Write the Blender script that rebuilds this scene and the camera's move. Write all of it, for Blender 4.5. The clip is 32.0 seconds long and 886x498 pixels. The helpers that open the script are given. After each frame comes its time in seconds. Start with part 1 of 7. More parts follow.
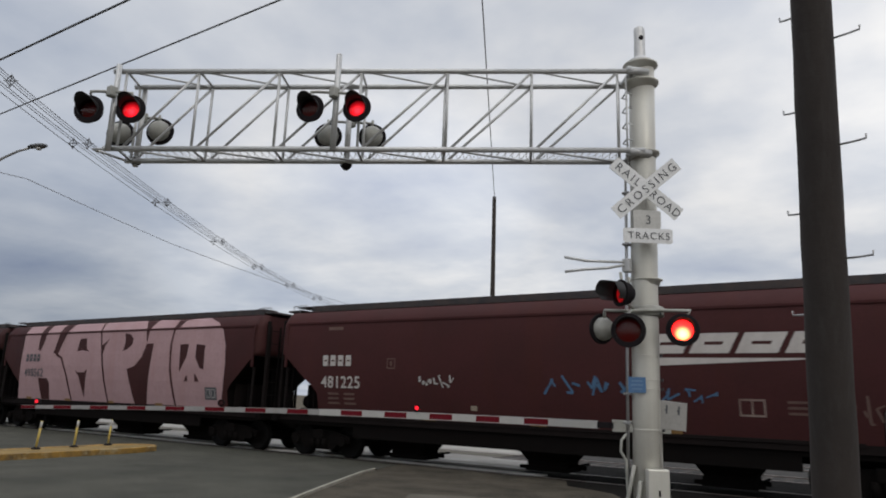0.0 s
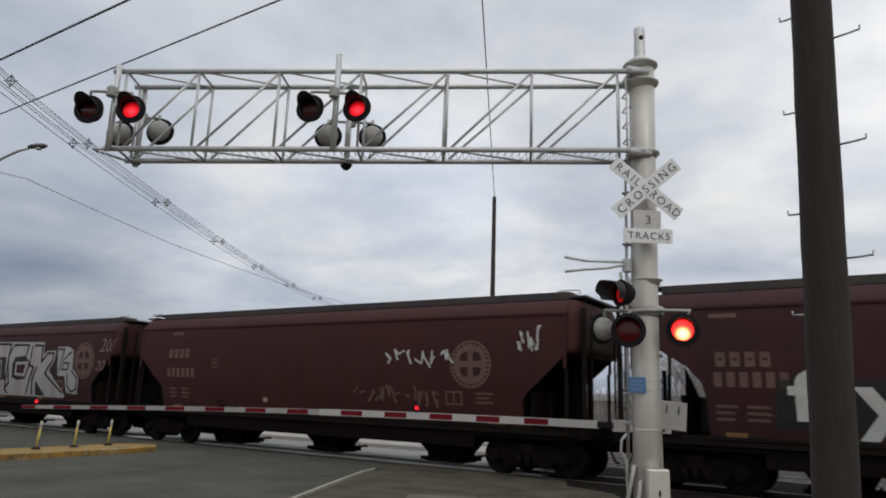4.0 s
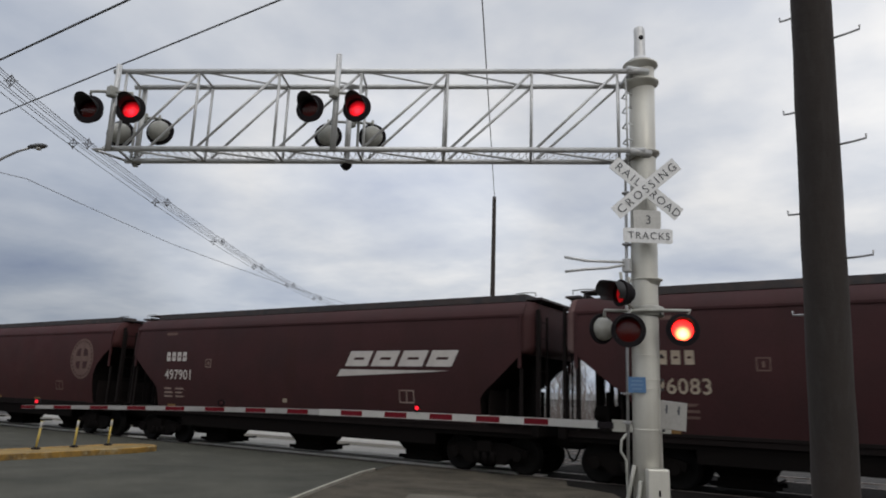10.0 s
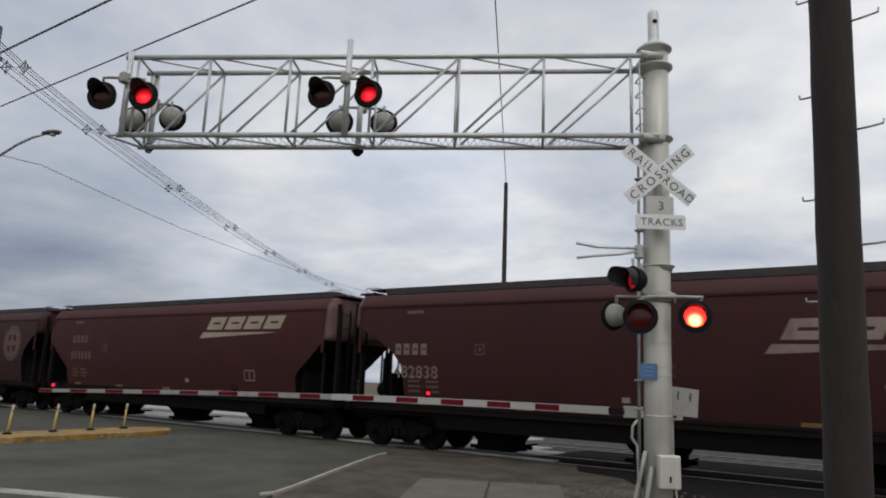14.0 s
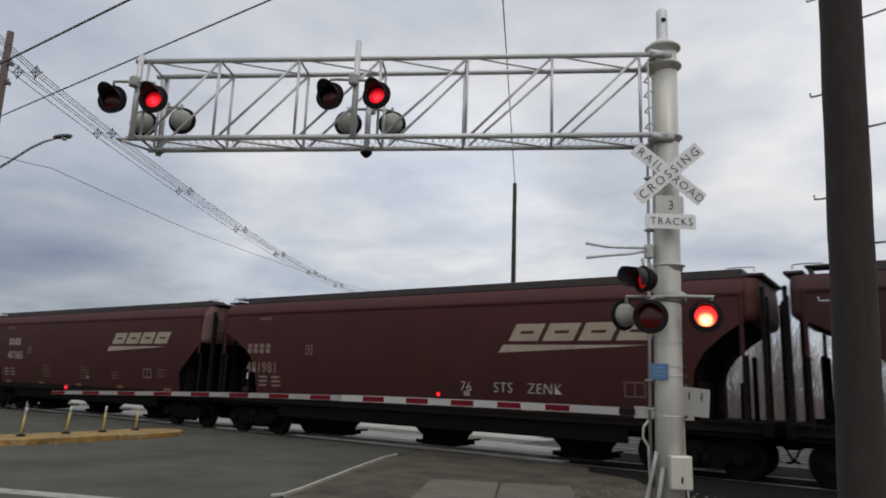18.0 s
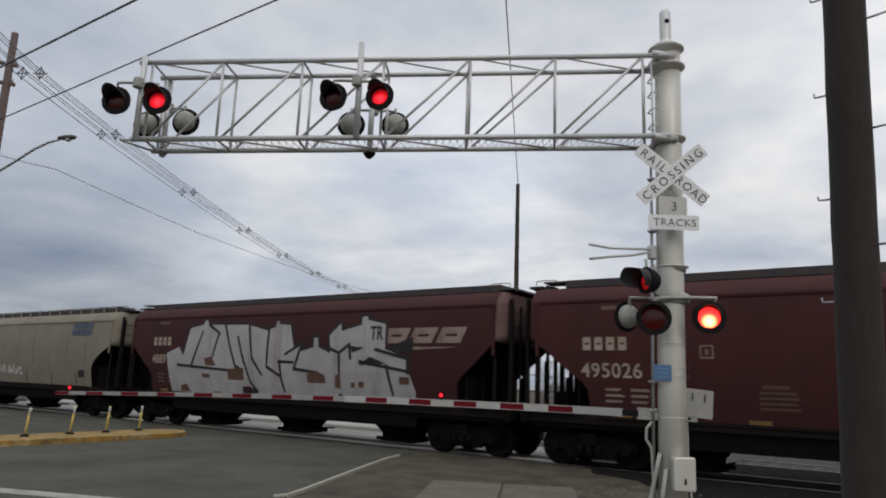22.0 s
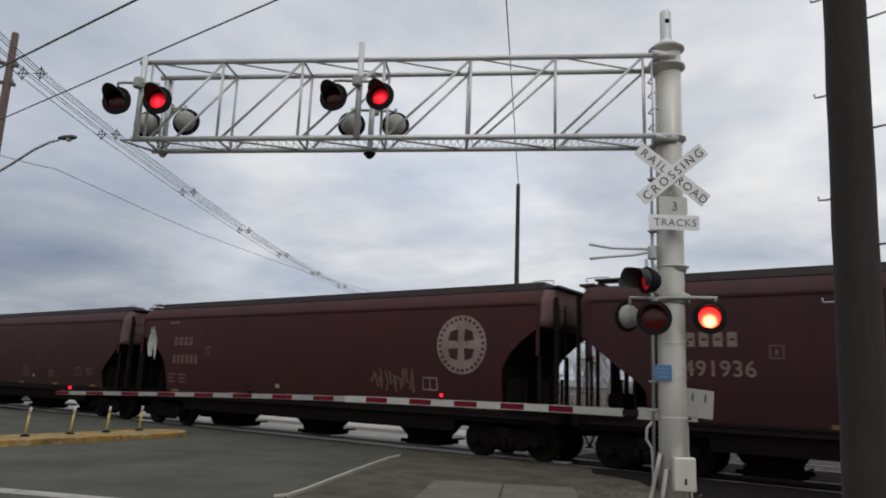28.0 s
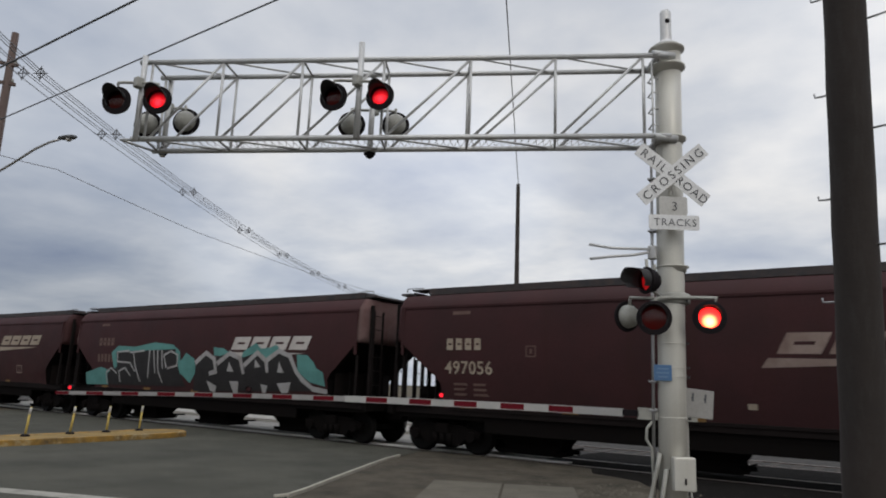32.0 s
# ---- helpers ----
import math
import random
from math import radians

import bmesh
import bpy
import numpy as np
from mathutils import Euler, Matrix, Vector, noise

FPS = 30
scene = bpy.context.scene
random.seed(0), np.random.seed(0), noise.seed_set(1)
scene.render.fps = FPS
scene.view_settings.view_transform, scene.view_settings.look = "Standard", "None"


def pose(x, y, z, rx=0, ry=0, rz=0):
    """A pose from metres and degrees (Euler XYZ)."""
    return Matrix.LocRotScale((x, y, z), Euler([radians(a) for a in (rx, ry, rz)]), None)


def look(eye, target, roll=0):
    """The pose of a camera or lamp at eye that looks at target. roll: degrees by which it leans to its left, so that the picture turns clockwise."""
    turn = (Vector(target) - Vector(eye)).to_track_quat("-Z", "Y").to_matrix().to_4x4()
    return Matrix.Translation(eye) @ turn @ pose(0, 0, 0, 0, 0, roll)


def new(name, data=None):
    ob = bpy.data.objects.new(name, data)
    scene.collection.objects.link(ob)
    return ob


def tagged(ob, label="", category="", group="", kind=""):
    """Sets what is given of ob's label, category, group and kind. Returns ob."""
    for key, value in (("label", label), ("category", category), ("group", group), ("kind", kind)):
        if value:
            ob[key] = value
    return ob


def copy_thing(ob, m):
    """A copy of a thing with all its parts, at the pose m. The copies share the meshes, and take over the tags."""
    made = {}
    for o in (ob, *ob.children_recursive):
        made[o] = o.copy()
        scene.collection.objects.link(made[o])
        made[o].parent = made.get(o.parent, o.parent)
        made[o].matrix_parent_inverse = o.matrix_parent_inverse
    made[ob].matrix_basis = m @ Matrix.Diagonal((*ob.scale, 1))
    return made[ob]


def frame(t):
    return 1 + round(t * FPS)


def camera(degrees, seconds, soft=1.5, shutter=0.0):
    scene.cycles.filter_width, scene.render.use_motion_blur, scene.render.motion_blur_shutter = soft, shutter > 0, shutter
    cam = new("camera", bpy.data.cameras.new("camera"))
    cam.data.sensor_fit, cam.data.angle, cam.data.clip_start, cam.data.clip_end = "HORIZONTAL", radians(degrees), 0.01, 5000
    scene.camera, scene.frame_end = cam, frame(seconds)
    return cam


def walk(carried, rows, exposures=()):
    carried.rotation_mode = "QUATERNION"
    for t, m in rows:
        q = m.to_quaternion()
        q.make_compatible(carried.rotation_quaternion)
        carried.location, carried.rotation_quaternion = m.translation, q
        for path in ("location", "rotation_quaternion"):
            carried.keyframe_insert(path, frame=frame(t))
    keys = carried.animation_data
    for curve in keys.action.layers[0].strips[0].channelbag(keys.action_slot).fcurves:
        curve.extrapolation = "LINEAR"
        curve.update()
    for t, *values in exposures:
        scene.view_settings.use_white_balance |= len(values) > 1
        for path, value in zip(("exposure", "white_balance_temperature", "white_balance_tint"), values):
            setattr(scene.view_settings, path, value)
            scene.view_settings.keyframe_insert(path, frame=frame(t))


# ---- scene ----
cam = camera(65.4, 32.0, soft=1.9, shutter=0.12)
EYE = (0.0, 0.0, 1.741)
AIM = [
    (0, (-5.3195, 8.1942, 3.8759), 2.013),
    (12.5, (-5.3192, 8.1945, 3.8759), 1.999),
    (13, (-5.3051, 8.2043, 3.8731), 2.068),
    (13.5, (-5.4472, 8.1473, 3.7282), 2.283),
    (14, (-5.4746, 8.1426, 3.6717), 2.258),
    (14.5, (-5.4731, 8.1437, 3.6715), 2.243),
    (16.5, (-5.4953, 8.1300, 3.6658), 2.169),
    (17, (-5.5289, 8.1089, 3.6590), 2.020),
    (17.5, (-5.5642, 8.0815, 3.6721), 1.990),
    (18, (-5.5831, 8.0669, 3.6788), 2.064),
    (18.5, (-5.5931, 8.0586, 3.6843), 2.072),
    (19, (-5.6038, 8.0503, 3.6880), 2.050),
    (19.5, (-5.6115, 8.0447, 3.6890), 2.171),
    (20.5, (-5.6138, 8.0425, 3.6912), 2.158),
    (24, (-5.6207, 8.0380, 3.6903), 2.165),
    (28, (-5.6212, 8.0375, 3.6910), 2.159),
    (32, (-5.6212, 8.0376, 3.6903), 2.167),
]
walk(cam, [(t, look(EYE, aim, roll)) for t, aim, roll in AIM])

# ---- sky, sun ----
SUN_AZ, SUN_EL = radians(122), radians(36)      # azimuth from +Y towards +X
world = bpy.data.worlds.new("overcast_sky")
scene.world = world
world.use_nodes = True
wt = world.node_tree
wt.nodes.clear()


def wnode(kind, **kw):
    n = wt.nodes.new(kind)
    for key, value in kw.items():
        n.inputs[key].default_value = value
    return n


w_out = wnode("ShaderNodeOutputWorld")
w_bg = wnode("ShaderNodeBackground", Strength=1.0)
w_co = wnode("ShaderNodeTexCoord")
w_sep = wnode("ShaderNodeSeparateXYZ")
wt.links.new(w_co.outputs["Generated"], w_sep.inputs[0])
w_up = wnode("ShaderNodeMath")
w_up.operation = "MAXIMUM"
w_up.inputs[1].default_value = 0.0
wt.links.new(w_sep.outputs["Z"], w_up.inputs[0])
w_add = wnode("ShaderNodeMath")
w_add.operation = "ADD"
w_add.inputs[1].default_value = 0.16
wt.links.new(w_up.outputs[0], w_add.inputs[0])
w_comb = wnode("ShaderNodeCombineXYZ")
for axis in "XY":
    w_div = wnode("ShaderNodeMath")
    w_div.operation = "DIVIDE"
    wt.links.new(w_sep.outputs[axis], w_div.inputs[0])
    wt.links.new(w_add.outputs[0], w_div.inputs[1])
    wt.links.new(w_div.outputs[0], w_comb.inputs[axis])
w_big = wnode("ShaderNodeTexNoise", Scale=0.85, Detail=5.0, Roughness=0.52, Distortion=0.35)
w_small = wnode("ShaderNodeTexNoise", Scale=2.6, Detail=6.0, Roughness=0.55)
wt.links.new(w_comb.outputs[0], w_big.inputs["Vector"])
wt.links.new(w_comb.outputs[0], w_small.inputs["Vector"])
w_mixn = wnode("ShaderNodeMix", Factor=0.3)
wt.links.new(w_big.outputs[0], w_mixn.inputs[2])
wt.links.new(w_small.outputs[0], w_mixn.inputs[3])
w_ramp = wnode("ShaderNodeValToRGB")
ce = w_ramp.color_ramp.elements
ce[0].position, ce[0].color = 0.30, (0.38, 0.43, 0.55, 1)
ce[1].position, ce[1].color = 0.63, (0.86, 0.865, 0.87, 1)
mid = ce.new(0.465)
mid.color = (0.57, 0.61, 0.68, 1)
wt.links.new(w_mixn.outputs[0], w_ramp.inputs[0])
w_sky = wnode("ShaderNodeTexSky")
w_sky.sky_type = "NISHITA"
w_sky.sun_disc = False
w_sky.sun_elevation, w_sky.sun_rotation = SUN_EL, SUN_AZ
w_skys = wnode("ShaderNodeVectorMath")
w_skys.operation = "SCALE"
w_skys.inputs["Scale"].default_value = 0.1
wt.links.new(w_sky.outputs[0], w_skys.inputs[0])
w_cloud = wnode("ShaderNodeMix", Factor=0.93)
w_cloud.data_type = "RGBA"
wt.links.new(w_skys.outputs[0], w_cloud.inputs[6])
wt.links.new(w_ramp.outputs[0], w_cloud.inputs[7])
w_side = wnode("ShaderNodeVectorMath")                 # the veiled sun brightens its side of the sky
w_side.operation = "DOT_PRODUCT"
w_side.inputs[1].default_value = (math.sin(SUN_AZ), math.cos(SUN_AZ) * 0.3, 0.25)
wt.links.new(w_co.outputs["Generated"], w_side.inputs[0])
w_gain = wnode("ShaderNodeMapRange")
w_gain.inputs["From Min"].default_value, w_gain.inputs["From Max"].default_value = -0.80, -0.05
w_gain.inputs["To Min"].default_value, w_gain.inputs["To Max"].default_value = 0.69, 1.25
wt.links.new(w_side.outputs["Value"], w_gain.inputs[0])
w_lit = wnode("ShaderNodeVectorMath")
w_lit.operation = "SCALE"
wt.links.new(w_cloud.outputs[2], w_lit.inputs[0])
w_low = wnode("ShaderNodeMapRange")                   # heavier cloud low down
w_low.inputs["From Min"].default_value, w_low.inputs["From Max"].default_value = 0.10, 0.30
w_low.inputs["To Min"].default_value, w_low.inputs["To Max"].default_value = 0.77, 0.97
wt.links.new(w_up.outputs[0], w_low.inputs[0])
w_both = wnode("ShaderNodeMath")
w_both.operation = "MULTIPLY"
wt.links.new(w_gain.outputs[0], w_both.inputs[0])
wt.links.new(w_low.outputs[0], w_both.inputs[1])
w_thin = wnode("ShaderNodeVectorMath")                 # thin bright cloud beyond the crossing
w_thin.operation = "DOT_PRODUCT"
w_thin.inputs[1].default_value = Vector((-0.63, 0.777, 0.20)).normalized()
wt.links.new(w_co.outputs["Generated"], w_thin.inputs[0])
w_bump = wnode("ShaderNodeMapRange")
w_bump.interpolation_type = "SMOOTHERSTEP"
w_bump.inputs["From Min"].default_value, w_bump.inputs["From Max"].default_value = 0.94, 1.0
w_bump.inputs["To Min"].default_value, w_bump.inputs["To Max"].default_value = 1.0, 1.46
wt.links.new(w_thin.outputs["Value"], w_bump.inputs[0])
w_all = wnode("ShaderNodeMath")
w_all.operation = "MULTIPLY"
wt.links.new(w_both.outputs[0], w_all.inputs[0])
wt.links.new(w_bump.outputs[0], w_all.inputs[1])
w_zen = wnode("ShaderNodeMapRange")                   # an overcast sky is brightest overhead
w_zen.interpolation_type = "SMOOTHSTEP"
w_zen.inputs["From Min"].default_value, w_zen.inputs["From Max"].default_value = 0.60, 1.0
w_zen.inputs["To Min"].default_value, w_zen.inputs["To Max"].default_value = 1.0, 2.1
wt.links.new(w_up.outputs[0], w_zen.inputs[0])
w_dome = wnode("ShaderNodeMath")
w_dome.operation = "MULTIPLY"
wt.links.new(w_all.outputs[0], w_dome.inputs[0])
wt.links.new(w_zen.outputs[0], w_dome.inputs[1])
wt.links.new(w_dome.outputs[0], w_lit.inputs["Scale"])
w_cool = wnode("ShaderNodeMapRange")                   # bluer where the cloud is heavier
w_cool.inputs["From Min"].default_value, w_cool.inputs["From Max"].default_value = 0.70, 1.05
wt.links.new(w_all.outputs[0], w_cool.inputs[0])
w_hue = wnode("ShaderNodeMix")
w_hue.data_type = "RGBA"
w_hue.inputs[6].default_value, w_hue.inputs[7].default_value = (0.95, 1.0, 1.09, 1), (1.03, 1.0, 0.965, 1)
wt.links.new(w_cool.outputs[0], w_hue.inputs[0])
w_tint = wnode("ShaderNodeVectorMath")
w_tint.operation = "MULTIPLY"
wt.links.new(w_lit.outputs[0], w_tint.inputs[0])
wt.links.new(w_hue.outputs[2], w_tint.inputs[1])
wt.links.new(w_tint.outputs[0], w_bg.inputs[0])
wt.links.new(w_bg.outputs[0], w_out.inputs[0])

sun = new("sun", bpy.data.lights.new("sun", "SUN"))
sun.data.energy, sun.data.angle, sun.data.color = 0.45, radians(16), (1.0, 0.95, 0.88)
sun_way = Vector((math.sin(SUN_AZ) * math.cos(SUN_EL), math.cos(SUN_AZ) * math.cos(SUN_EL), math.sin(SUN_EL)))
sun.matrix_basis = look(sun_way * 60, (0, 0, 0))


# ---- materials ----
def material(name, col, rough=0.7, metal=0.0, col2=None, scale=6.0, amount=0.5, streak=None, streak_col=None, streak_amt=0.35,
             bump=0.0, bump_scale=60.0, random=0.0, grain=None, spec=0.4):
    """A surface with large stains, fine grain, optional upright streaks and relief, in object metres."""
    m = bpy.data.materials.new(name)
    m.use_nodes = True
    nt = m.node_tree
    p = nt.nodes["Principled BSDF"]
    p.inputs["Roughness"].default_value, p.inputs["Metallic"].default_value = rough, metal
    p.inputs["Specular IOR Level"].default_value = spec
    co = nt.nodes.new("ShaderNodeTexCoord")
    vec = co.outputs["Object"]

    def noise_tex(sc, detail=5.0, stretch=None, ro=0.6):
        n = nt.nodes.new("ShaderNodeTexNoise")
        n.inputs["Scale"].default_value, n.inputs["Detail"].default_value, n.inputs["Roughness"].default_value = sc, detail, ro
        if stretch:
            mp = nt.nodes.new("ShaderNodeMapping")
            mp.inputs["Scale"].default_value = stretch
            nt.links.new(vec, mp.inputs[0])
            nt.links.new(mp.outputs[0], n.inputs["Vector"])
        else:
            nt.links.new(vec, n.inputs["Vector"])
        return n.outputs[0]

    def spread(val, lo, hi):
        r = nt.nodes.new("ShaderNodeMapRange")
        r.inputs["From Min"].default_value, r.inputs["From Max"].default_value = lo, hi
        nt.links.new(val, r.inputs[0])
        return r.outputs[0]

    def mix(fac, a, b):
        x = nt.nodes.new("ShaderNodeMix")
        x.data_type = "RGBA"
        for sock, v in ((x.inputs[0], fac), (x.inputs[6], a), (x.inputs[7], b)):
            if isinstance(v, bpy.types.NodeSocket):
                nt.links.new(v, sock)
            else:
                sock.default_value = v
        return x.outputs[2]

    def scaled(val, k):
        x = nt.nodes.new("ShaderNodeMath")
        x.operation = "MULTIPLY"
        x.inputs[1].default_value = k
        nt.links.new(val, x.inputs[0])
        return x.outputs[0]

    c1 = (*col, 1)
    c2 = (*(col2 or [v * 0.62 for v in col]), 1)
    out = mix(scaled(spread(noise_tex(scale), 0.38, 0.68), amount), c1, c2)
    g = grain or scale * 9
    dark = tuple(v * 0.7 for v in col) + (1,)
    out = mix(scaled(spread(noise_tex(g, 3.0), 0.45, 0.7), 0.45 * amount + 0.1), out, dark)
    if streak:
        sc = tuple(streak_col or [v * 1.5 + 0.02 for v in col]) + (1,)
        out = mix(scaled(spread(noise_tex(1.0, 4.0, streak), 0.5, 0.72), streak_amt), out, sc)
    if random:
        info = nt.nodes.new("ShaderNodeObjectInfo")
        hsv = nt.nodes.new("ShaderNodeHueSaturation")
        mr = nt.nodes.new("ShaderNodeMapRange")
        mr.inputs["To Min"].default_value, mr.inputs["To Max"].default_value = 1 - random, 1 + random
        nt.links.new(info.outputs["Random"], mr.inputs[0])
        nt.links.new(mr.outputs[0], hsv.inputs["Value"])
        nt.links.new(out, hsv.inputs["Color"])
        out = hsv.outputs[0]
    nt.links.new(out, p.inputs["Base Color"])
    rr = nt.nodes.new("ShaderNodeMapRange")
    rr.inputs["To Min"].default_value, rr.inputs["To Max"].default_value = max(0.05, rough - 0.12), min(1.0, rough + 0.12)
    nt.links.new(noise_tex(scale * 2.3), rr.inputs[0])
    nt.links.new(rr.outputs[0], p.inputs["Roughness"])
    if bump:
        b = nt.nodes.new("ShaderNodeBump")
        b.inputs["Strength"].default_value, b.inputs["Distance"].default_value = 1.0, bump
        nt.links.new(noise_tex(bump_scale, 4.0), b.inputs["Height"])
        nt.links.new(b.outputs[0], p.inputs["Normal"])
    return m


def glow(name, col, strength):
    m = bpy.data.materials.new(name)
    m.use_nodes = True
    p = m.node_tree.nodes["Principled BSDF"]
    p.inputs["Base Color"].default_value = (*[min(1, c) * 0.5 for c in col], 1)
    p.inputs["Emission Color"].default_value, p.inputs["Emission Strength"].default_value = (*col, 1), strength
    return m


def lens_glass(name, col):
    m = bpy.data.materials.new(name)
    m.use_nodes = True
    nt = m.node_tree
    nt.nodes.clear()
    o = nt.nodes.new("ShaderNodeOutputMaterial")
    mx = nt.nodes.new("ShaderNodeMixShader")
    mx.inputs[0].default_value = 0.035
    tr = nt.nodes.new("ShaderNodeBsdfTransparent")
    tr.inputs[0].default_value = (*col, 1)
    gl = nt.nodes.new("ShaderNodeBsdfGlossy")
    gl.inputs["Roughness"].default_value = 0.25
    nt.links.new(tr.outputs[0], mx.inputs[1])
    nt.links.new(gl.outputs[0], mx.inputs[2])
    nt.links.new(mx.outputs[0], o.inputs[0])
    return m


STREAK = (2.2, 2.2, 0.16)
BROWN = [
    material("oxide_brown_paint", (0.055, 0.0195, 0.0198), 0.56, 0, (0.034, 0.0165, 0.016), 0.7, 0.6, STREAK, (0.050, 0.020, 0.016), 0.4, grain=14, spec=0.10),
    material("oxide_red_paint", (0.061, 0.0210, 0.0212), 0.56, 0, (0.043, 0.0175, 0.0168), 0.7, 0.6, STREAK, (0.064, 0.021, 0.016), 0.4, grain=14, spec=0.10),
    material("dark_brown_paint", (0.050, 0.0210, 0.0218), 0.56, 0, (0.029, 0.0170, 0.0172), 0.7, 0.6, STREAK, (0.038, 0.017, 0.014), 0.4, grain=14, spec=0.10),
    material("maroon_brown_paint", (0.054, 0.0225, 0.0235), 0.56, 0, (0.034, 0.0185, 0.0192), 0.7, 0.6, STREAK, (0.050, 0.025, 0.024), 0.3, grain=14, spec=0.10),
    material("weathered_grey_beige_paint", (0.220, 0.201, 0.160), 0.6, 0, (0.165, 0.148, 0.112), 0.8, 0.6, STREAK, (0.18, 0.15, 0.11), 0.5, grain=14, spec=0.10),
]
# grime, blackened further: the shade under the cars is put into this colour
M_GRIMESHADE = material("black_brake_grime_and_shade", (0.0075, 0.0066, 0.0063), 0.95, 0, (0.0085, 0.0070, 0.0062), 3.0, 0.6, spec=0.02)
M_DARKFRAME = material("dark_brown_underframe", (0.0115, 0.0085, 0.0080), 0.85, 0, (0.0060, 0.0050, 0.0048), 1.5, 0.6, STREAK, (0.012, 0.0080, 0.007), 0.4, spec=0.1)
M_DUSTEND = material("dusty_end_sheet", (0.135, 0.083, 0.078), 0.85, 0, (0.075, 0.030, 0.029), 1.6, 0.8, (3, 3, 0.3), (0.13, 0.10, 0.09), 0.5, grain=12, spec=0.2)
M_FADED = material("faded_lettering", (0.26, 0.20, 0.17), 0.75, 0, (0.14, 0.085, 0.07), 2.2, 0.7, STREAK, (0.10, 0.06, 0.05), 0.5, grain=20)
M_SEAM = material("grimy_weld_bead", (0.15, 0.125, 0.095), 0.7, 0, (0.09, 0.07, 0.05), 4.0, 0.6)
M_RUST = material("rusty_bare_patch", (0.105, 0.055, 0.034), 0.85, 0, (0.065, 0.034, 0.023), 3.0, 0.7)
M_STEEL = material("rolled_wheel_steel", (0.0065, 0.0058, 0.0054), 0.75, 0.1, (0.006, 0.0055, 0.005), 5.0, 0.6, spec=0.15)
M_CREAM = material("faded_cream_lettering", (0.36, 0.305, 0.235), 0.7, 0, (0.23, 0.18, 0.13), 1.6, 0.6, STREAK, (0.2, 0.13, 0.1), 0.5, grain=20)
M_WHITE = material("white_lettering", (0.52, 0.49, 0.46), 0.7, 0, (0.34, 0.30, 0.28), 2.5, 0.55, grain=22)
M_OCHRE = material("faded_ochre_stencil", (0.105, 0.062, 0.034), 0.75, 0, (0.062, 0.034, 0.024), 3.0, 0.8, grain=30)
M_YELLOW = material("dull_yellow_marking", (0.24, 0.135, 0.04), 0.7, 0, (0.13, 0.07, 0.03), 3.0, 0.7)
M_PINK = material("pink_spray_paint", (0.395, 0.258, 0.268), 0.75, 0, (0.32, 0.20, 0.208), 0.9, 0.6, STREAK, (0.33, 0.19, 0.19), 0.5, grain=10)
M_SILVER = material("silver_spray_paint", (0.36, 0.35, 0.345), 0.65, 0, (0.27, 0.255, 0.25), 1.2, 0.6, STREAK, (0.19, 0.15, 0.14), 0.6, grain=10)
M_BLACK = material("black_spray_paint", (0.014, 0.0125, 0.013), 0.75, 0, (0.022, 0.019, 0.019), 2.0, 0.6)
M_TEAL = material("teal_spray_paint", (0.10, 0.27, 0.25), 0.75, 0, (0.06, 0.16, 0.15), 1.5, 0.6)
M_BLUE = material("blue_spray_paint", (0.06, 0.16, 0.28), 0.75, 0, (0.07, 0.1, 0.16), 2.0, 0.7)
M_LOGOBLUE = material("faded_blue_marking", (0.055, 0.080, 0.125), 0.7, 0, (0.09, 0.115, 0.155), 3.0, 0.6)
M_OFFWHITE = material("white_spray_paint", (0.55, 0.55, 0.53), 0.75, 0, (0.36, 0.34, 0.32), 1.6, 0.6, grain=12)
M_DUSTY = material("dusty_lettering", (0.13, 0.080, 0.065), 0.75, 0, (0.08, 0.042, 0.036), 3.0, 0.7)
M_PALEROOF = material("galvanised_grating", (0.036, 0.034, 0.036), 0.6, 0.3, (0.09, 0.06, 0.05), 4.0, 0.6)

M_MAST = material("aluminium_paint_mast", (0.545, 0.53, 0.475), 0.42, 0.25, (0.46, 0.445, 0.39), 1.1, 0.35, (9, 9, 0.35), (0.43, 0.40, 0.34), 0.32, grain=60)
M_TRUSS = material("weathered_aluminium_tube", (0.56, 0.56, 0.55), 0.42, 0.35, (0.40, 0.40, 0.395), 3.0, 0.6, grain=30)
M_DOME = material("grey_lamp_casting", (0.35, 0.345, 0.31), 0.5, 0.1, (0.20, 0.20, 0.175), 7.0, 0.6)
M_MATTBLACK = material("matt_black_paint", (0.012, 0.010, 0.0115), 0.8, 0, (0.018, 0.014, 0.015), 8.0, 0.6, spec=0.12)
M_SIGN = material("sign_sheeting_white", (0.72, 0.72, 0.71), 0.45, 0, (0.58, 0.57, 0.55), 3.0, 0.5, grain=24)
M_INK = material("sign_ink_black", (0.075, 0.078, 0.085), 0.5)
M_CWPLATE = material("dull_pale_plate_paint", (0.31, 0.30, 0.28), 0.6, 0, (0.24, 0.23, 0.215), 4.0, 0.6, grain=30)
M_CWPLATE2 = material("grey_plate_sheeting", (0.50, 0.49, 0.46), 0.55, 0, (0.40, 0.39, 0.36), 3.0, 0.5, grain=24)
M_PALEBLUE = material("pale_blue_print", (0.14, 0.24, 0.39), 0.5)
M_RED = material("reflective_red_sheeting", (0.125, 0.006, 0.012), 0.5, 0, (0.105, 0.006, 0.011), 5.0, 0.5, spec=0.12)
M_HOOD = material("black_hood_paint", (0.028, 0.027, 0.028), 0.65, 0, (0.018, 0.017, 0.018), 8.0, 0.6)
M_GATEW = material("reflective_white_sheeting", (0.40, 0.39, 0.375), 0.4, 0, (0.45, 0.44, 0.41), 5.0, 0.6)
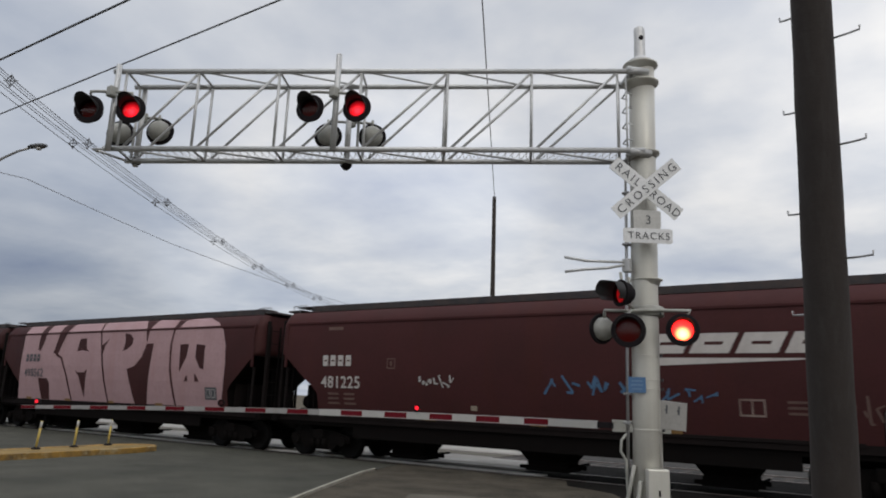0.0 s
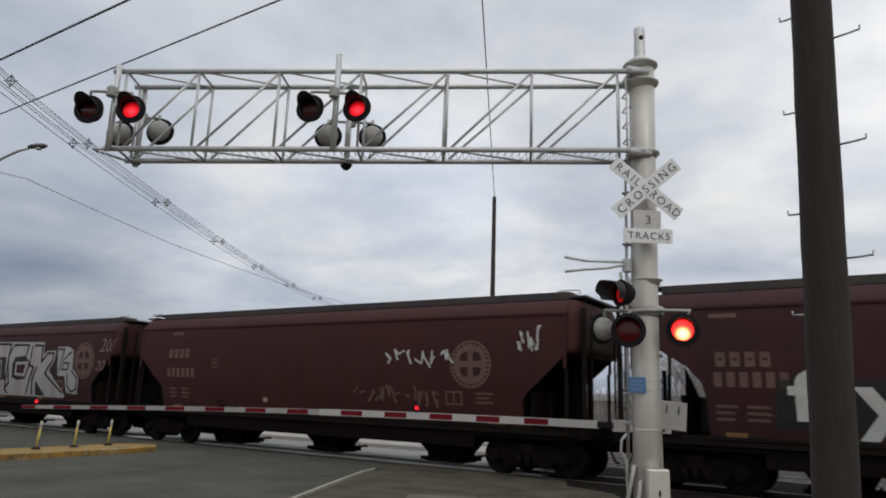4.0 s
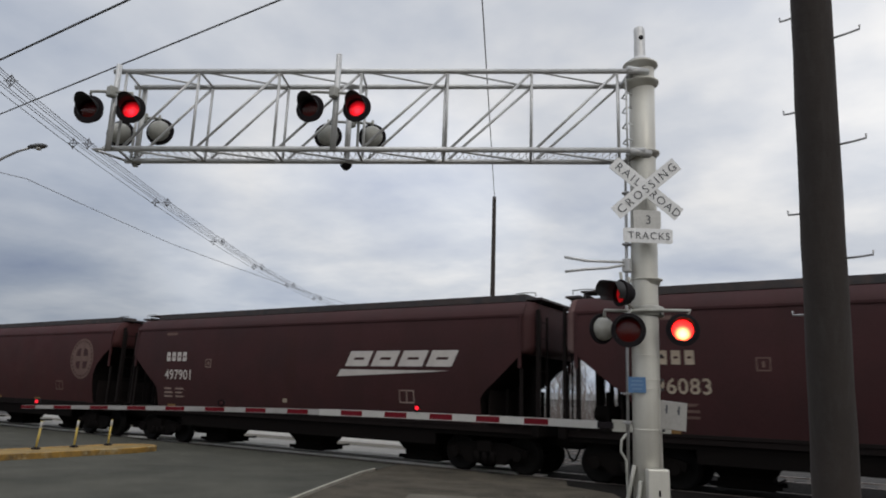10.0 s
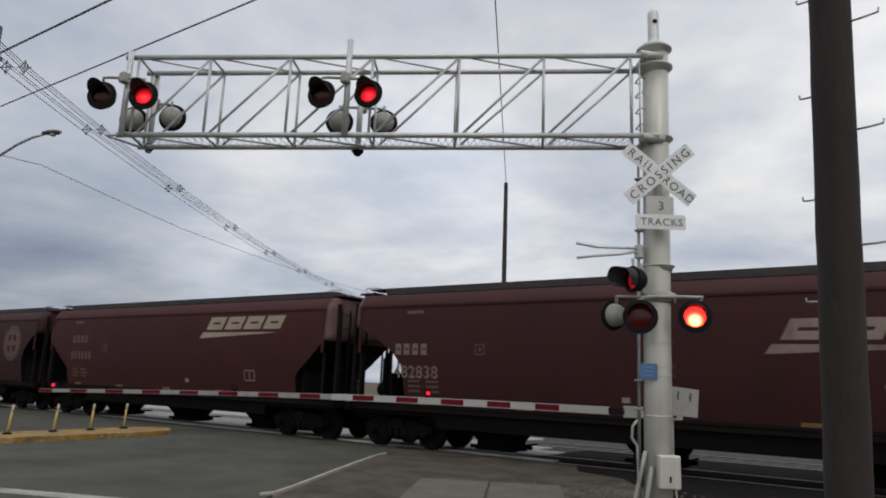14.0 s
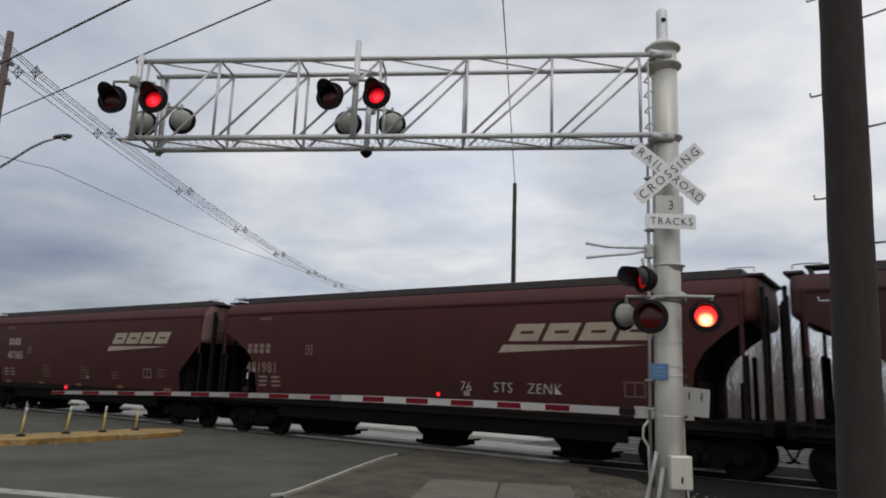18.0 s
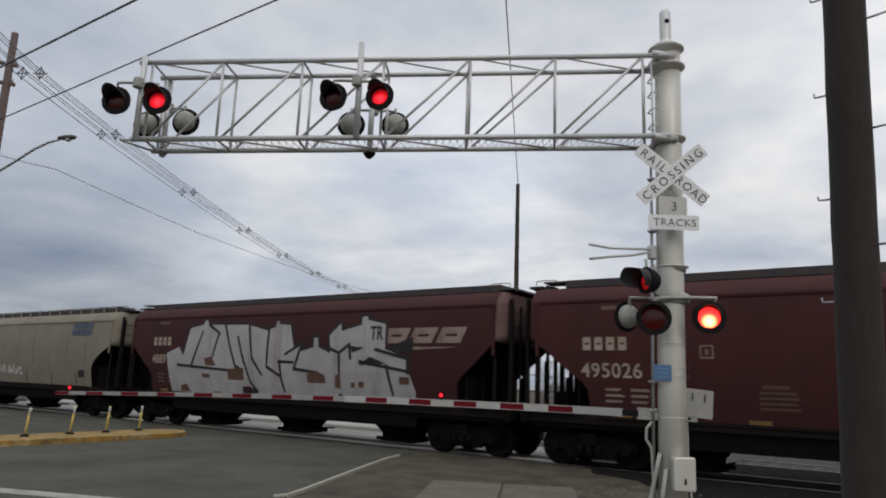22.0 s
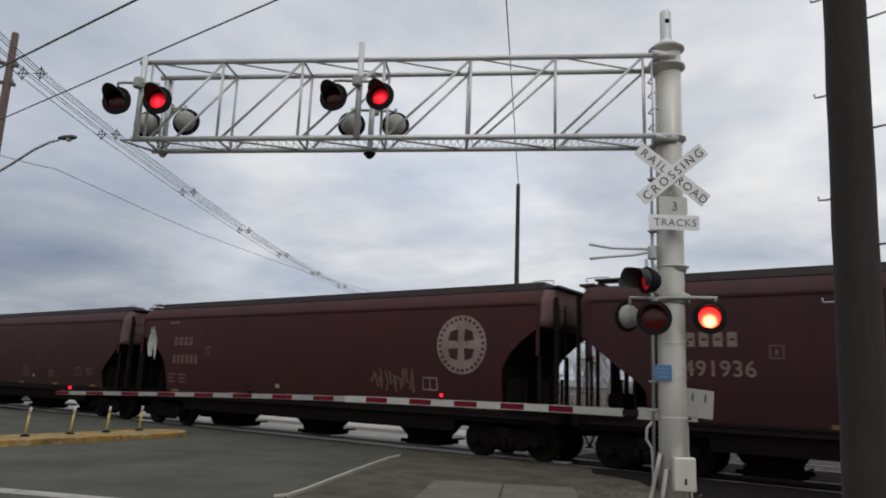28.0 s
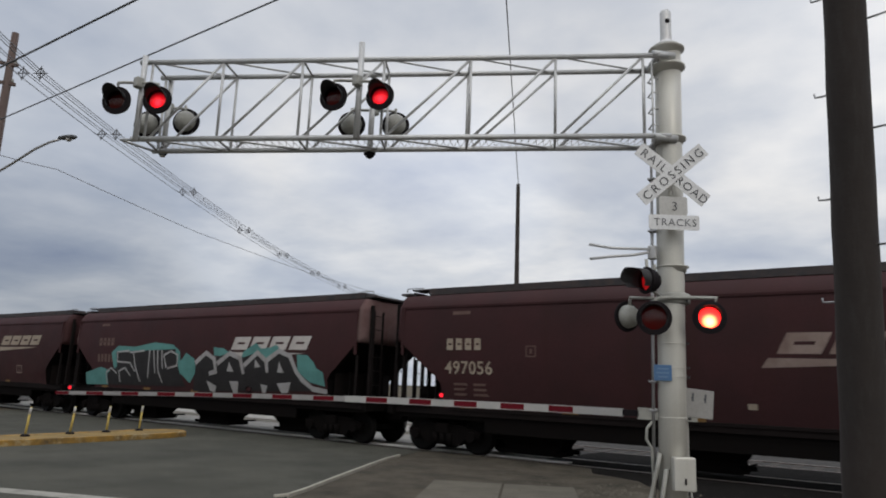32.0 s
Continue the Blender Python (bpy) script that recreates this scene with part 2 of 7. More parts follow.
# outer arm section: its dimness is put into the colour, a darker white
M_GATEDIM = material("dimmer_white_sheeting", (0.30, 0.29, 0.28), 0.5, 0, (0.22, 0.21, 0.20), 4.0, 0.7)
M_PLATE = material("blue_notice_enamel", (0.075, 0.165, 0.31), 0.5, 0, (0.075, 0.14, 0.25), 9.0, 0.5)
M_WOOD = material("weathered_pole_wood", (0.038, 0.0305, 0.0265), 0.88, 0, (0.024, 0.0195, 0.0175), 2.0, 0.6, (22, 22, 0.5), (0.045, 0.040, 0.037), 0.6, bump=0.003, bump_scale=34)
M_WOODRED = material("treated_pole_wood", (0.125, 0.088, 0.076), 0.85, 0, (0.085, 0.062, 0.056), 2.0, 0.6, (20, 20, 0.5), (0.16, 0.12, 0.105), 0.5)
M_GALV = material("galvanised_steel", (0.36, 0.36, 0.36), 0.45, 0.7, (0.24, 0.23, 0.22), 9.0, 0.5)
M_CABLE = material("black_cable_sheath", (0.115, 0.118, 0.125), 0.6)
M_CABLEG = material("grey_bare_wire", (0.20, 0.20, 0.21), 0.5, 0.4)
M_ASPHALT = material("worn_asphalt", (0.080, 0.078, 0.063), 0.9, 0, (0.047, 0.047, 0.038), 0.6, 1.0, bump=0.012, bump_scale=70, grain=9, spec=0.2)
M_GRAVEL = material("dirt_and_gravel", (0.094, 0.081, 0.061), 0.95, 0, (0.040, 0.035, 0.027), 1.3, 1.0, bump=0.035, bump_scale=22, grain=10, spec=0.2)
M_BALLAST = material("dark_ballast", (0.018, 0.0165, 0.0155), 0.95, 0, (0.011, 0.010, 0.0097), 1.4, 0.7, bump=0.04, bump_scale=18, grain=20, spec=0.03)
M_PALEBALLAST = material("grey_ballast", (0.060, 0.057, 0.054), 0.95, 0, (0.038, 0.036, 0.034), 1.4, 0.7, bump=0.04, bump_scale=18, grain=20, spec=0.2)
M_HEADER = material("pale_edge_concrete", (0.72, 0.70, 0.65), 0.85, 0, (0.52, 0.50, 0.45), 1.2, 0.7, bump=0.004, bump_scale=60, grain=30, random=0.1)
M_PANEL = material("pale_crossing_concrete", (0.36, 0.345, 0.315), 0.85, 0, (0.25, 0.235, 0.21), 0.8, 0.6, bump=0.004, bump_scale=60, grain=30, random=0.08)
M_ISLAND = material("dusty_yellow_island_paint", (0.27, 0.185, 0.072), 0.92, 0, (0.12, 0.092, 0.052), 0.9, 0.7, bump=0.01, bump_scale=40, grain=30, spec=0.2)
M_SLAB = material("grey_concrete_slab", (0.125, 0.112, 0.086), 0.9, 0, (0.075, 0.066, 0.050), 1.5, 0.7, bump=0.005, bump_scale=60, grain=36)
M_KERB = material("worn_pale_kerb", (0.38, 0.36, 0.30), 0.9, 0, (0.22, 0.20, 0.17), 2.2, 0.7, bump=0.004, bump_scale=50)
M_YKERB = material("worn_yellow_kerb_paint", (0.34, 0.19, 0.035), 0.8, 0, (0.10, 0.070, 0.035), 2.6, 0.95, (3.5, 3.5, 5.0), (0.42, 0.36, 0.22), 0.75, bump=0.004, bump_scale=50, grain=12)
M_YPOST = material("yellow_post_plastic", (0.60, 0.46, 0.12), 0.6, 0, (0.46, 0.36, 0.13), 7.0, 0.6)
M_ROADLINE = material("worn_white_road_paint", (0.32, 0.31, 0.27), 0.85, 0, (0.15, 0.148, 0.128), 3.5, 0.8, grain=30)
M_RAIL = material("rail_steel", (0.22, 0.19, 0.17), 0.35, 0.8, (0.14, 0.10, 0.08), 5.0, 0.6)
M_TIE = material("creosoted_tie", (0.045, 0.036, 0.03), 0.9, 0, (0.07, 0.058, 0.05), 4.0, 0.7)
M_FIELD = material("dry_winter_grass", (0.105, 0.088, 0.062), 0.95, 0, (0.065, 0.056, 0.040), 0.2, 0.7, grain=7, spec=0.1)
M_BARK = material("bare_twig_bark", (0.18, 0.155, 0.145), 0.9, 0, (0.10, 0.086, 0.080), 3.0, 0.6)
M_WALLPALE = material("pale_metal_siding", (0.44, 0.45, 0.45), 0.6, 0, (0.35, 0.355, 0.35), 0.6, 0.5, (1.2, 1.2, 0.1), (0.3, 0.29, 0.28), 0.4)
M_ROOFGREY = material("grey_sheet_roof", (0.17, 0.175, 0.18), 0.6, 0, (0.12, 0.12, 0.12), 0.7, 0.5)
M_PANE = material("dark_window_glass", (0.02, 0.024, 0.028), 0.08, 0, (0.025, 0.03, 0.035), 1.0, 0.3, spec=0.8)
M_HOT = glow("lamp_hot", (1.0, 0.42, 0.12), 12.0)
hot = M_HOT.node_tree                                   # the filament's glow fades towards the rim
h_co = hot.nodes.new("ShaderNodeTexCoord")
h_dist = hot.nodes.new("ShaderNodeVectorMath")
h_dist.operation = "DISTANCE"
h_dist.inputs[1].default_value = (0, 0, -0.055)
hot.links.new(h_co.outputs["Object"], h_dist.inputs[0])
h_map = hot.nodes.new("ShaderNodeMapRange")
h_map.inputs["From Max"].default_value = 0.2
hot.links.new(h_dist.outputs["Value"], h_map.inputs[0])
h_ramp = hot.nodes.new("ShaderNodeValToRGB")
he = h_ramp.color_ramp.elements
he[0].position, he[0].color = 0.18, (1.0, 0.66, 0.30, 1)
he[1].position, he[1].color = 0.95, (0.22, 0.010, 0.012, 1)
hm = he.new(0.40)
hm.color = (0.75, 0.24, 0.10, 1)
hm = he.new(0.58)
hm.color = (0.42, 0.022, 0.022, 1)
hot.links.new(h_map.outputs[0], h_ramp.inputs[0])
hot.links.new(h_ramp.outputs[0], hot.nodes["Principled BSDF"].inputs["Emission Color"])
M_DIMRED = glow("lamp_dim_red", (1.0, 0.05, 0.08), 0.22)
M_HOTRED = glow("lamp_red", (1.0, 0.045, 0.10), 2.4)
red = M_HOTRED.node_tree
r_co = red.nodes.new("ShaderNodeTexCoord")
r_dist = red.nodes.new("ShaderNodeVectorMath")
r_dist.operation = "DISTANCE"
r_dist.inputs[1].default_value = (0, 0, -0.03)
red.links.new(r_co.outputs["Object"], r_dist.inputs[0])
r_map = red.nodes.new("ShaderNodeMapRange")
r_map.inputs["From Max"].default_value = 0.15
red.links.new(r_dist.outputs["Value"], r_map.inputs[0])
r_ramp = red.nodes.new("ShaderNodeValToRGB")
re = r_ramp.color_ramp.elements
re[0].position, re[0].color = 0.12, (1.0, 0.075, 0.15, 1)
re[1].position, re[1].color = 0.95, (0.055, 0.003, 0.006, 1)
rm = re.new(0.48)
rm.color = (0.40, 0.010, 0.030, 1)
red.links.new(r_map.outputs[0], r_ramp.inputs[0])
red.links.new(r_ramp.outputs[0], red.nodes["Principled BSDF"].inputs["Emission Color"])
M_GATELAMP = glow("gate_lamp_red", (1.0, 0.015, 0.035), 0.75)
M_GATEFLASH = glow("gate_lamp_flashing_red", (1.0, 0.012, 0.03), 1.1)
M_DULL = material("unlit_reflector", (0.045, 0.006, 0.007), 0.5, 0.1)
M_LENS = lens_glass("red_lens", (1.0, 0.30, 0.26))


# ---- mesh helpers ----
def part(name, bm, mat, parent=None, label=""):
    me = bpy.data.meshes.new(name)
    bm.to_mesh(me)
    bm.free()
    return piece(name, me, mat, parent, label)


def piece(name, me, mat, parent=None, label="", m=None):
    if mat is not None and not me.materials:
        me.materials.append(mat)
    ob = new(name, me)
    if parent is not None:
        ob.parent = parent
    if m is not None:
        ob.matrix_basis = m
    if label:
        ob["label"] = label
    return ob


def thing(name, m, label, category, group="", kind=""):
    ob = new(name)
    ob.empty_display_size = 0.2
    ob.matrix_basis = m
    return tagged(ob, label, category, group, kind)


def box(bm, x0, x1, y0, y1, z0, z1, bevel=0.0):
    vs = [bm.verts.new(c) for c in ((x0, y0, z0), (x1, y0, z0), (x1, y1, z0), (x0, y1, z0), (x0, y0, z1), (x1, y0, z1), (x1, y1, z1), (x0, y1, z1))]
    fs = [bm.faces.new([vs[i] for i in f]) for f in ((3, 2, 1, 0), (4, 5, 6, 7), (0, 1, 5, 4), (1, 2, 6, 5), (2, 3, 7, 6), (3, 0, 4, 7))]
    if bevel:
        edges = list({e for f in fs for e in f.edges})
        bmesh.ops.bevel(bm, geom=edges, offset=bevel, segments=2, affect="EDGES", profile=0.5)
    return bm


def rod(bm, a, b, r, n=10, r2=None, caps=True):
    """A round bar from a to b."""
    a, b = Vector(a), Vector(b)
    ax = (b - a).normalized()
    u = ax.orthogonal().normalized()
    w = ax.cross(u)
    r2 = r if r2 is None else r2
    ra = [bm.verts.new(a + (u * math.cos(i * math.tau / n) + w * math.sin(i * math.tau / n)) * r) for i in range(n)]
    rb = [bm.verts.new(b + (u * math.cos(i * math.tau / n) + w * math.sin(i * math.tau / n)) * r2) for i in range(n)]
    for i in range(n):
        f = bm.faces.new((ra[i], ra[(i + 1) % n], rb[(i + 1) % n], rb[i]))
        f.smooth = n > 6
    if caps:
        bm.faces.new(ra[::-1])
        bm.faces.new(rb)
    return bm


def pipe(bm, pts, r, n=8):
    """A bent tube through the points."""
    pts = [Vector(p) for p in pts]
    rings = []
    u = None
    for i, p in enumerate(pts):
        ax = (pts[min(i + 1, len(pts) - 1)] - pts[max(i - 1, 0)]).normalized()
        u = ax.orthogonal().normalized() if u is None else (u - ax * u.dot(ax)).normalized()
        w = ax.cross(u)
        rings.append([bm.verts.new(p + (u * math.cos(k * math.tau / n) + w * math.sin(k * math.tau / n)) * r) for k in range(n)])
    for a, b in zip(rings, rings[1:]):
        for k in range(n):
            bm.faces.new((a[k], a[(k + 1) % n], b[(k + 1) % n], b[k])).smooth = True
    bm.faces.new(rings[0][::-1])
    bm.faces.new(rings[-1])
    return bm


def turned(bm, prof, n=24, base=(0, 0, 0), axis="Z", closed=True):
    """A turned body: prof is a list of (radius, height)."""
    rings = []
    for r, hgt in prof:
        ring = []
        for k in range(n):
            c, s = math.cos(k * math.tau / n) * r, math.sin(k * math.tau / n) * r
            p = {"Z": (c, s, hgt), "Y": (c, hgt, s), "X": (hgt, c, s)}[axis]
            ring.append(bm.verts.new(Vector(base) + Vector(p)))
        rings.append(ring)
    for a, b in zip(rings, rings[1:]):
        for k in range(n):
            bm.faces.new((a[k], a[(k + 1) % n], b[(k + 1) % n], b[k])).smooth = True
    if closed:
        bm.faces.new(rings[0][::-1])
        bm.faces.new(rings[-1])
    bmesh.ops.recalc_face_normals(bm, faces=bm.faces)
    return bm


def flat(bm, pts, y, thick=0.004):
    """A thin upright plate of the outline pts (x, z), its face at y."""
    vs = [bm.verts.new((x, y, z)) for x, z in pts]
    f = bm.faces.new(vs)
    back = [bm.verts.new((x, y + thick, z)) for x, z in pts]
    for i in range(len(vs)):
        j = (i + 1) % len(vs)
        bm.faces.new((vs[i], back[i], back[j], vs[j]))
    return f


def wave(seed, x):
    return math.sin(seed * 12.9 + x * 78.2) * 0.5 + math.sin(seed * 4.7 + x * 31.7) * 0.5


def text_mesh(body, size, offset=0.0, shear=0.0, squeeze=1.0, space=1.0):
    """Upright lettering as a mesh: x to the right, z up, faces -Y."""
    cu = bpy.data.curves.new("lettering", "FONT")
    cu.body, cu.size, cu.offset, cu.shear, cu.space_character = body, size, offset, shear, space
    cu.extrude, cu.resolution_u = 0.002, 3
    ob = bpy.data.objects.new("lettering", cu)
    me = bpy.data.meshes.new_from_object(ob)
    bpy.data.objects.remove(ob)
    me.transform(Matrix(((squeeze, 0, 0, 0), (0, 0, -1, 0), (0, 1, 0, 0), (0, 0, 0, 1))))
    me.materials.clear()
    return me


# ---- ground, road, tracks ----
TRACK_Y = [16.84, 21.2, 25.6]
ROAD = Vector((-0.46, 0.888, 0)).normalized()          # the way the road runs
RIGHT = Vector((ROAD.y, -ROAD.x, 0))


def sheet(name, pts, z, mat, label, category, thick=0.05):
    bm = bmesh.new()
    top = [bm.verts.new((x, y, z)) for x, y in pts]
    low = [bm.verts.new((x, y, z - thick)) for x, y in pts]
    bm.faces.new(top)
    for i in range(len(top)):
        j = (i + 1) % len(top)
        bm.faces.new((top[i], low[i], low[j], top[j]))
    bmesh.ops.recalc_face_normals(bm, faces=bm.faces)
    return tagged(part(name, bm, mat), label, category, kind="structure")


bm = bmesh.new()
grid = [-2200, -700, -260, -120, -70, -45, -30, -20, -12, -6, 0, 6, 14, 30, 60, 120, 300, 800, 2200]
rows_v = [[bm.verts.new((x, y, -0.06)) for x in grid] for y in grid]
for j in range(len(grid) - 1):
    for i in range(len(grid) - 1):
        bm.faces.new((rows_v[j][i], rows_v[j][i + 1], rows_v[j + 1][i + 1], rows_v[j + 1][i]))
tagged(part("ground", bm, M_FIELD), "dry winter grass and bare earth reaching the horizon", "ground", kind="structure")

sheet("road", [(-26.0, -22), (7.5, -22), (-6.9, 5.2), (-8.32, 7.95), (-8.56, 8.55), (-9.32, 10.17), (-10.78, 13.37), (-11.6, 15.95), (-34.0, 15.95)], -0.018,
      M_ASPHALT, "worn grey asphalt road leading to the level crossing", "road")
sheet("roadside", [(7.5, -22), (40, -22), (40, 14.9), (-6.2, 14.9), (-6.6, 15.95), (-11.55, 15.95), (-10.70, 13.40), (-9.24, 10.20), (-8.48, 8.58), (-8.24, 7.98), (-6.8, 5.2)], -0.012,
      M_GRAVEL, "brown dirt and gravel verge beside the road", "ground")
sheet("ballast_bed", [(-140, 16.0), (-6.7, 16.0), (-6.2, 14.9), (-5.5, 14.65), (-5.0, 14.4), (-4.6, 13.8), (-4.2, 13.4), (-3.9, 12.8), (-3.2, 12.4), (-2.5, 11.7), (90, 11.7), (90, 20.6), (-8.2, 20.6), (-8.2, 17.9), (-140, 17.9)], -0.008, M_BALLAST, "dark grey ballast under the nearest track", "ballast")
sheet("far_ballast_bed", [(-140, 17.9), (-8.2, 17.9), (-8.2, 20.6), (90, 20.6), (90, 28.4), (-140, 28.4)], -0.032, M_PALEBALLAST, "pale grey ballast under the farther tracks", "ballast")
sheet("far_road", [(-37, 28.4), (-15, 28.4), (-52, 110), (-78, 110)], -0.03, M_ASPHALT, "asphalt road going on beyond the tracks", "road")
sheet("far_yard", [(-15, 28.4), (60, 28.4), (60, 41), (-19, 41)], -0.04, M_GRAVEL, "gravel strip beyond the tracks", "ground")

# loose stones on the verge
bm = bmesh.new()
rng = random.Random(5)
for k in range(900):
    x, y = rng.uniform(-10.5, 2.5), rng.uniform(6.0, 14.8)
    if x < -8.3 - (y - 8) * 0.47 + 0.25:
        continue
    s = rng.uniform(0.006, 0.02)
    a = rng.uniform(0, 6.28)
    vs = [bm.verts.new((x + math.cos(a + i * 1.57) * s * rng.uniform(0.7, 1.2), y + math.sin(a + i * 1.57) * s * rng.uniform(0.7, 1.2), -0.013)) for i in range(4)]
    top = bm.verts.new((x, y, -0.012 + s * rng.uniform(0.5, 1.0)))
    for i in range(4):
        bm.faces.new((vs[i], vs[(i + 1) % 4], top))
for k in range(420):
    x, y = rng.gauss(-4.3, 0.7), rng.gauss(12.2, 0.7)
    s = rng.uniform(0.012, 0.05) * rng.choice((0.6, 0.7, 1.0))
    a = rng.uniform(0, 6.28)
    vs = [bm.verts.new((x + math.cos(a + i * 1.25) * s * rng.uniform(0.7, 1.2), y + math.sin(a + i * 1.25) * s * rng.uniform(0.7, 1.2), -0.013)) for i in range(5)]
    top = bm.verts.new((x + rng.uniform(-0.3, 0.3) * s, y + rng.uniform(-0.3, 0.3) * s, -0.012 + s * rng.uniform(0.5, 1.0)))
    for i in range(5):
        bm.faces.new((vs[i], vs[(i + 1) % 5], top))
tagged(part("verge_stones", bm, M_SLAB), "small loose pale stones scattered on the verge", "gravel", kind="stuff")

# pavement slabs in the verge
for i, (u, v) in enumerate(((0, 0), (0, 1), (0, 2), (1, 0), (1, 1), (1, 2))):
    org = Vector((-6.95, 10.9, 0)) + RIGHT * (u * 1.32) - ROAD * (v * 1.32)
    bm = bmesh.new()
    box(bm, -0.64, 0.64, -0.64, 0.64, -0.06, 0.004, 0.012)
    slab = part("pavement_slab", bm, M_SLAB)
    slab.matrix_basis = Matrix.Translation(org + Vector((0, 0, 0.002 * (i % 3)))) @ Matrix.Rotation(math.atan2(RIGHT.y, RIGHT.x), 4, "Z")
    tagged(slab, "square grey concrete pavement slab let into the verge", "paving slab", "pavement slabs", "structure")

# kerb along the road
kerb_pts = [(-11.1, 14.3), (-10.78, 13.37), (-10.05, 11.75), (-9.32, 10.17), (-8.56, 8.55), (-8.32, 7.95), (-8.36, 7.7)]
kerb = thing("kerb", pose(0, 0, 0), "low worn pale concrete kerb along the road edge", "kerb", kind="structure")
for a, b in zip(kerb_pts, kerb_pts[1:]):
    a, b = Vector((*a, 0)), Vector((*b, 0))
    bm = bmesh.new()
    ln = (b - a).length
    box(bm, 0.006, ln - 0.006, -0.031, 0.031, -0.06, 0.020, 0.008)
    k = part("kerbstone", bm, M_KERB, kerb)
    k.matrix_basis = Matrix.Translation(a) @ Matrix.Rotation(math.atan2(b.y - a.y, b.x - a.x), 4, "Z")

# worn white stop line
bm = bmesh.new()
a, b = Vector((-14.6, 3.95, 0)), Vector((-9.3, 6.02, 0))
sd = (b - a).normalized().cross(Vector((0, 0, 1))) * 0.17
bm.faces.new([bm.verts.new(p + Vector((0, 0, -0.015))) for p in (a + sd, b + sd, b - sd, a - sd)])
bmesh.ops.recalc_face_normals(bm, faces=bm.faces)
tagged(part("stop_line", bm, M_ROADLINE), "worn white stop line painted on the asphalt", "road marking", kind="structure")

# traffic island with yellow kerb and leaning posts
isl = [(-17.82, 7.87), (-17.95, 10.08), (-18.12, 12.41), (-18.45, 13.3), (-18.95, 13.6), (-19.5, 13.45), (-19.78, 12.6), (-19.5, 10.3), (-19.2, 7.6), (-18.9, 4.0), (-18.5, -3.0), (-17.2, -3.0), (-17.5, 4.0)]
island = thing("traffic_island", pose(0, 0, 0), "long traffic island with a worn yellow-painted concrete kerb", "traffic island", kind="structure")
bm = bmesh.new()
cx, cy = -18.6, 6.0
inner = [(x + (cx - x) * 0.22, y + (cy - y) * 0.03) for x, y in isl]
vt = [bm.verts.new((x, y, 0.112)) for x, y in inner]
bm.faces.new(vt)
bmesh.ops.recalc_face_normals(bm, faces=bm.faces)
part("island_top", bm, M_ISLAND, island)
for i in range(len(isl)):
    j = (i + 1) % len(isl)
    n_seg = max(1, round((Vector(isl[j]) - Vector(isl[i])).length / 1.2))
    for s in range(n_seg):
        bm = bmesh.new()
        f0, f1 = s / n_seg, (s + 1) / n_seg
        lerp = lambda p, q, f: Vector((p[0] + (q[0] - p[0]) * f, p[1] + (q[1] - p[1]) * f, 0))
        o0, o1, i0, i1 = lerp(isl[i], isl[j], f0), lerp(isl[i], isl[j], f1), lerp(inner[i], inner[j], f0), lerp(inner[i], inner[j], f1)
        lo = [bm.verts.new(p + Vector((0, 0, -0.04))) for p in (o0, o1, i1, i0)]
        hi = [bm.verts.new(p + Vector((0, 0, 0.125))) for p in (o0 * 0.985 + i0 * 0.015, o1 * 0.985 + i1 * 0.015, i1, i0)]
        bm.faces.new(hi)
        for k in range(4):
            bm.faces.new((lo[k], lo[(k + 1) % 4], hi[(k + 1) % 4], hi[k]))
        bmesh.ops.recalc_face_normals(bm, faces=bm.faces)
        bmesh.ops.bevel(bm, geom=bm.edges[:], offset=0.012, segments=1, affect="EDGES")
        part("kerbstone", bm, M_YKERB, island)
for (x, y), (lx, ly) in zip(((-18.85, 8.87), (-19.08, 10.12), (-19.25, 11.24), (-19.48, 12.39), (-18.75, 7.6)),
                            ((0.045, 0.03), (0.05, 0.035), (0.03, 0.02), (0.03, 0.02), (0.05, 0.03))):
    post = thing("delineator_post", pose(x, y, 0.112), "thin yellow plastic delineator post leaning on the island", "bollard", "posts on the traffic island")
    bm = bmesh.new()
    turned(bm, [(0.11, 0), (0.11, 0.025), (0.07, 0.05), (0.05, 0.06)], 14)
    part("base", bm, M_MATTBLACK, post, "black rubber base")
    bm = bmesh.new()
    rod(bm, (0, 0, 0.05), (lx, ly, 0.72), 0.030, 10)
    part("post", bm, M_YPOST, post)
    bm = bmesh.new()
    rod(bm, (lx * 0.7, ly * 0.7, 0.54), (lx * 0.98, ly * 0.98, 0.71), 0.032, 10)
    part("reflective_band", bm, M_GATEW, post, "pale reflective band")

# tracks: rails, ties, crossing panels
for ti, ty in enumerate(TRACK_Y):
    track = thing("railway_track", pose(0, ty, 0), "steel rails on dark ties and ballast", "railway track", "tracks of the crossing", "structure")
    for s in (-0.7525, 0.7525):
        bm = bmesh.new()
        box(bm, -140, 90, s - 0.036, s + 0.036, -0.045, 0.0, 0.008)
        box(bm, -140, 90, s - 0.009, s + 0.009, -0.13, -0.044)
        box(bm, -140, 90, s - 0.07, s + 0.07, -0.15, -0.129)
        part("rail", bm, M_RAIL, track)
    bm = bmesh.new()
    box(bm, -0.115, 0.115, -1.3, 1.3, -0.17, -0.022, 0.01)
    tie = bpy.data.meshes.new("tie")
    bm.to_mesh(tie)
    bm.free()
    x = -13.4 + 0.25 * ti
    while x < 9:
        piece("tie", tie, M_TIE, track, m=pose(x, 0.01 * math.sin(x * 9), 0, 0, 0, 1.2 * math.sin(x * 5)))
        x += 0.53
bm = bmesh.new()
box(bm, -1.21, 1.21, -0.62, 0.62, -0.12, -0.004, 0.02)
panel_in = bpy.data.meshes.new("crossing_panel")
bm.to_mesh(panel_in)
bm.free()
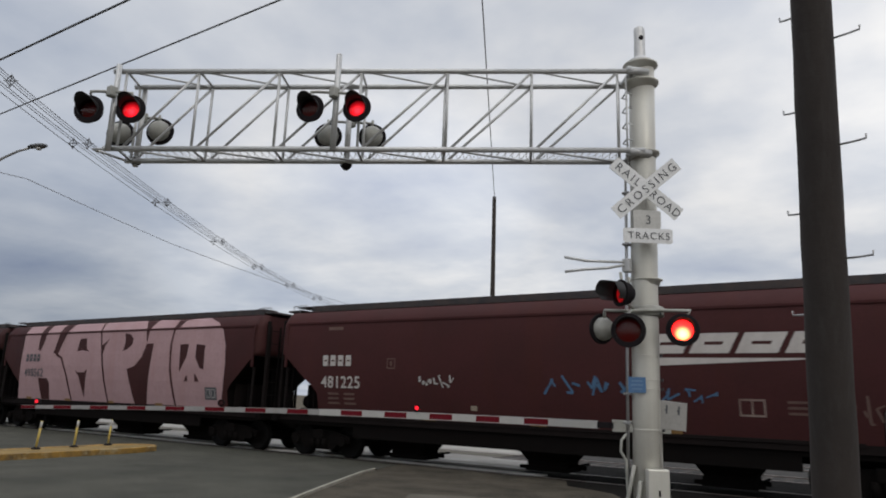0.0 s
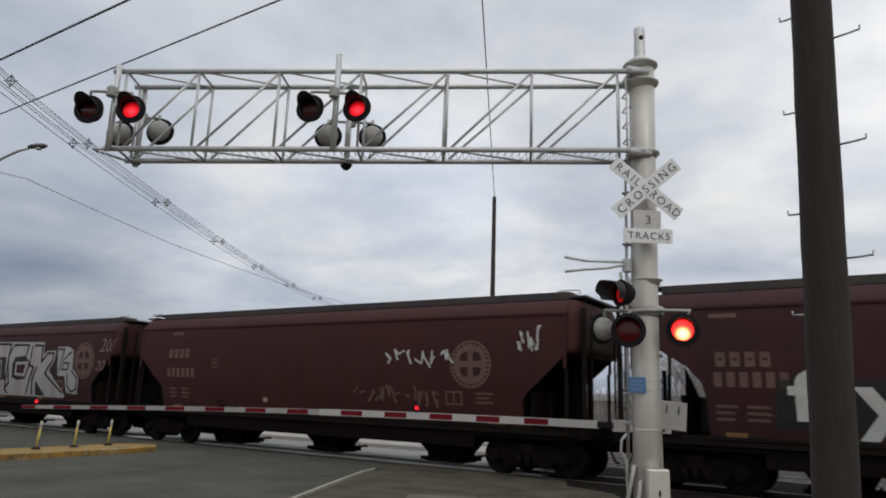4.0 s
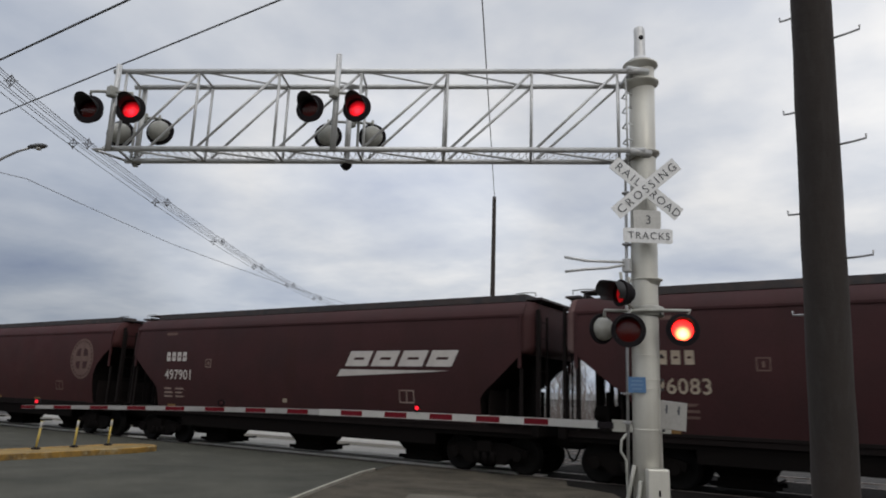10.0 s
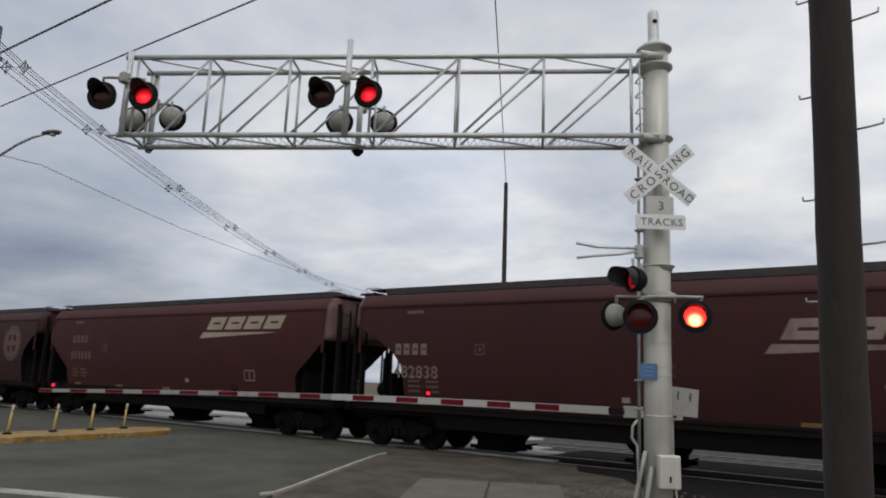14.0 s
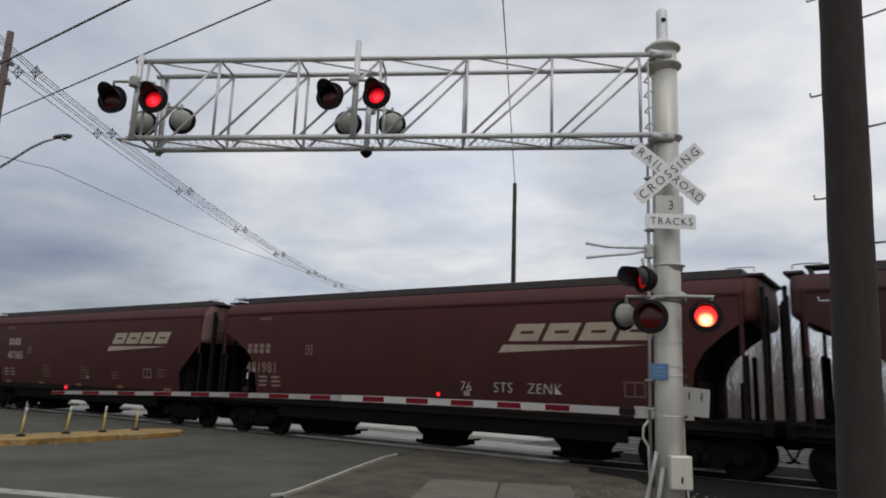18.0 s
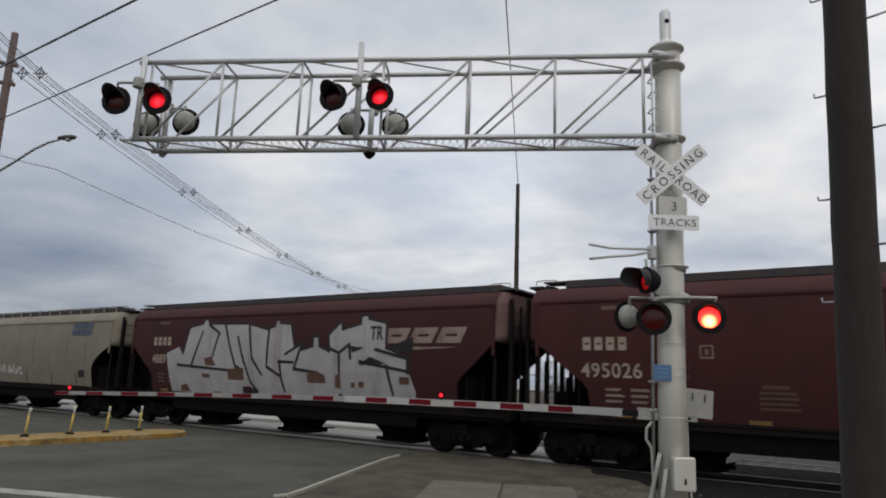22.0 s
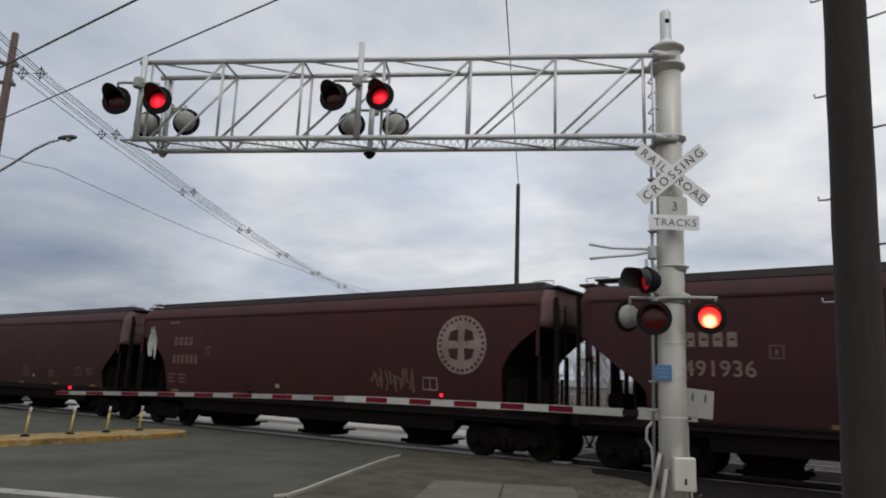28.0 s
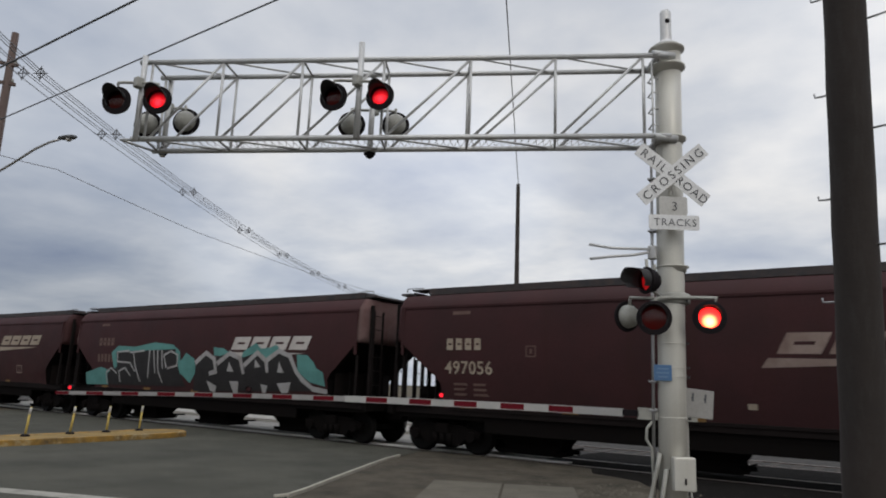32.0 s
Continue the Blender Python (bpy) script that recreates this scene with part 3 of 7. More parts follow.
bm = bmesh.new()
box(bm, -1.21, 1.21, -0.33, 0.33, -0.12, -0.004, 0.02)
panel_out = bpy.data.meshes.new("crossing_panel")
bm.to_mesh(panel_out)
bm.free()
bm = bmesh.new()
box(bm, -1.21, 1.21, -0.56, 0.56, -0.12, -0.004, 0.02)
panel_mid = bpy.data.meshes.new("crossing_panel")
bm.to_mesh(panel_mid)
bm.free()
panels = thing("crossing_panels", pose(0, 0, 0), "pale precast concrete crossing panels between and beside the rails", "crossing panels", kind="structure")
bm = bmesh.new()
box(bm, -1.2, 1.2, -0.17, 0.17, -0.1, 0.012, 0.012)
header = bpy.data.meshes.new("header_strip")
bm.to_mesh(header)
bm.free()
for ti, (ty, end) in enumerate(zip(TRACK_Y, (-8.3, -11.0, -13.2))):
    for k in range(14):
        px = end - 1.22 - k * 2.44
        piece("crossing_panel", panel_in, M_PANEL if ti else M_SLAB, panels, m=pose(px, ty, 0))
        for s in (-1, 1):
            if ti == 0 and s < 0:
                continue
            piece("crossing_panel", panel_out, M_PANEL, panels, m=pose(px, ty + s * 1.14, 0))
        if ti < 2:
            for s in (0, 1):
                piece("crossing_panel", panel_mid, M_PANEL, panels, m=pose(px - s * 0.9, ty + 1.6 + s * 1.16, 0))
        if ti == 0:
            piece("header_strip", header, M_HEADER, panels, m=pose(px + 0.88, ty - 0.38 + 0.012 * math.sin(k * 2.3), 0), label="pale concrete edge strip along the rail")

# ---- crossing signal with its cantilever ----
MX, MY = -2.94, 10.08
VIEW = Vector((-0.573, 0.8195, 0))
ALONG = Vector((-0.8195, -0.573, 0))       # from the mast out over the road
signal = thing("crossing_signal", pose(MX, MY, 0), "silver level-crossing signal mast with a truss cantilever over the road", "railroad signal")


def at(s, dpt, z):
    """A point s metres out along the arm, dpt metres behind it, z up, by the mast's foot."""
    return ALONG * s + VIEW * dpt + Vector((0, 0, z))


bm = bmesh.new()
turned(bm, [(0.193, -0.02), (0.193, 2.0), (0.194, 5.55), (0.192, 7.02)], 32)
part("mast", bm, M_MAST, signal)
for z, r, h in ((7.02, 0.27, 0.035), (6.72, 0.275, 0.04), (5.55, 0.255, 0.035), (3.58, 0.232, 0.03)):
    bm = bmesh.new()
    turned(bm, [(0.19, z - h * 3), (r - 0.03, z - h), (r, z - h * 0.6), (r, z), (0.19, z + 0.005)], 32)
    part("collar", bm, M_MAST, signal)
bm = bmesh.new()
turned(bm, [(0.25, 7.03), (0.19, 7.09), (0.1, 7.14), (0.088, 7.18), (0.085, 7.64), (0.07, 7.68)], 24)
part("mast_cap", bm, M_TRUSS, signal)
bm = bmesh.new()
v0 = at(0.0, -0.09, 7.47)
rod(bm, v0 + VIEW * 0.03, v0 - VIEW * 0.004, 0.038, 14)
part("cap_hole", bm, M_MATTBLACK, signal, "dark round hole in the cap")
for z in (2.11, 1.98, 3.05, 4.36, 1.42, 2.45):
    bm = bmesh.new()
    turned(bm, [(0.19, z), (0.2, z), (0.2, z + 0.014), (0.19, z + 0.014)], 24)
    part("strap", bm, M_MAST, signal)
    bm = bmesh.new()
    box(bm, 0.185, 0.225, -0.10, -0.07, z - 0.012, z + 0.026, 0.004)
    part("strap_buckle", bm, M_HOOD, signal)
# truss: chords slope a little towards the tip
FRONT, BACK = -0.26, 0.27


def chord_z(s, top):
    return (6.80 - 0.056 * s) if top else (5.51 - 0.0465 * s)


NODES = [0.45, 1.77, 3.05, 4.355, 5.58, 6.77, 7.83]          # in the front plane
NODES_BACK = [0.28, 1.69, 3.07, 4.32, 5.54, 6.72, 7.84]
for dpt in (FRONT, BACK):
    for top in (True, False):
        bm = bmesh.new()
        s0 = 0.05
        s1 = 8.02 if dpt == FRONT else 7.92
        rod(bm, at(s0, dpt, chord_z(s0, top)), at(s1, dpt, chord_z(s1, top)), 0.041, 12)
        part("chord", bm, M_TRUSS, signal)
for dpt, nodes in ((FRONT, NODES), (BACK, NODES_BACK)):
    for i, s in enumerate(nodes):
        bm = bmesh.new()
        rod(bm, at(s, dpt, chord_z(s, False)), at(s, dpt, chord_z(s, True)), 0.021, 8)
        part("truss_vertical", bm, M_TRUSS, signal)
        if i + 1 < len(nodes):
            bm = bmesh.new()
            s2 = nodes[i + 1]
            rod(bm, at(s + 0.01, dpt, chord_z(s, True) - 0.03), at(s2 - 0.07, dpt, chord_z(s2, False) + 0.02), 0.021, 8)
            part("truss_diagonal", bm, M_TRUSS, signal)
for i, (s, sb) in enumerate(zip(NODES, NODES_BACK)):
    for top in (True, False):
        bm = bmesh.new()
        rod(bm, at(s, FRONT, chord_z(s, top)), at(sb, BACK, chord_z(sb, top)), 0.018, 8)
        if i + 1 < len(NODES):
            s2 = NODES[i + 1]
            rod(bm, at(s2 - 0.03, FRONT, chord_z(s2, top)), at(sb + 0.05, BACK, chord_z(sb, top)), 0.016, 8)
        part("cross_brace", bm, M_TRUSS, signal)
# walkway mesh in the bottom of the arm
bm = bmesh.new()
for k in range(70):
    s = 0.35 + k * 0.108
    zz = chord_z(s, False) + 0.03
    rod(bm, at(s, FRONT + 0.03, zz), at(s + 0.10, BACK - 0.03, zz), 0.005, 4, caps=False)
    rod(bm, at(s + 0.10, FRONT + 0.03, zz), at(s, BACK - 0.03, zz), 0.005, 4, caps=False)
part("walkway_mesh", bm, M_TRUSS, signal, "thin diamond mesh walkway")
# brackets from mast to chords
for z0, z1 in ((6.62, 7.0), (5.38, 5.58)):
    bm = bmesh.new()
    for dpt in (FRONT, BACK):
        p0, p1 = at(0.02, dpt, z0), at(0.26, dpt, z1)
        rod(bm, at(-0.05, dpt * 0.8, (z0 + z1) / 2), at(0.3, dpt, (z0 + z1) / 2), 0.06, 8)
    rod(bm, at(0.2, FRONT, (z0 + z1) / 2), at(0.2, BACK, (z0 + z1) / 2), 0.05, 8)
    part("mounting_bracket", bm, M_TRUSS, signal)
for z in (5.72, 5.98, 6.24, 6.48):
    bm = bmesh.new()
    pipe(bm, [at(0.18, -0.1, z), at(0.27, -0.12, z + 0.02), at(0.27, 0.1, z + 0.02), at(0.18, 0.1, z)], 0.012, 6)
    part("climbing_rung", bm, M_TRUSS, signal)
bm = bmesh.new()
rod(bm, at(0.27, -0.12, 5.3), at(0.27, -0.12, 6.75), 0.015, 8)
part("rung_rail", bm, M_TRUSS, signal)
# lamp posts on the arm
for s, top_z, rr, drop in ((4.70, 6.77, 0.045, 0.115), (7.92, 6.42, 0.042, 0.05)):
    bm = bmesh.new()
    rod(bm, at(s, FRONT - 0.08, chord_z(s, False) - 0.05), at(s, FRONT - 0.08, top_z), rr, 14)
    part("lamp_post", bm, M_TRUSS, signal)
    bm = bmesh.new()
    rod(bm, at(s - 0.13, BACK + 0.07, chord_z(s, False) - 0.06), at(s - 0.13, BACK + 0.07, chord_z(s, True) + 0.03), rr, 14)
    part("lamp_post", bm, M_TRUSS, signal)
    bm = bmesh.new()
    turned(bm, [(0.02, 0), (0.045, 0.012), (0.095, 0.075), (0.095, 0.105), (0.05, 0.12)], 14, base=at(s - 0.13, BACK + 0.07, chord_z(s, False) - drop))
    part("post_cap", bm, M_MATTBLACK, signal)
bm = bmesh.new()
rod(bm, at(7.85, FRONT - 0.02, chord_z(7.9, False) - 0.01), at(8.22, FRONT + 0.1, chord_z(8, False) + 0.02), 0.02, 8)
rod(bm, at(8.22, FRONT + 0.1, chord_z(8, False) + 0.02), at(7.9, BACK, chord_z(7.9, False)), 0.02, 8)
part("end_rail", bm, M_TRUSS, signal)

FLASHERS = []          # (turning core, its home, lit first)


def flasher(centre, yaw, lit_first, core_mat=M_HOTRED, tilt=0.0, r=0.20, hood=0.21, lr=0.125, tube=False, label="round black flasher lamp with a hood"):
    """A flasher head that looks along local -Y, turned by yaw degrees about z. Its core turns its lit or its dull side to the lens."""
    head_m = Matrix.Translation(centre) @ pose(0, 0, 0, tilt, 0, yaw)
    back = max(0.165, lr + 0.012)
    bm = bmesh.new()
    turned(bm, [(r, 0.0), (r + 0.004, 0.012), (r, 0.026), (back, 0.03)], 32, axis="Y", closed=False)
    turned(bm, [(r, 0.0), (lr, -0.006)], 32, axis="Y", closed=False)
    turned(bm, [(back, 0.03), (back - 0.005, 0.12), (0.11, 0.19), (0.04, 0.215), (0.002, 0.22)], 28, axis="Y", closed=False)
    turned(bm, [(lr, -0.006), (lr + 0.004, 0.05), (lr + 0.004, 0.1), (0.002, 0.1)], 28, axis="Y", closed=False)
    head = part("flasher_lamp", bm, M_MATTBLACK, signal, label)
    head.matrix_basis = head_m
    # hood: open-bottomed visor
    bm = bmesh.new()
    n = 22
    ring = []
    for i in range(n + 1):
        a = radians(-38 + 256 * i / n)
        c, s = math.cos(a), math.sin(a)
        reach = hood * (0.12 + 0.88 * max(0.0, s) ** 0.75) if not tube else hood * min(1.0, max(0.75, 0.95 + 0.9 * s)) * (1 - 0.52 * max(0.0, min(1.0, (c + 0.1) / 0.6)))
        ring.append([(q * c, yy, q * s) for q, yy in ((lr + 0.022, -0.004), (lr + 0.022, -reach), (lr + 0.015, -reach), (lr + 0.015, -0.004))])
    vr = [[bm.verts.new(p) for p in q] for q in ring]
    for a, b in zip(vr, vr[1:]):
        for k in range(3):
            bm.faces.new((a[k], a[k + 1], b[k + 1], b[k])).smooth = True
    bmesh.ops.recalc_face_normals(bm, faces=bm.faces)
    part("hood", bm, M_HOOD, head, "black sheet-metal hood")
    bm = bmesh.new()
    turned(bm, [(0.002, -0.034), (lr * 0.45, -0.03), (lr * 0.8, -0.018), (lr + 0.003, -0.002)], 28, axis="Y", closed=False)
    part("lens", bm, M_LENS, head, "red glass lens")
    bm = bmesh.new()
    turned(bm, [(lr, -0.004), (lr, 0.004)], 28, axis="Y")
    me = bpy.data.meshes.new("lamp_core")
    me.materials.append(core_mat)
    me.materials.append(M_DULL)
    for f in bm.faces:
        f.material_index = 0 if f.normal.y < -0.5 else 1
    bm.to_mesh(me)
    bm.free()
    core = piece("lamp_core", me, None, head, "turning reflector with one lit side")
    core.location = (0, 0.0, 0)
    core_home = Matrix.Translation((0, 0.052, 0))
    core.matrix_basis = core_home
    FLASHERS.append((core, core_home, lit_first))
    # back casting
    bm = bmesh.new()
    rod(bm, (0, 0.16, 0.10), (0, 0.16, 0.24), 0.022, 8)
    part("stem", bm, M_DOME, head)
    return head


def back_lamp(centre, yaw):
    """A flasher seen from behind: grey casting on a black disc."""
    bm = bmesh.new()
    turned(bm, [(0.216, -0.03), (0.222, 0.0), (0.216, 0.014)], 32, axis="Y")
    head = part("rear_flasher", bm, M_MATTBLACK, signal, "flasher lamp facing the other way")
    head.matrix_basis = Matrix.Translation(centre) @ pose(0, 0, 0, 0, 0, yaw)
    bm = bmesh.new()
    turned(bm, [(0.170, -0.028), (0.160, -0.09), (0.125, -0.15), (0.06, -0.185), (0.002, -0.19)], 28, axis="Y", closed=False)
    part("casting", bm, M_DOME, head, "grey domed lamp casting")
    bm = bmesh.new()
    rod(bm, (0, -0.08, 0.14), (0, -0.08, 0.25), 0.022, 8)
    part("stem", bm, M_DOME, head)
    return head


def local(x, y, z):
    return Vector((x - MX, y - MY, z))


flasher(local(-9.42, 5.0, 5.66), 32, False, r=0.212, hood=0.27, lr=0.13)
flasher(local(-8.93, 5.34, 5.69), 34, True, r=0.212, hood=0.27, lr=0.13)
flasher(local(-6.83, 6.81, 5.84), 20, False, r=0.212, hood=0.27, lr=0.13)
flasher(local(-6.27, 7.2, 5.88), 22, True, r=0.212, hood=0.27, lr=0.13)
back_lamp(local(-9.95, 5.85, 5.67), 35)
back_lamp(local(-9.45, 6.2, 5.74), 30)
back_lamp(local(-7.28, 7.72, 5.80), 35)
back_lamp(local(-6.7, 8.12, 5.82), 35)
for (p, q, zz) in (((-9.42, 5.0), (-8.93, 5.34), 5.94), ((-6.83, 6.81), (-6.27, 7.2), 6.10), ((-9.95, 5.85), (-9.45, 6.2), 5.97), ((-7.28, 7.72), (-6.7, 8.12), 6.06)):
    bm = bmesh.new()
    a, b = local(*p, zz), local(*q, zz)
    pipe(bm, [a + Vector((0, 0, -0.06)), a + Vector((0, 0, -0.01)), a * 0.85 + b * 0.15, a * 0.15 + b * 0.85, b + Vector((0, 0, -0.01)), b + Vector((0, 0, -0.06))], 0.022, 8)
    box(bm, *(lambda c: (c.x - 0.06, c.x + 0.06, c.y - 0.06, c.y + 0.06, zz - 0.08, zz + 0.08))((a + b) / 2), 0.02)
    part("lamp_crossarm", bm, M_DOME, signal)
# lamps on the mast
flasher(local(-2.40, 9.91, 2.81), 17, True, M_HOT, r=0.226, hood=0.16, lr=0.145)
flasher(local(-3.03, 9.47, 2.775), 15, False, M_HOT, r=0.236, hood=0.13, lr=0.165)
flasher(local(-3.125, 9.415, 3.295), -36, True, M_DIMRED, r=0.19, hood=0.30, lr=0.14, tube=True)
back_lamp(local(-3.52, 9.74, 2.83), 62)
bm = bmesh.new()
pipe(bm, [local(-3.06, 9.55, 2.98), local(-3.05, 9.66, 3.07), local(-2.93, 9.80, 3.09), local(-2.6, 10.0, 3.10), local(-2.32, 10.06, 3.09), local(-2.36, 10.02, 3.02)], 0.025, 8)
pipe(bm, [local(-3.06, 9.66, 3.07), local(-3.25, 9.66, 3.08), local(-3.44, 9.69, 3.10), local(-3.46, 9.70, 2.98)], 0.022, 8)
pipe(bm, [local(-3.02, 9.74, 3.1), local(-3.1, 9.5, 3.2), local(-3.12, 9.46, 3.6)], 0.022, 8)
part("lamp_crossarm", bm, M_DOME, signal)
bm = bmesh.new()
turned(bm, [(0.2, -0.08), (0.235, -0.06), (0.235, 0.06), (0.2, 0.08)], 28, base=(0, 0, 3.1))
part("lamp_clamp", bm, M_DOME, signal)

# crossbuck: two blades with lettering
SIGN_TURN = 35.0
SIGN_O = local(-2.79, 9.69, 4.86)
sign_m = Matrix.Translation(SIGN_O) @ pose(0, 0, 0, 0, 0, SIGN_TURN)


def sign_part(name, w, h, z, x=0.0, roll=0.0, layer=0.0, label="", round_r=0.03, mat=None):
    bm = bmesh.new()
    box(bm, -w / 2, w / 2, -0.005, 0.005, -h / 2, h / 2)
    bmesh.ops.bevel(bm, geom=[e for e in bm.edges if abs(e.verts[0].co.x - e.verts[1].co.x) < 1e-6 and abs(e.verts[0].co.z - e.verts[1].co.z) < 1e-6],
                    offset=round_r, segments=3, affect="EDGES", profile=0.5)
    ob = part(name, bm, mat or M_SIGN, signal, label)
    ob.matrix_basis = sign_m @ Matrix.Translation((x, layer, z)) @ Matrix.Rotation(radians(roll), 4, "Y")
    return ob


def lettering(ob, body, size, x0, z0, space=1.0, mat=None):
    me = text_mesh(body, size, offset=-0.001, space=space)
    return piece("lettering", me, mat or M_INK, ob, "black capital letters", m=Matrix.Translation((x0, -0.009, z0)))


blade = sign_part("crossbuck_blade", 1.22, 0.215, 0, roll=38.5, layer=0.0, label="white blade lettered RAIL ROAD", round_r=0.008)
lettering(blade, "RAIL", 0.18, -0.55, -0.063, 1.3)
lettering(blade, "ROAD", 0.175, 0.085, -0.063, 1.15)
blade = sign_part("crossbuck_blade", 1.22, 0.215, 0, roll=-41, layer=-0.016, label="white blade lettered CROSSING", round_r=0.008)
lettering(blade, "CROSSING", 0.18, -0.56, -0.063, 1.42)
plate = sign_part("track_count_plate", 0.40, 0.27, -0.47, layer=-0.006, label="grey plate with the figure 3", mat=M_CWPLATE2)
lettering(plate, "3", 0.19, -0.03, -0.07)
plate = sign_part("tracks_plate", 0.72, 0.215, -0.715, layer=-0.02, label="white plate lettered TRACKS")
lettering(plate, "TRACKS", 0.15, -0.29, -0.052, 1.15)
bm = bmesh.new()
box(bm, -0.12, 0.12, -0.006, 0.006, -0.11, 0.11, 0.004)
notice = part("notice_plate", bm, M_PLATE, signal, "small blue enamel notice plate")
notice.matrix_basis = Matrix.Translation(local(-3.03, 9.80, 2.04)) @ pose(0, 0, 0, 0, 0, 20)
for zz, ww in ((0.055, 0.15), (0.0, 0.17), (-0.055, 0.13)):
    bm = bmesh.new()
    box(bm, -ww / 2, ww / 2, -0.012, -0.0085, zz - 0.012, zz + 0.012)
    part("text_bar", bm, M_PALEBLUE, notice)
# forked bracket
for pts in (((-3.16, 9.74, 3.80), (-3.35, 9.62, 3.80), (-3.62, 9.43, 3.80), (-3.88, 9.24, 3.84)), ((-3.16, 9.72, 3.75), (-3.35, 9.58, 3.70), (-3.62, 9.39, 3.665), (-3.86, 9.22, 3.62))):
    bm = bmesh.new()
    pipe(bm, [local(*p) for p in pts], 0.021, 8)
    part("fork_tube", bm, M_TRUSS, signal)
bm = bmesh.new()
box(bm, -0.06, 0.06, -0.06, 0.06, -0.10, 0.10, 0.015)
part("fork_bracket", bm, M_TRUSS, signal).matrix_basis = Matrix.Translation(local(-3.14, 9.82, 3.76))
# conduits and boxes
for off, zlo, zhi, r in (((-0.25, -0.07), 0.0, 5.3, 0.02), ((-0.22, -0.13), 0.0, 4.8, 0.017)):
    bm = bmesh.new()
    rod(bm, (off[0], off[1], zlo), (off[0], off[1], zhi), r, 8)
    part("conduit", bm, M_GALV, signal)
for z in (4.9, 4.1, 3.4, 2.6, 1.9, 1.5):
    bm = bmesh.new()
    box(bm, -0.285, -0.17, -0.16, -0.03, z, z + 0.03, 0.006)
    part("conduit_clip", bm, M_GALV, signal)
for pts, r in ((((-0.25, -0.12, 1.36), (-0.31, -0.16, 1.27), (-0.315, -0.18, 1.12), (-0.25, -0.14, 1.0), (-0.22, -0.15, 0.4), (-0.3, -0.25, -0.02)), 0.020),
               (((-0.12, -0.19, 0.95), (-0.16, -0.23, 0.7), (-0.24, -0.26, 0.3), (-0.33, -0.3, -0.02)), 0.03),
               (((-0.02, -0.22, 0.75), (-0.07, -0.25, 0.4), (-0.13, -0.3, -0.02)), 0.035),
               (((0.2, -0.12, 0.82), (0.27, -0.16, 0.65), (0.31, -0.2, 0.3), (0.33, -0.22, -0.02)), 0.013)):
    bm = bmesh.new()
    pipe(bm, pts, r, 8)
    part("cable_conduit", bm, M_DOME, signal)
bm = bmesh.new()
box(bm, -0.15, 0.15, -0.07, 0.07, -0.22, 0.22, 0.02)
jb = part("junction_box", bm, M_MAST, signal, "white junction box strapped to the mast")
jb.matrix_basis = Matrix.Translation(local(-2.80, 9.86, 0.70)) @ pose(0, 0, 0, 0, 0, 35)
bm = bmesh.new()
box(bm, -0.012, 0.012, -0.085, -0.07, -0.13, -0.05, 0.004)
part("latch", bm, M_MATTBLACK, jb)
bm = bmesh.new()
turned(bm, [(0.42, -0.06), (0.42, 0.05), (0.36, 0.09), (0.30, 0.10)], 24)
part("foundation", bm, M_SLAB, signal, "round concrete foundation")
for k in range(6):
    bm = bmesh.new()
    a = k * math.tau / 6 + 0.3
    rod(bm, (0.31 * math.cos(a), 0.31 * math.sin(a), 0.08), (0.31 * math.cos(a), 0.31 * math.sin(a), 0.16), 0.022, 6)
    part("anchor_bolt", bm, M_GALV, signal)

LEAN = Matrix(((1, 0, 0.0112, -0.0616), (0, 1, 0.0078, -0.043), (0, 0, 1, 0), (0, 0, 0, 1)))    # the mast stands a little out of plumb
for ob in signal.children:
    if ob.name.split(".")[0] in ("mast", "strap", "conduit", "conduit_clip", "cable_conduit", "foundation", "anchor_bolt"):
        ob.data.transform(LEAN)

# ---- lowered gate ----
gate = thing("crossing_gate", pose(-3.35, 11.55, 0), "lowered crossing gate with a red and white striped arm", "crossing gate")
PIV = Vector((0, 0, 1.42))
TIP = Vector((-14.87 + 3.35, 7.49 - 11.55, 1.315))
arm_way = (TIP - PIV).normalized()
arm_len = (TIP - PIV).length
bm = bmesh.new()
box(bm, -0.14, 0.14, -0.13, 0.13, 0.75, 1.62, 0.03)
part("gate_mechanism", bm, M_MAST, gate, "silver gate mechanism case")
bm = bmesh.new()
turned(bm, [(0.09, 0), (0.09, 0.76)], 16)
turned(bm, [(0.16, -0.03), (0.16, 0.03), (0.1, 0.05)], 16)
part("stand", bm, M_MAST, gate)
side = Vector((-arm_way.y, arm_way.x, 0)).normalized()


def arm_quad(bm, s0, s1, h0, h1, dp):
    lo, hi = PIV + arm_way * s0, PIV + arm_way * s1
    sag = lambda s: Vector((0, 0, 0.08 * math.sin(min(1, s / arm_len) * math.pi)))
    ring = []
    for p, s, h in ((lo, s0, h0), (hi, s1, h1)):
        p = p + sag(s)
        ring.append([bm.verts.new(p + side * a * dp + Vector((0, 0, b * h / 2))) for a, b in ((-1, -1), (1, -1), (1, 1), (-1, 1))])
    a, b = ring
    for k in range(4):
        bm.faces.new((a[k], a[(k + 1) % 4], b[(k + 1) % 4], b[k]))
    bm.faces.new(a[::-1])
    bm.faces.new(b)
    bmesh.ops.recalc_face_normals(bm, faces=bm.faces)


def arm_h(s):
    return 0.128 - 0.003 * s if s < 5.77 else 0.098 - 0.0045 * (s - 5.8)


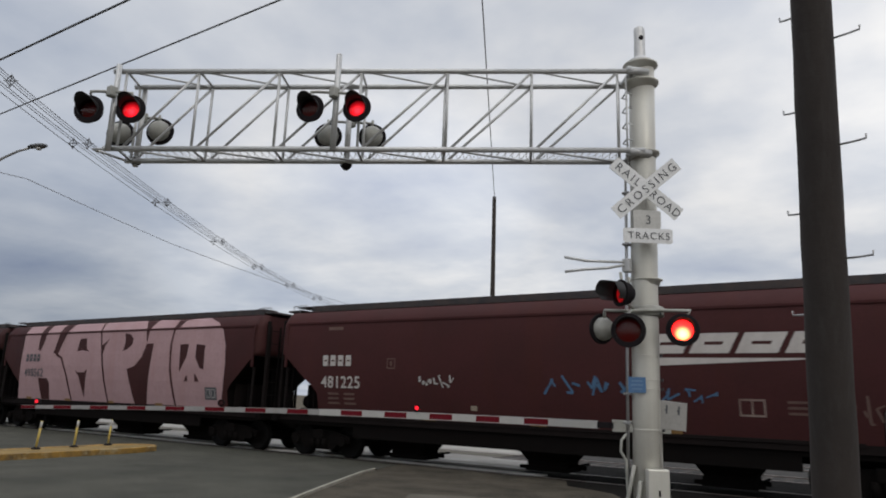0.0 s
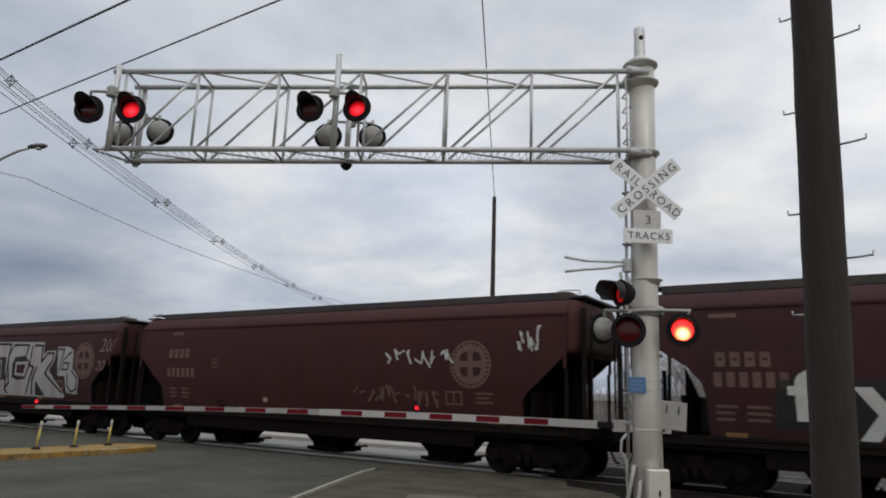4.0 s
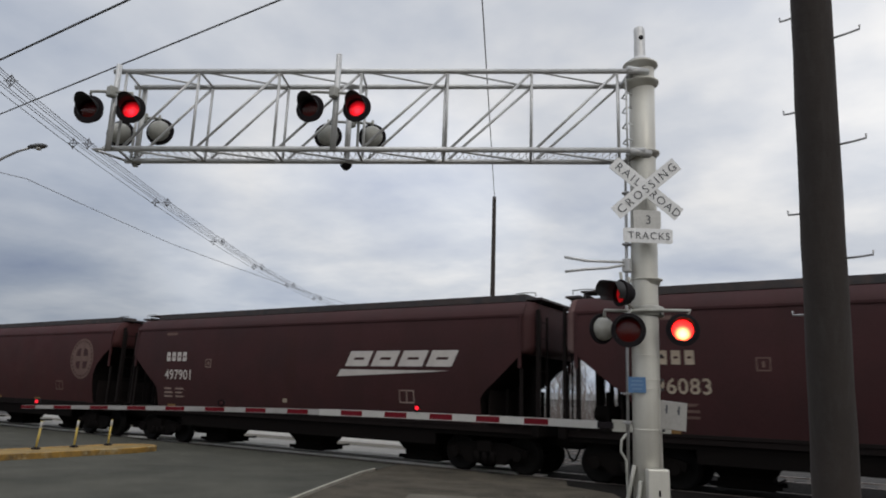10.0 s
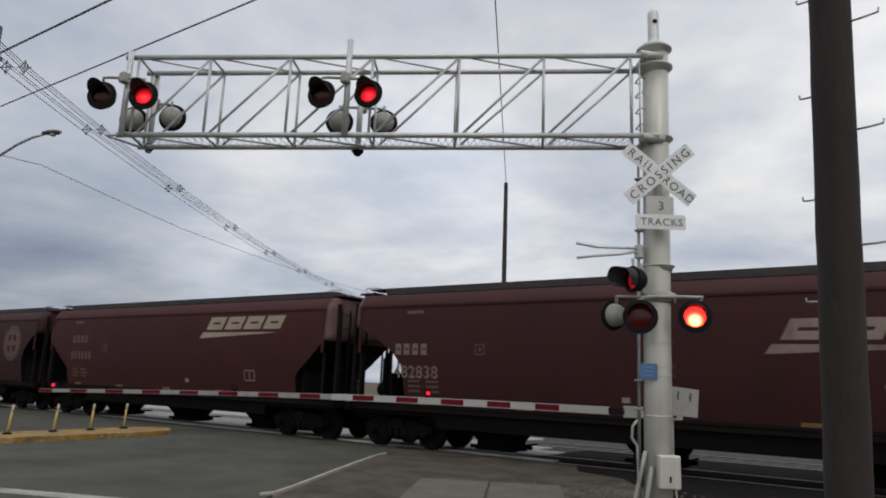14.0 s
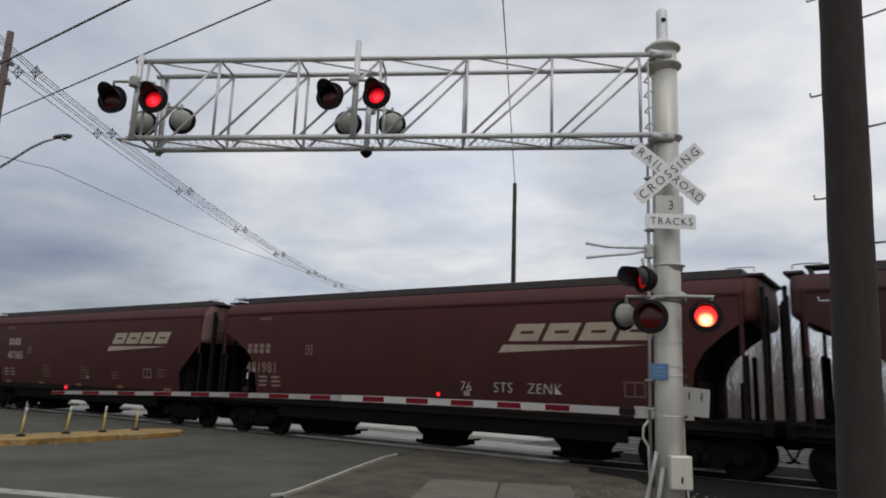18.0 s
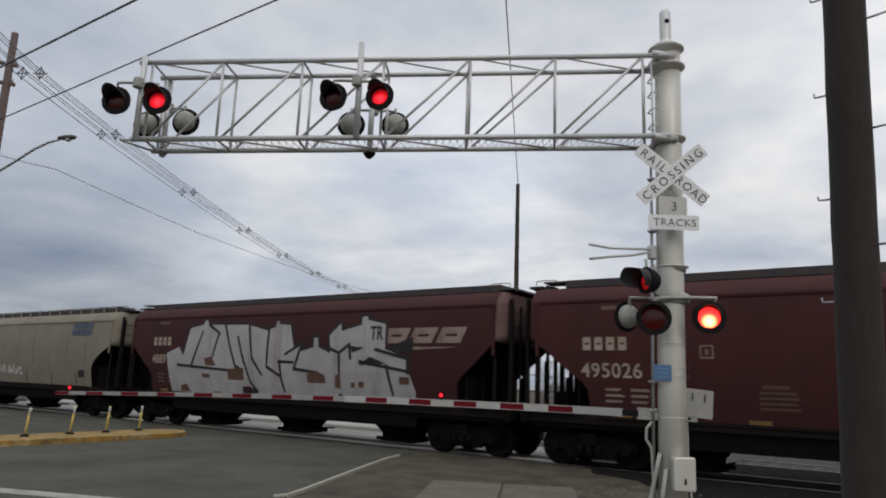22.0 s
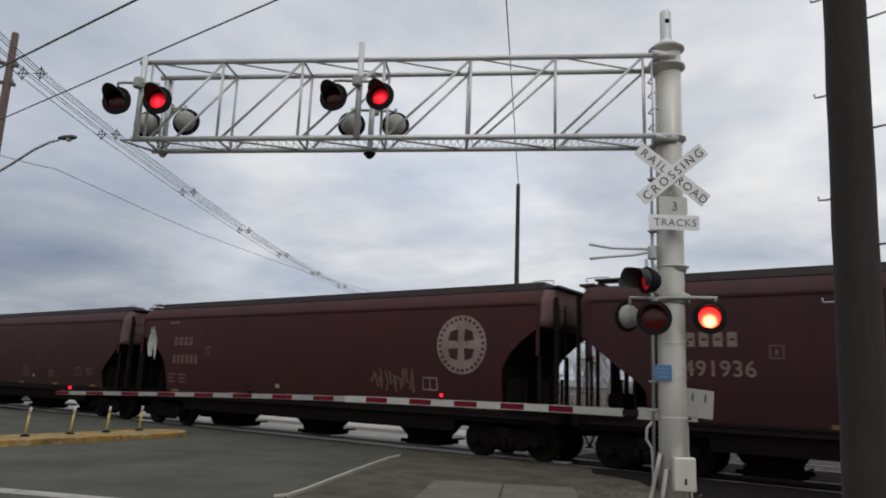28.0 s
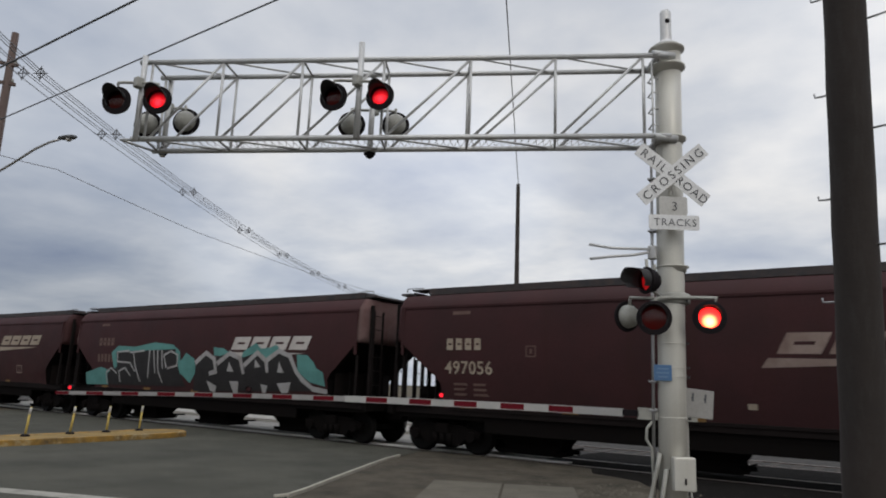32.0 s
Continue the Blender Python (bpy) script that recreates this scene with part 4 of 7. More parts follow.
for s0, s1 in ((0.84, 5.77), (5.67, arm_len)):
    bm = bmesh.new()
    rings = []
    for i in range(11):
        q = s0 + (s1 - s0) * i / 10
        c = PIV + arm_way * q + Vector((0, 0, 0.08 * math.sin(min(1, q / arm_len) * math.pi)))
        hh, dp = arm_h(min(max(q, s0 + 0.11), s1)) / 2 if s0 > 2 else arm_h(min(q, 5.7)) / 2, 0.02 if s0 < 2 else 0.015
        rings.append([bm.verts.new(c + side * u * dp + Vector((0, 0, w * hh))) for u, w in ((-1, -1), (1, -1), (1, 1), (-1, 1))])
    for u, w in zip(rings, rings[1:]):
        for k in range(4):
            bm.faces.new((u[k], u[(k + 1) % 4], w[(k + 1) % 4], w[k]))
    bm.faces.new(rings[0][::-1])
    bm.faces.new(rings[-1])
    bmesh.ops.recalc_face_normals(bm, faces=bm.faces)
    part("gate_arm", bm, M_GATEW if s0 < 2 else M_GATEDIM, gate, "white reflective gate arm section" if s0 < 2 else "dimmer white thinner arm section")
for s in [1.66 + 0.823 * i for i in range(5)] + [5.994 + 0.842 * i for i in range(8)]:
    bm = bmesh.new()
    e = min(arm_len, s + 0.405)
    arm_quad(bm, s, e, arm_h(s) * 0.80, arm_h(e) * 0.80, 0.0235)
    part("gate_stripe", bm, M_RED, gate, "red reflective stripe")
bm = bmesh.new()
arm_quad(bm, 0.60, 0.86, 0.10, 0.10, 0.03)
part("arm_root", bm, M_MATTBLACK, gate, "dark arm socket")
bm = bmesh.new()
arm_quad(bm, -0.3, 0.62, 0.17, 0.19, 0.03)
part("counterweight_arm", bm, M_DOME, gate)
bm = bmesh.new()
box(bm, -0.21, 0.21, -0.012, 0.012, -0.20, 0.20, 0.008)
cw = part("counterweight_plate", bm, M_CWPLATE, gate, "pale counterweight plate with two slots")
cw.matrix_basis = Matrix.Translation(Vector((-2.71, 10.42, 1.63)) - Vector((-3.35, 11.55, 0))) @ pose(0, 0, 0, 0, 5, 42)
for x in (-0.11, 0.08):
    bm = bmesh.new()
    box(bm, x - 0.013, x + 0.013, -0.019, -0.0145, 0.02, 0.14)
    box(bm, x - 0.026, x - 0.013, -0.019, -0.0145, 0.06, 0.085)
    part("slot", bm, M_INK, cw)
for s, lit in ((3.955, True), (7.755, False), (11.87, None)):
    base = PIV + arm_way * s + Vector((0, 0, 0.08 * math.sin(s / arm_len * math.pi) + arm_h(s) / 2))
    bm = bmesh.new()
    box(bm, -0.035, 0.035, -0.02, 0.02, 0, 0.03, 0.006)
    rod(bm, (0, -0.025, 0.075), (0, 0.03, 0.075), 0.058, 16)
    gl = part("gate_lamp", bm, M_MATTBLACK, gate, "small red lamp on the gate arm")
    gl.matrix_basis = Matrix.Translation(base) @ pose(0, 0, 0, 0, 0, 38)
    bm = bmesh.new()
    turned(bm, [(0.036, -0.006), (0.036, 0.006)], 16, axis="Y")
    me = bpy.data.meshes.new("lamp_core")
    me.materials.append(M_GATEFLASH if lit is not None else M_GATELAMP)
    me.materials.append(M_DULL)
    for f in bm.faces:
        f.material_index = 0 if f.normal.y < -0.5 else 1
    bm.to_mesh(me)
    bm.free()
    core = piece("lamp_core", me, None, gl, "red lamp face")
    home = Matrix.Translation((0, -0.056 if lit is not None else -0.034, 0.075))
    core.matrix_basis = home
    if lit is not None:
        bm = bmesh.new()
        turned(bm, [(0.058, -0.025), (0.06, -0.085), (0.054, -0.085), (0.052, -0.03)], 16, base=(0, 0, 0.075), axis="Y", closed=False)
        part("lamp_rim", bm, M_MATTBLACK, gl)
        FLASHERS.append((core, home, lit))

# ---- wooden pole with climbing pegs ----
pole = thing("utility_pole", pose(-0.452, 6.06, 0), "thick dark weathered wooden utility pole with step pegs", "utility pole")
bm = bmesh.new()
rings = []
for i in range(34):
    z = -0.05 + i * 0.33
    f = z / 4.48
    cx = -0.47 + 0.0 + (-0.28 + 0.47) * (z - 0.0) / 4.48 + 0.47
    cy = (5.11 - 6.05) * z / 4.48
    r = 0.162 - 0.0070 * z
    rings.append([bm.verts.new((cx + (r + 0.004 * wave(k, i * 0.13)) * math.cos(k * math.tau / 28), cy + (r + 0.004 * wave(k + 3, i * 0.11)) * math.sin(k * math.tau / 28), z)) for k in range(28)])
for a, b in zip(rings, rings[1:]):
    for k in range(28):
        bm.faces.new((a[k], a[(k + 1) % 28], b[(k + 1) % 28], b[k])).smooth = True
bm.faces.new(rings[-1])
part("shaft", bm, M_WOOD, pole)
PEG_WAY = Vector((0.95, -0.25, 0)).normalized()
for z, sgn in ((4.32, 1), (4.555, -1), (3.59, 1), (3.885, -1), (2.815, 1), (3.165, -1), (2.45, -1), (5.05, 1), (5.3, -1), (5.8, 1), (6.1, -1)):
    f = z / 4.48
    c = Vector((0.19 * f, -0.94 * f, z - 0.02))
    r = 0.162 - 0.0070 * z
    bm = bmesh.new()
    d0 = PEG_WAY * sgn
    ln = 0.165 if sgn > 0 else 0.085
    pipe(bm, [c + d0 * (r - 0.03), c + d0 * (r + ln * 0.5), c + d0 * (r + ln) + Vector((0, 0, 0.004)), c + d0 * (r + ln + 0.003) + Vector((0, 0, 0.034))], 0.0075, 6)
    part("step_peg", bm, M_GALV, pole, "bent steel step peg")

# ---- street pole with cables and lamp ----
lpole = thing("utility_pole", pose(-23.46, 8.88, 0), "tall brown wooden utility pole carrying cables beyond the road", "utility pole")
bm = bmesh.new()
turned(bm, [(0.18, -0.05), (0.155, 5), (0.105, 12.45), (0.09, 12.47)], 16)
part("shaft", bm, M_WOODRED, lpole)
for z, yaw in ((11.35, 60), (10.7, 60)):
    bm = bmesh.new()
    box(bm, -0.8, 0.35, -0.05, 0.05, -0.05, 0.05, 0.01)
    part("crossarm", bm, M_WOODRED, lpole).matrix_basis = pose(0, -0.12, z, 0, 0, yaw)
for k, (x, z) in enumerate(((-0.7, 11.40), (0.25, 11.40), (-0.7, 10.75), (0.25, 10.75))):
    bm = bmesh.new()
    turned(bm, [(0.02, 0), (0.05, 0.03), (0.03, 0.06), (0.05, 0.09), (0.02, 0.13)], 10)
    part("insulator", bm, M_DOME, lpole).matrix_basis = pose(x * 0.5, x * 0.86 - 0.12, z)
lamp = thing("street_lamp", pose(-22.9, 7.75, 0), "grey street lamp on a long curved steel arm", "street lamp")
bm = bmesh.new()
turned(bm, [(0.13, -0.02), (0.12, 1), (0.09, 6.9), (0.08, 6.95)], 16)
part("pole", bm, M_GALV, lamp)
bm = bmesh.new()
pipe(bm, [Vector(p) - Vector((-22.9, 7.75, 0)) for p in ((-22.9, 7.75, 6.4), (-21.9, 8.25, 7.2), (-21.3, 8.56, 7.62), (-20.77, 8.83, 8.02), (-20.4, 9.04, 8.24), (-20.1, 9.2, 8.34))], 0.035, 8)
part("arm", bm, M_GALV, lamp)
bm = bmesh.new()
prof = [(0.02, -0.3), (0.09, -0.22), (0.13, -0.02), (0.12, 0.16), (0.05, 0.26)]
turned(bm, prof, 16, axis="X")
bm.transform(Matrix.Diagonal((1, 1, 0.55, 1)))
lh = part("lamp_head", bm, M_CABLE, lamp, "grey cobra-style lamp head")
lh.matrix_basis = Matrix.Translation(Vector((-19.92, 9.32, 8.40)) - Vector((-22.9, 7.75, 0))) @ pose(0, 0, 0, 0, -6, 32)
bm = bmesh.new()
turned(bm, [(0.09, 0.0), (0.075, -0.05), (0.02, -0.075)], 14)
part("lamp_glass", bm, M_GATEW, lh).matrix_basis = pose(0.03, 0, -0.05)


def cable(name, pts, r, mat, label, sag=0.0):
    """A cable as one thing through points, with a sag between each pair."""
    bm = bmesh.new()
    path = []
    for a, b in zip(pts, pts[1:]):
        a, b = Vector(a), Vector(b)
        for i in range(14):
            f = i / 14
            path.append(a.lerp(b, f) - Vector((0, 0, sag * 4 * f * (1 - f))))
    path.append(Vector(pts[-1]))
    pipe(bm, path, r, 5)
    return tagged(part(name, bm, mat), label, "cable", "overhead cables")


cable("overhead_cable", [(12, 6.6, 9.0), (-12.26, 6.63, 9.0), (-18.1, 6.64, 9.0), (-60, 6.9, 9.6)], 0.024, M_CABLE, "thick black overhead cable across the sky")
cable("overhead_cable", [(14, 7.7, 9.0), (-9.83, 8.09, 9.0), (-21.99, 8.3, 9.0), (-60, 9.0, 9.2)], 0.018, M_CABLE, "thick black overhead cable across the sky")
cable("overhead_wire", [(-23.25, 8.85, 8.3), (-22.78, 10.46, 8.2), (-26.85, 18.83, 8.2), (-30.74, 30.33, 8.2), (-36, 48, 8.6)], 0.012, M_CABLEG, "thin sagging overhead wire", 0.02)
cable("overhead_wire", [(-23.3, 8.85, 8.3), (-14, -6, 9.0)], 0.012, M_CABLEG, "thin sagging overhead wire", 0.2)
LINE = [Vector((-22.88, 9.05, 11.0)), Vector((-26.06, 13.45, 11.0)), Vector((-30.6, 20.31, 11.0)), Vector((-35.29, 27.78, 11.0)), Vector((-39.58, 35.02, 11.0)),
        Vector((-43.52, 42.38, 11.0)), Vector((-46.5, 49.0, 10.9)), Vector((-49.4, 56.0, 10.8)), Vector((-57, 73, 10.6))]
across = Vector((0.52, 0.30, 0))
for side_k, dz, r in ((0, 0.16, 0.014), (0, -0.16, 0.014), (0, 0.0, 0.012), (1, 0.16, 0.014), (1, -0.14, 0.014), (1, -0.02, 0.010)):
    sh = across * side_k + Vector((0.12 * math.cos(dz * 9 + side_k), 0.1 * math.sin(dz * 20), dz))
    cable("spacer_cable", [Vector((-12.5, -8.0, 11.2)) + sh] + [Vector((-21.4, 7.2, 11.05)) + sh] + [p + sh for p in LINE], r, M_CABLEG, "bundled overhead cable held by spacers", 0.015)
for p in LINE[:8]:
    for side_k in (0, 1):
        if side_k and p is LINE[7]:
            continue
        sp = thing("cable_spacer", Matrix.Translation(p + across * side_k), "diamond-shaped grey spacer holding overhead cables apart", "cable spacer", "spacers on the overhead cables")
        bm = bmesh.new()
        for a, b in (((0, 0, 0.2), (0.13, 0.08, 0)), ((0.13, 0.08, 0), (0, 0, -0.2)), ((0, 0, -0.2), (-0.13, -0.08, 0)), ((-0.13, -0.08, 0), (0, 0, 0.2)), ((-0.2, -0.12, 0), (0.2, 0.12, 0)), ((0, 0, 0.24), (0, 0, -0.24))):
            rod(bm, a, b, 0.016, 6)
        part("spacer_frame", bm, M_CABLE, sp)

# far pole with a cable that comes back over the crossing
fpole = thing("utility_pole", pose(-18.9, 34.5, 0), "slender dark pole standing beyond the train", "utility pole")
bm = bmesh.new()
turned(bm, [(0.16, -0.06), (0.14, 6), (0.11, 13.56), (0.10, 13.58)], 12)
part("shaft", bm, M_WOOD, fpole)
cable("overhead_wire", [(-18.88, 34.5, 13.4), (-9.5, 16.4, 13.25), (-0.2, -1.7, 13.2)], 0.022, M_CABLEG, "overhead wire coming from the far pole")


# ---- background: bare trees, sheds, low hedge ----
def bare_tree(x, y, h, seed):
    rg = random.Random(seed)
    tree = thing("bare_tree", pose(x, y, -0.06, 0, 0, rg.uniform(0, 360)), "leafless grey winter tree with fine upright twigs", "tree", "bare trees beyond the tracks")
    bm_t, bm_c = bmesh.new(), bmesh.new()

    def grow(p, way, ln, r, level):
        n = 3 if level < 3 else 2
        for i in range(n):
            q = p + way * (ln / n)
            rod(bm_t if level < 2 else bm_c, p, q, r, 6 if level < 2 else 3, r * 0.82, caps=False)
            p, r = q, r * 0.82
            way = (way + Vector((rg.uniform(-0.16, 0.16), rg.uniform(-0.16, 0.16), rg.uniform(-0.02, 0.14)))).normalized()
            if level < 5 and (i or level):
                for b in range(2 if level < 4 else 1):
                    a = rg.uniform(0, math.tau)
                    spread = rg.uniform(0.45, 0.85)
                    side = Vector((math.cos(a), math.sin(a), 0.25))
                    grow(p, (way * (1 - spread * 0.4) + side * spread).normalized(), ln * rg.uniform(0.5, 0.74), r * 0.6, level + 1)

    grow(Vector((0, 0, 0)), Vector((0, 0, 1)), h * 0.42, h * 0.018, 0)
    part("trunk", bm_t, M_BARK, tree)
    part("crown", bm_c, M_BARK, tree, "crown of bare twigs")
    return tree


TREES = [bare_tree(-8.5, 50, 8.0, 1), bare_tree(-3.4, 46, 7.0, 2), bare_tree(1.2, 47, 8.5, 3), bare_tree(-13.5, 56, 8.5, 4)]
rng = random.Random(8)
for k in range(30):
    src = TREES[k % 4]
    x = -34 + k * 1.75 + rng.uniform(-0.8, 0.8)
    y = 57 + rng.uniform(-4, 12) + (10 if x < -16 else 0)
    ob = copy_thing(src, pose(x, y, -0.06, 0, 0, rng.uniform(0, 360)))
    ob.scale = [rng.uniform(0.75, 1.15)] * 3


def brush(x0, x1, y0, y1, n, tall, seed):
    """A stand of thin bare stems, too many to count."""
    rg = random.Random(seed)
    verts, faces = [], []
    for _ in range(n):
        x, y = rg.uniform(x0, x1), rg.uniform(y0, y1)
        h = rg.uniform(0.5, 1.0) * tall * (1 + 0.25 * math.sin(x * 0.55) + 0.15 * math.sin(x * 1.7 + 1))
        p = Vector((x, y, -0.06))
        lean = Vector((rg.gauss(0, 0.22), rg.gauss(0, 0.22), 1)).normalized()
        r = rg.uniform(0.016, 0.034)
        for _ in range(3):
            q = p + lean * (h / 3)
            b = len(verts)
            for c, w in ((p, r), (q, r * 0.65)):
                verts += [c + Vector((w * math.cos(a), w * math.sin(a), 0)) for a in (0, 2.1, 4.2)]
            faces += [(b, b + 1, b + 4, b + 3), (b + 1, b + 2, b + 5, b + 4), (b + 2, b, b + 3, b + 5)]
            p, r = q, r * 0.65
            lean = (lean + Vector((rg.gauss(0, 0.25), rg.gauss(0, 0.25), 0.1))).normalized()
    me = bpy.data.meshes.new("bare_brush")
    me.from_pydata([tuple(v) for v in verts], [], faces)
    return tagged(piece("bare_brush", me, M_BARK), "thicket of thin bare grey stems beyond the tracks", "brush", kind="stuff")


brush(-13, 30, 39, 47, 5200, 3.4, 31)
brush(-9, 30, 42, 50, 3600, 6.6, 33)
brush(-30, -13, 52, 62, 1100, 3.2, 32)


def shed(x, y, w, d, h, yaw, wall, label, rise=1.2, doors=2):
    house = thing("building", pose(x, y, -0.06, 0, 0, yaw), label, "building")
    bm = bmesh.new()
    box(bm, -w / 2, w / 2, -d / 2, d / 2, 0, h)
    part("wall", bm, wall, house)
    bm = bmesh.new()
    vs = [bm.verts.new(p) for p in ((-w / 2 - 0.3, -d / 2 - 0.4, h - 0.02), (w / 2 + 0.3, -d / 2 - 0.4, h - 0.02), (w / 2 + 0.3, 0, h + rise), (-w / 2 - 0.3, 0, h + rise), (-w / 2 - 0.3, d / 2 + 0.4, h - 0.02), (w / 2 + 0.3, d / 2 + 0.4, h - 0.02))]
    bm.faces.new((vs[0], vs[1], vs[2], vs[3]))
    bm.faces.new((vs[3], vs[2], vs[5], vs[4]))
    bm.faces.new((vs[0], vs[3], vs[4]))
    bm.faces.new((vs[1], vs[5], vs[2]))
    bm.faces.new((vs[0], vs[4], vs[5], vs[1]))
    bmesh.ops.recalc_face_normals(bm, faces=bm.faces)
    part("roof", bm, M_ROOFGREY, house)
    for i in range(doors):
        xx = -w / 2 + (i + 0.7) * w / (doors + 0.4)
        bm = bmesh.new()
        box(bm, xx - 0.9, xx + 0.9, -d / 2 - 0.08, -d / 2 + 0.02, 1.1, 2.3, 0.02)
        win = part("window", bm, M_WALLPALE, house)
        bm = bmesh.new()
        box(bm, xx - 0.8, xx + 0.8, -d / 2 - 0.1, -d / 2 - 0.07, 1.2, 2.2)
        part("pane", bm, M_PANE, win)
    return house


shed(-27.0, 78, 18, 9, 2.3, -6, M_WALLPALE, "low pale shed beyond the tracks", 0.8, 0)

# ---- the train ----
CACHE = {}


def cached(key, build):
    if key not in CACHE:
        bm = bmesh.new()
        build(bm)
        me = bpy.data.meshes.new(key[0])
        bm.to_mesh(me)
        bm.free()
        CACHE[key] = me
    return CACHE[key]


BOX_PROF = [(1.345, 1.18), (1.440, 1.60), (1.518, 2.05), (1.565, 2.55), (1.580, 3.00), (1.570, 3.45), (1.545, 3.83), (1.525, 3.90), (1.36, 4.15), (1.27, 4.215), (0.70, 4.28), (0.0, 4.30)]
# the lower edge of the side towards the end (along, up), its rise, and its depth at either end
ARCHED = [(0.0, 0.0), (0.012, 0.36), (0.06, 0.52), (0.25, 0.69), (0.6, 0.855), (1.0, 1.0)]
STRAIGHT = [(0.0, 0.0), (0.02, 0.36), (0.13, 0.465), (0.4, 0.62), (1.0, 1.0)]
BAYS = {"arch": (ARCHED, 2.08, {1: 1.10, -1: 1.60}), "box": (STRAIGHT, 1.72, {1: 1.20, -1: 1.35}), "flow": (ARCHED, 1.66, {1: 1.35, -1: 1.20})}


def side_at(z, prof):
    """Half width of the body at height z."""
    for (ya, za), (yb, zb) in zip(prof, prof[1:]):
        if za <= z <= zb:
            return ya + (yb - ya) * (z - za) / (zb - za)
    return prof[0][0] if z < prof[0][1] else prof[-1][0]


def body_mesh(bm, lb, style):
    """The shell: bulging sides, eaves, roof and the sloping end sheets, open below the slopes."""
    half = lb / 2
    prof = BOX_PROF
    edge, rise, deep = BAYS[style]
    xs = sorted({e * (half - deep[e] * (1 - u)) for e in (-1, 1) for u, _ in edge} | {-half + deep[-1] + i * (lb - deep[-1] - deep[1]) / 9 for i in range(1, 9)})
    base = prof[0][1]

    def low(x):
        e = 1 if x > 0 else -1
        u = (abs(x) - (half - deep[e])) / deep[e]
        for (ua, za), (ub, zb) in zip(edge, edge[1:]):
            if ua <= u <= ub + 1e-6:
                return base + rise * (za + (zb - za) * (u - ua) / (ub - ua))
        return base

    rings = []
    for x in xs:
        zl = low(x)
        pts = [(y, z) if z >= zl else (side_at(zl, prof), zl) for y, z in prof]
        full = [(-y, z) for y, z in pts] + [(y, z) for y, z in pts[-2::-1]]
        rings.append([bm.verts.new((x, y, z + 0.0001 * min(i, len(full) - 1 - i))) for i, (y, z) in enumerate(full)])
    for a, b in zip(rings, rings[1:]):
        m = len(a)
        for k in range(m):
            f = bm.faces.new((a[k], b[k], b[(k + 1) % m], a[(k + 1) % m]))
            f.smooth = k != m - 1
            f.material_index = 1 if k == m - 1 else 0          # slope sheets and underside: the bays' shade is put into a near-black colour
    bm.faces.new(rings[0])
    bm.faces.new(rings[-1][::-1])
    bmesh.ops.recalc_face_normals(bm, faces=bm.faces)
    bm.normal_update()
    for e in bm.edges:
        if len(e.link_faces) == 2 and e.calc_face_angle(0) > 0.42:
            e.smooth = False


def end_mesh(bm, style, zl):
    """The upper end sheet, bulging out with rounded corners."""
    prof = BOX_PROF
    rings = []
    for d, inset in ((-0.005, 0.004), (0.08, 0.02), (0.16, 0.07), (0.215, 0.15), (0.24, 0.26)):
        pts = [(max(0.0, side_at(max(z, zl), prof) - inset), max(z, zl) if z > zl else zl) for y, z in prof]
        pts = [(y, zl + inset * 0.8 + (min(z, 4.22) - zl) * (1 - inset * 0.8)) for y, z in pts if z >= zl]
        pts[-1] = (0.0, pts[-1][1])
        full = [(-y, z) for y, z in pts] + [(y, z) for y, z in pts[-2::-1]]
        rings.append([bm.verts.new((d, y, z)) for y, z in full])
    for a, b in zip(rings, rings[1:]):
        for k in range(len(a)):
            bm.faces.new((a[k], b[k], b[(k + 1) % len(a)], a[(k + 1) % len(a)])).smooth = True
    bm.faces.new(rings[-1])
    bm.faces.new(rings[0][::-1])
    bmesh.ops.remove_doubles(bm, verts=bm.verts, dist=1e-5)
    bmesh.ops.recalc_face_normals(bm, faces=bm.faces)


def hopper_mesh(bm, wide):
    """One discharge hopper, narrowing down to its outlet."""
    levels = [(1.45, 1.12, 1.20), (0.78, 0.74, 0.80), (0.60, 0.46, 0.44), (0.53, 0.38, 0.34), (0.53, 0.38, 0.17)]
    rings = [[bm.verts.new(p) for p in ((-hx - wide, -hy, z), (hx + wide, -hy, z), (hx + wide, hy, z), (-hx - wide, hy, z))] for hx, hy, z in levels]
    for a, b in zip(rings, rings[1:]):
        for k in range(4):
            bm.faces.new((b[k], b[(k + 1) % 4], a[(k + 1) % 4], a[k]))
    bm.faces.new(rings[-1][::-1])
    bm.faces.new(rings[0])
    bmesh.ops.recalc_face_normals(bm, faces=bm.faces)


def gate_mesh(bm, wide):
    """The sliding gate under a hopper, with its frame rails and turning shaft."""
    box(bm, -0.58 - wide, 0.58 + wide, -0.40, 0.40, 0.10, 0.19, 0.01)
    box(bm, -0.72 - wide, 0.72 + wide, -0.44, -0.36, 0.13, 0.23, 0.01)
    box(bm, -0.72 - wide, 0.72 + wide, 0.36, 0.44, 0.13, 0.23, 0.01)
    rod(bm, (0.62 + wide, -0.85, 0.25), (0.62 + wide, 0.85, 0.25), 0.03, 8)


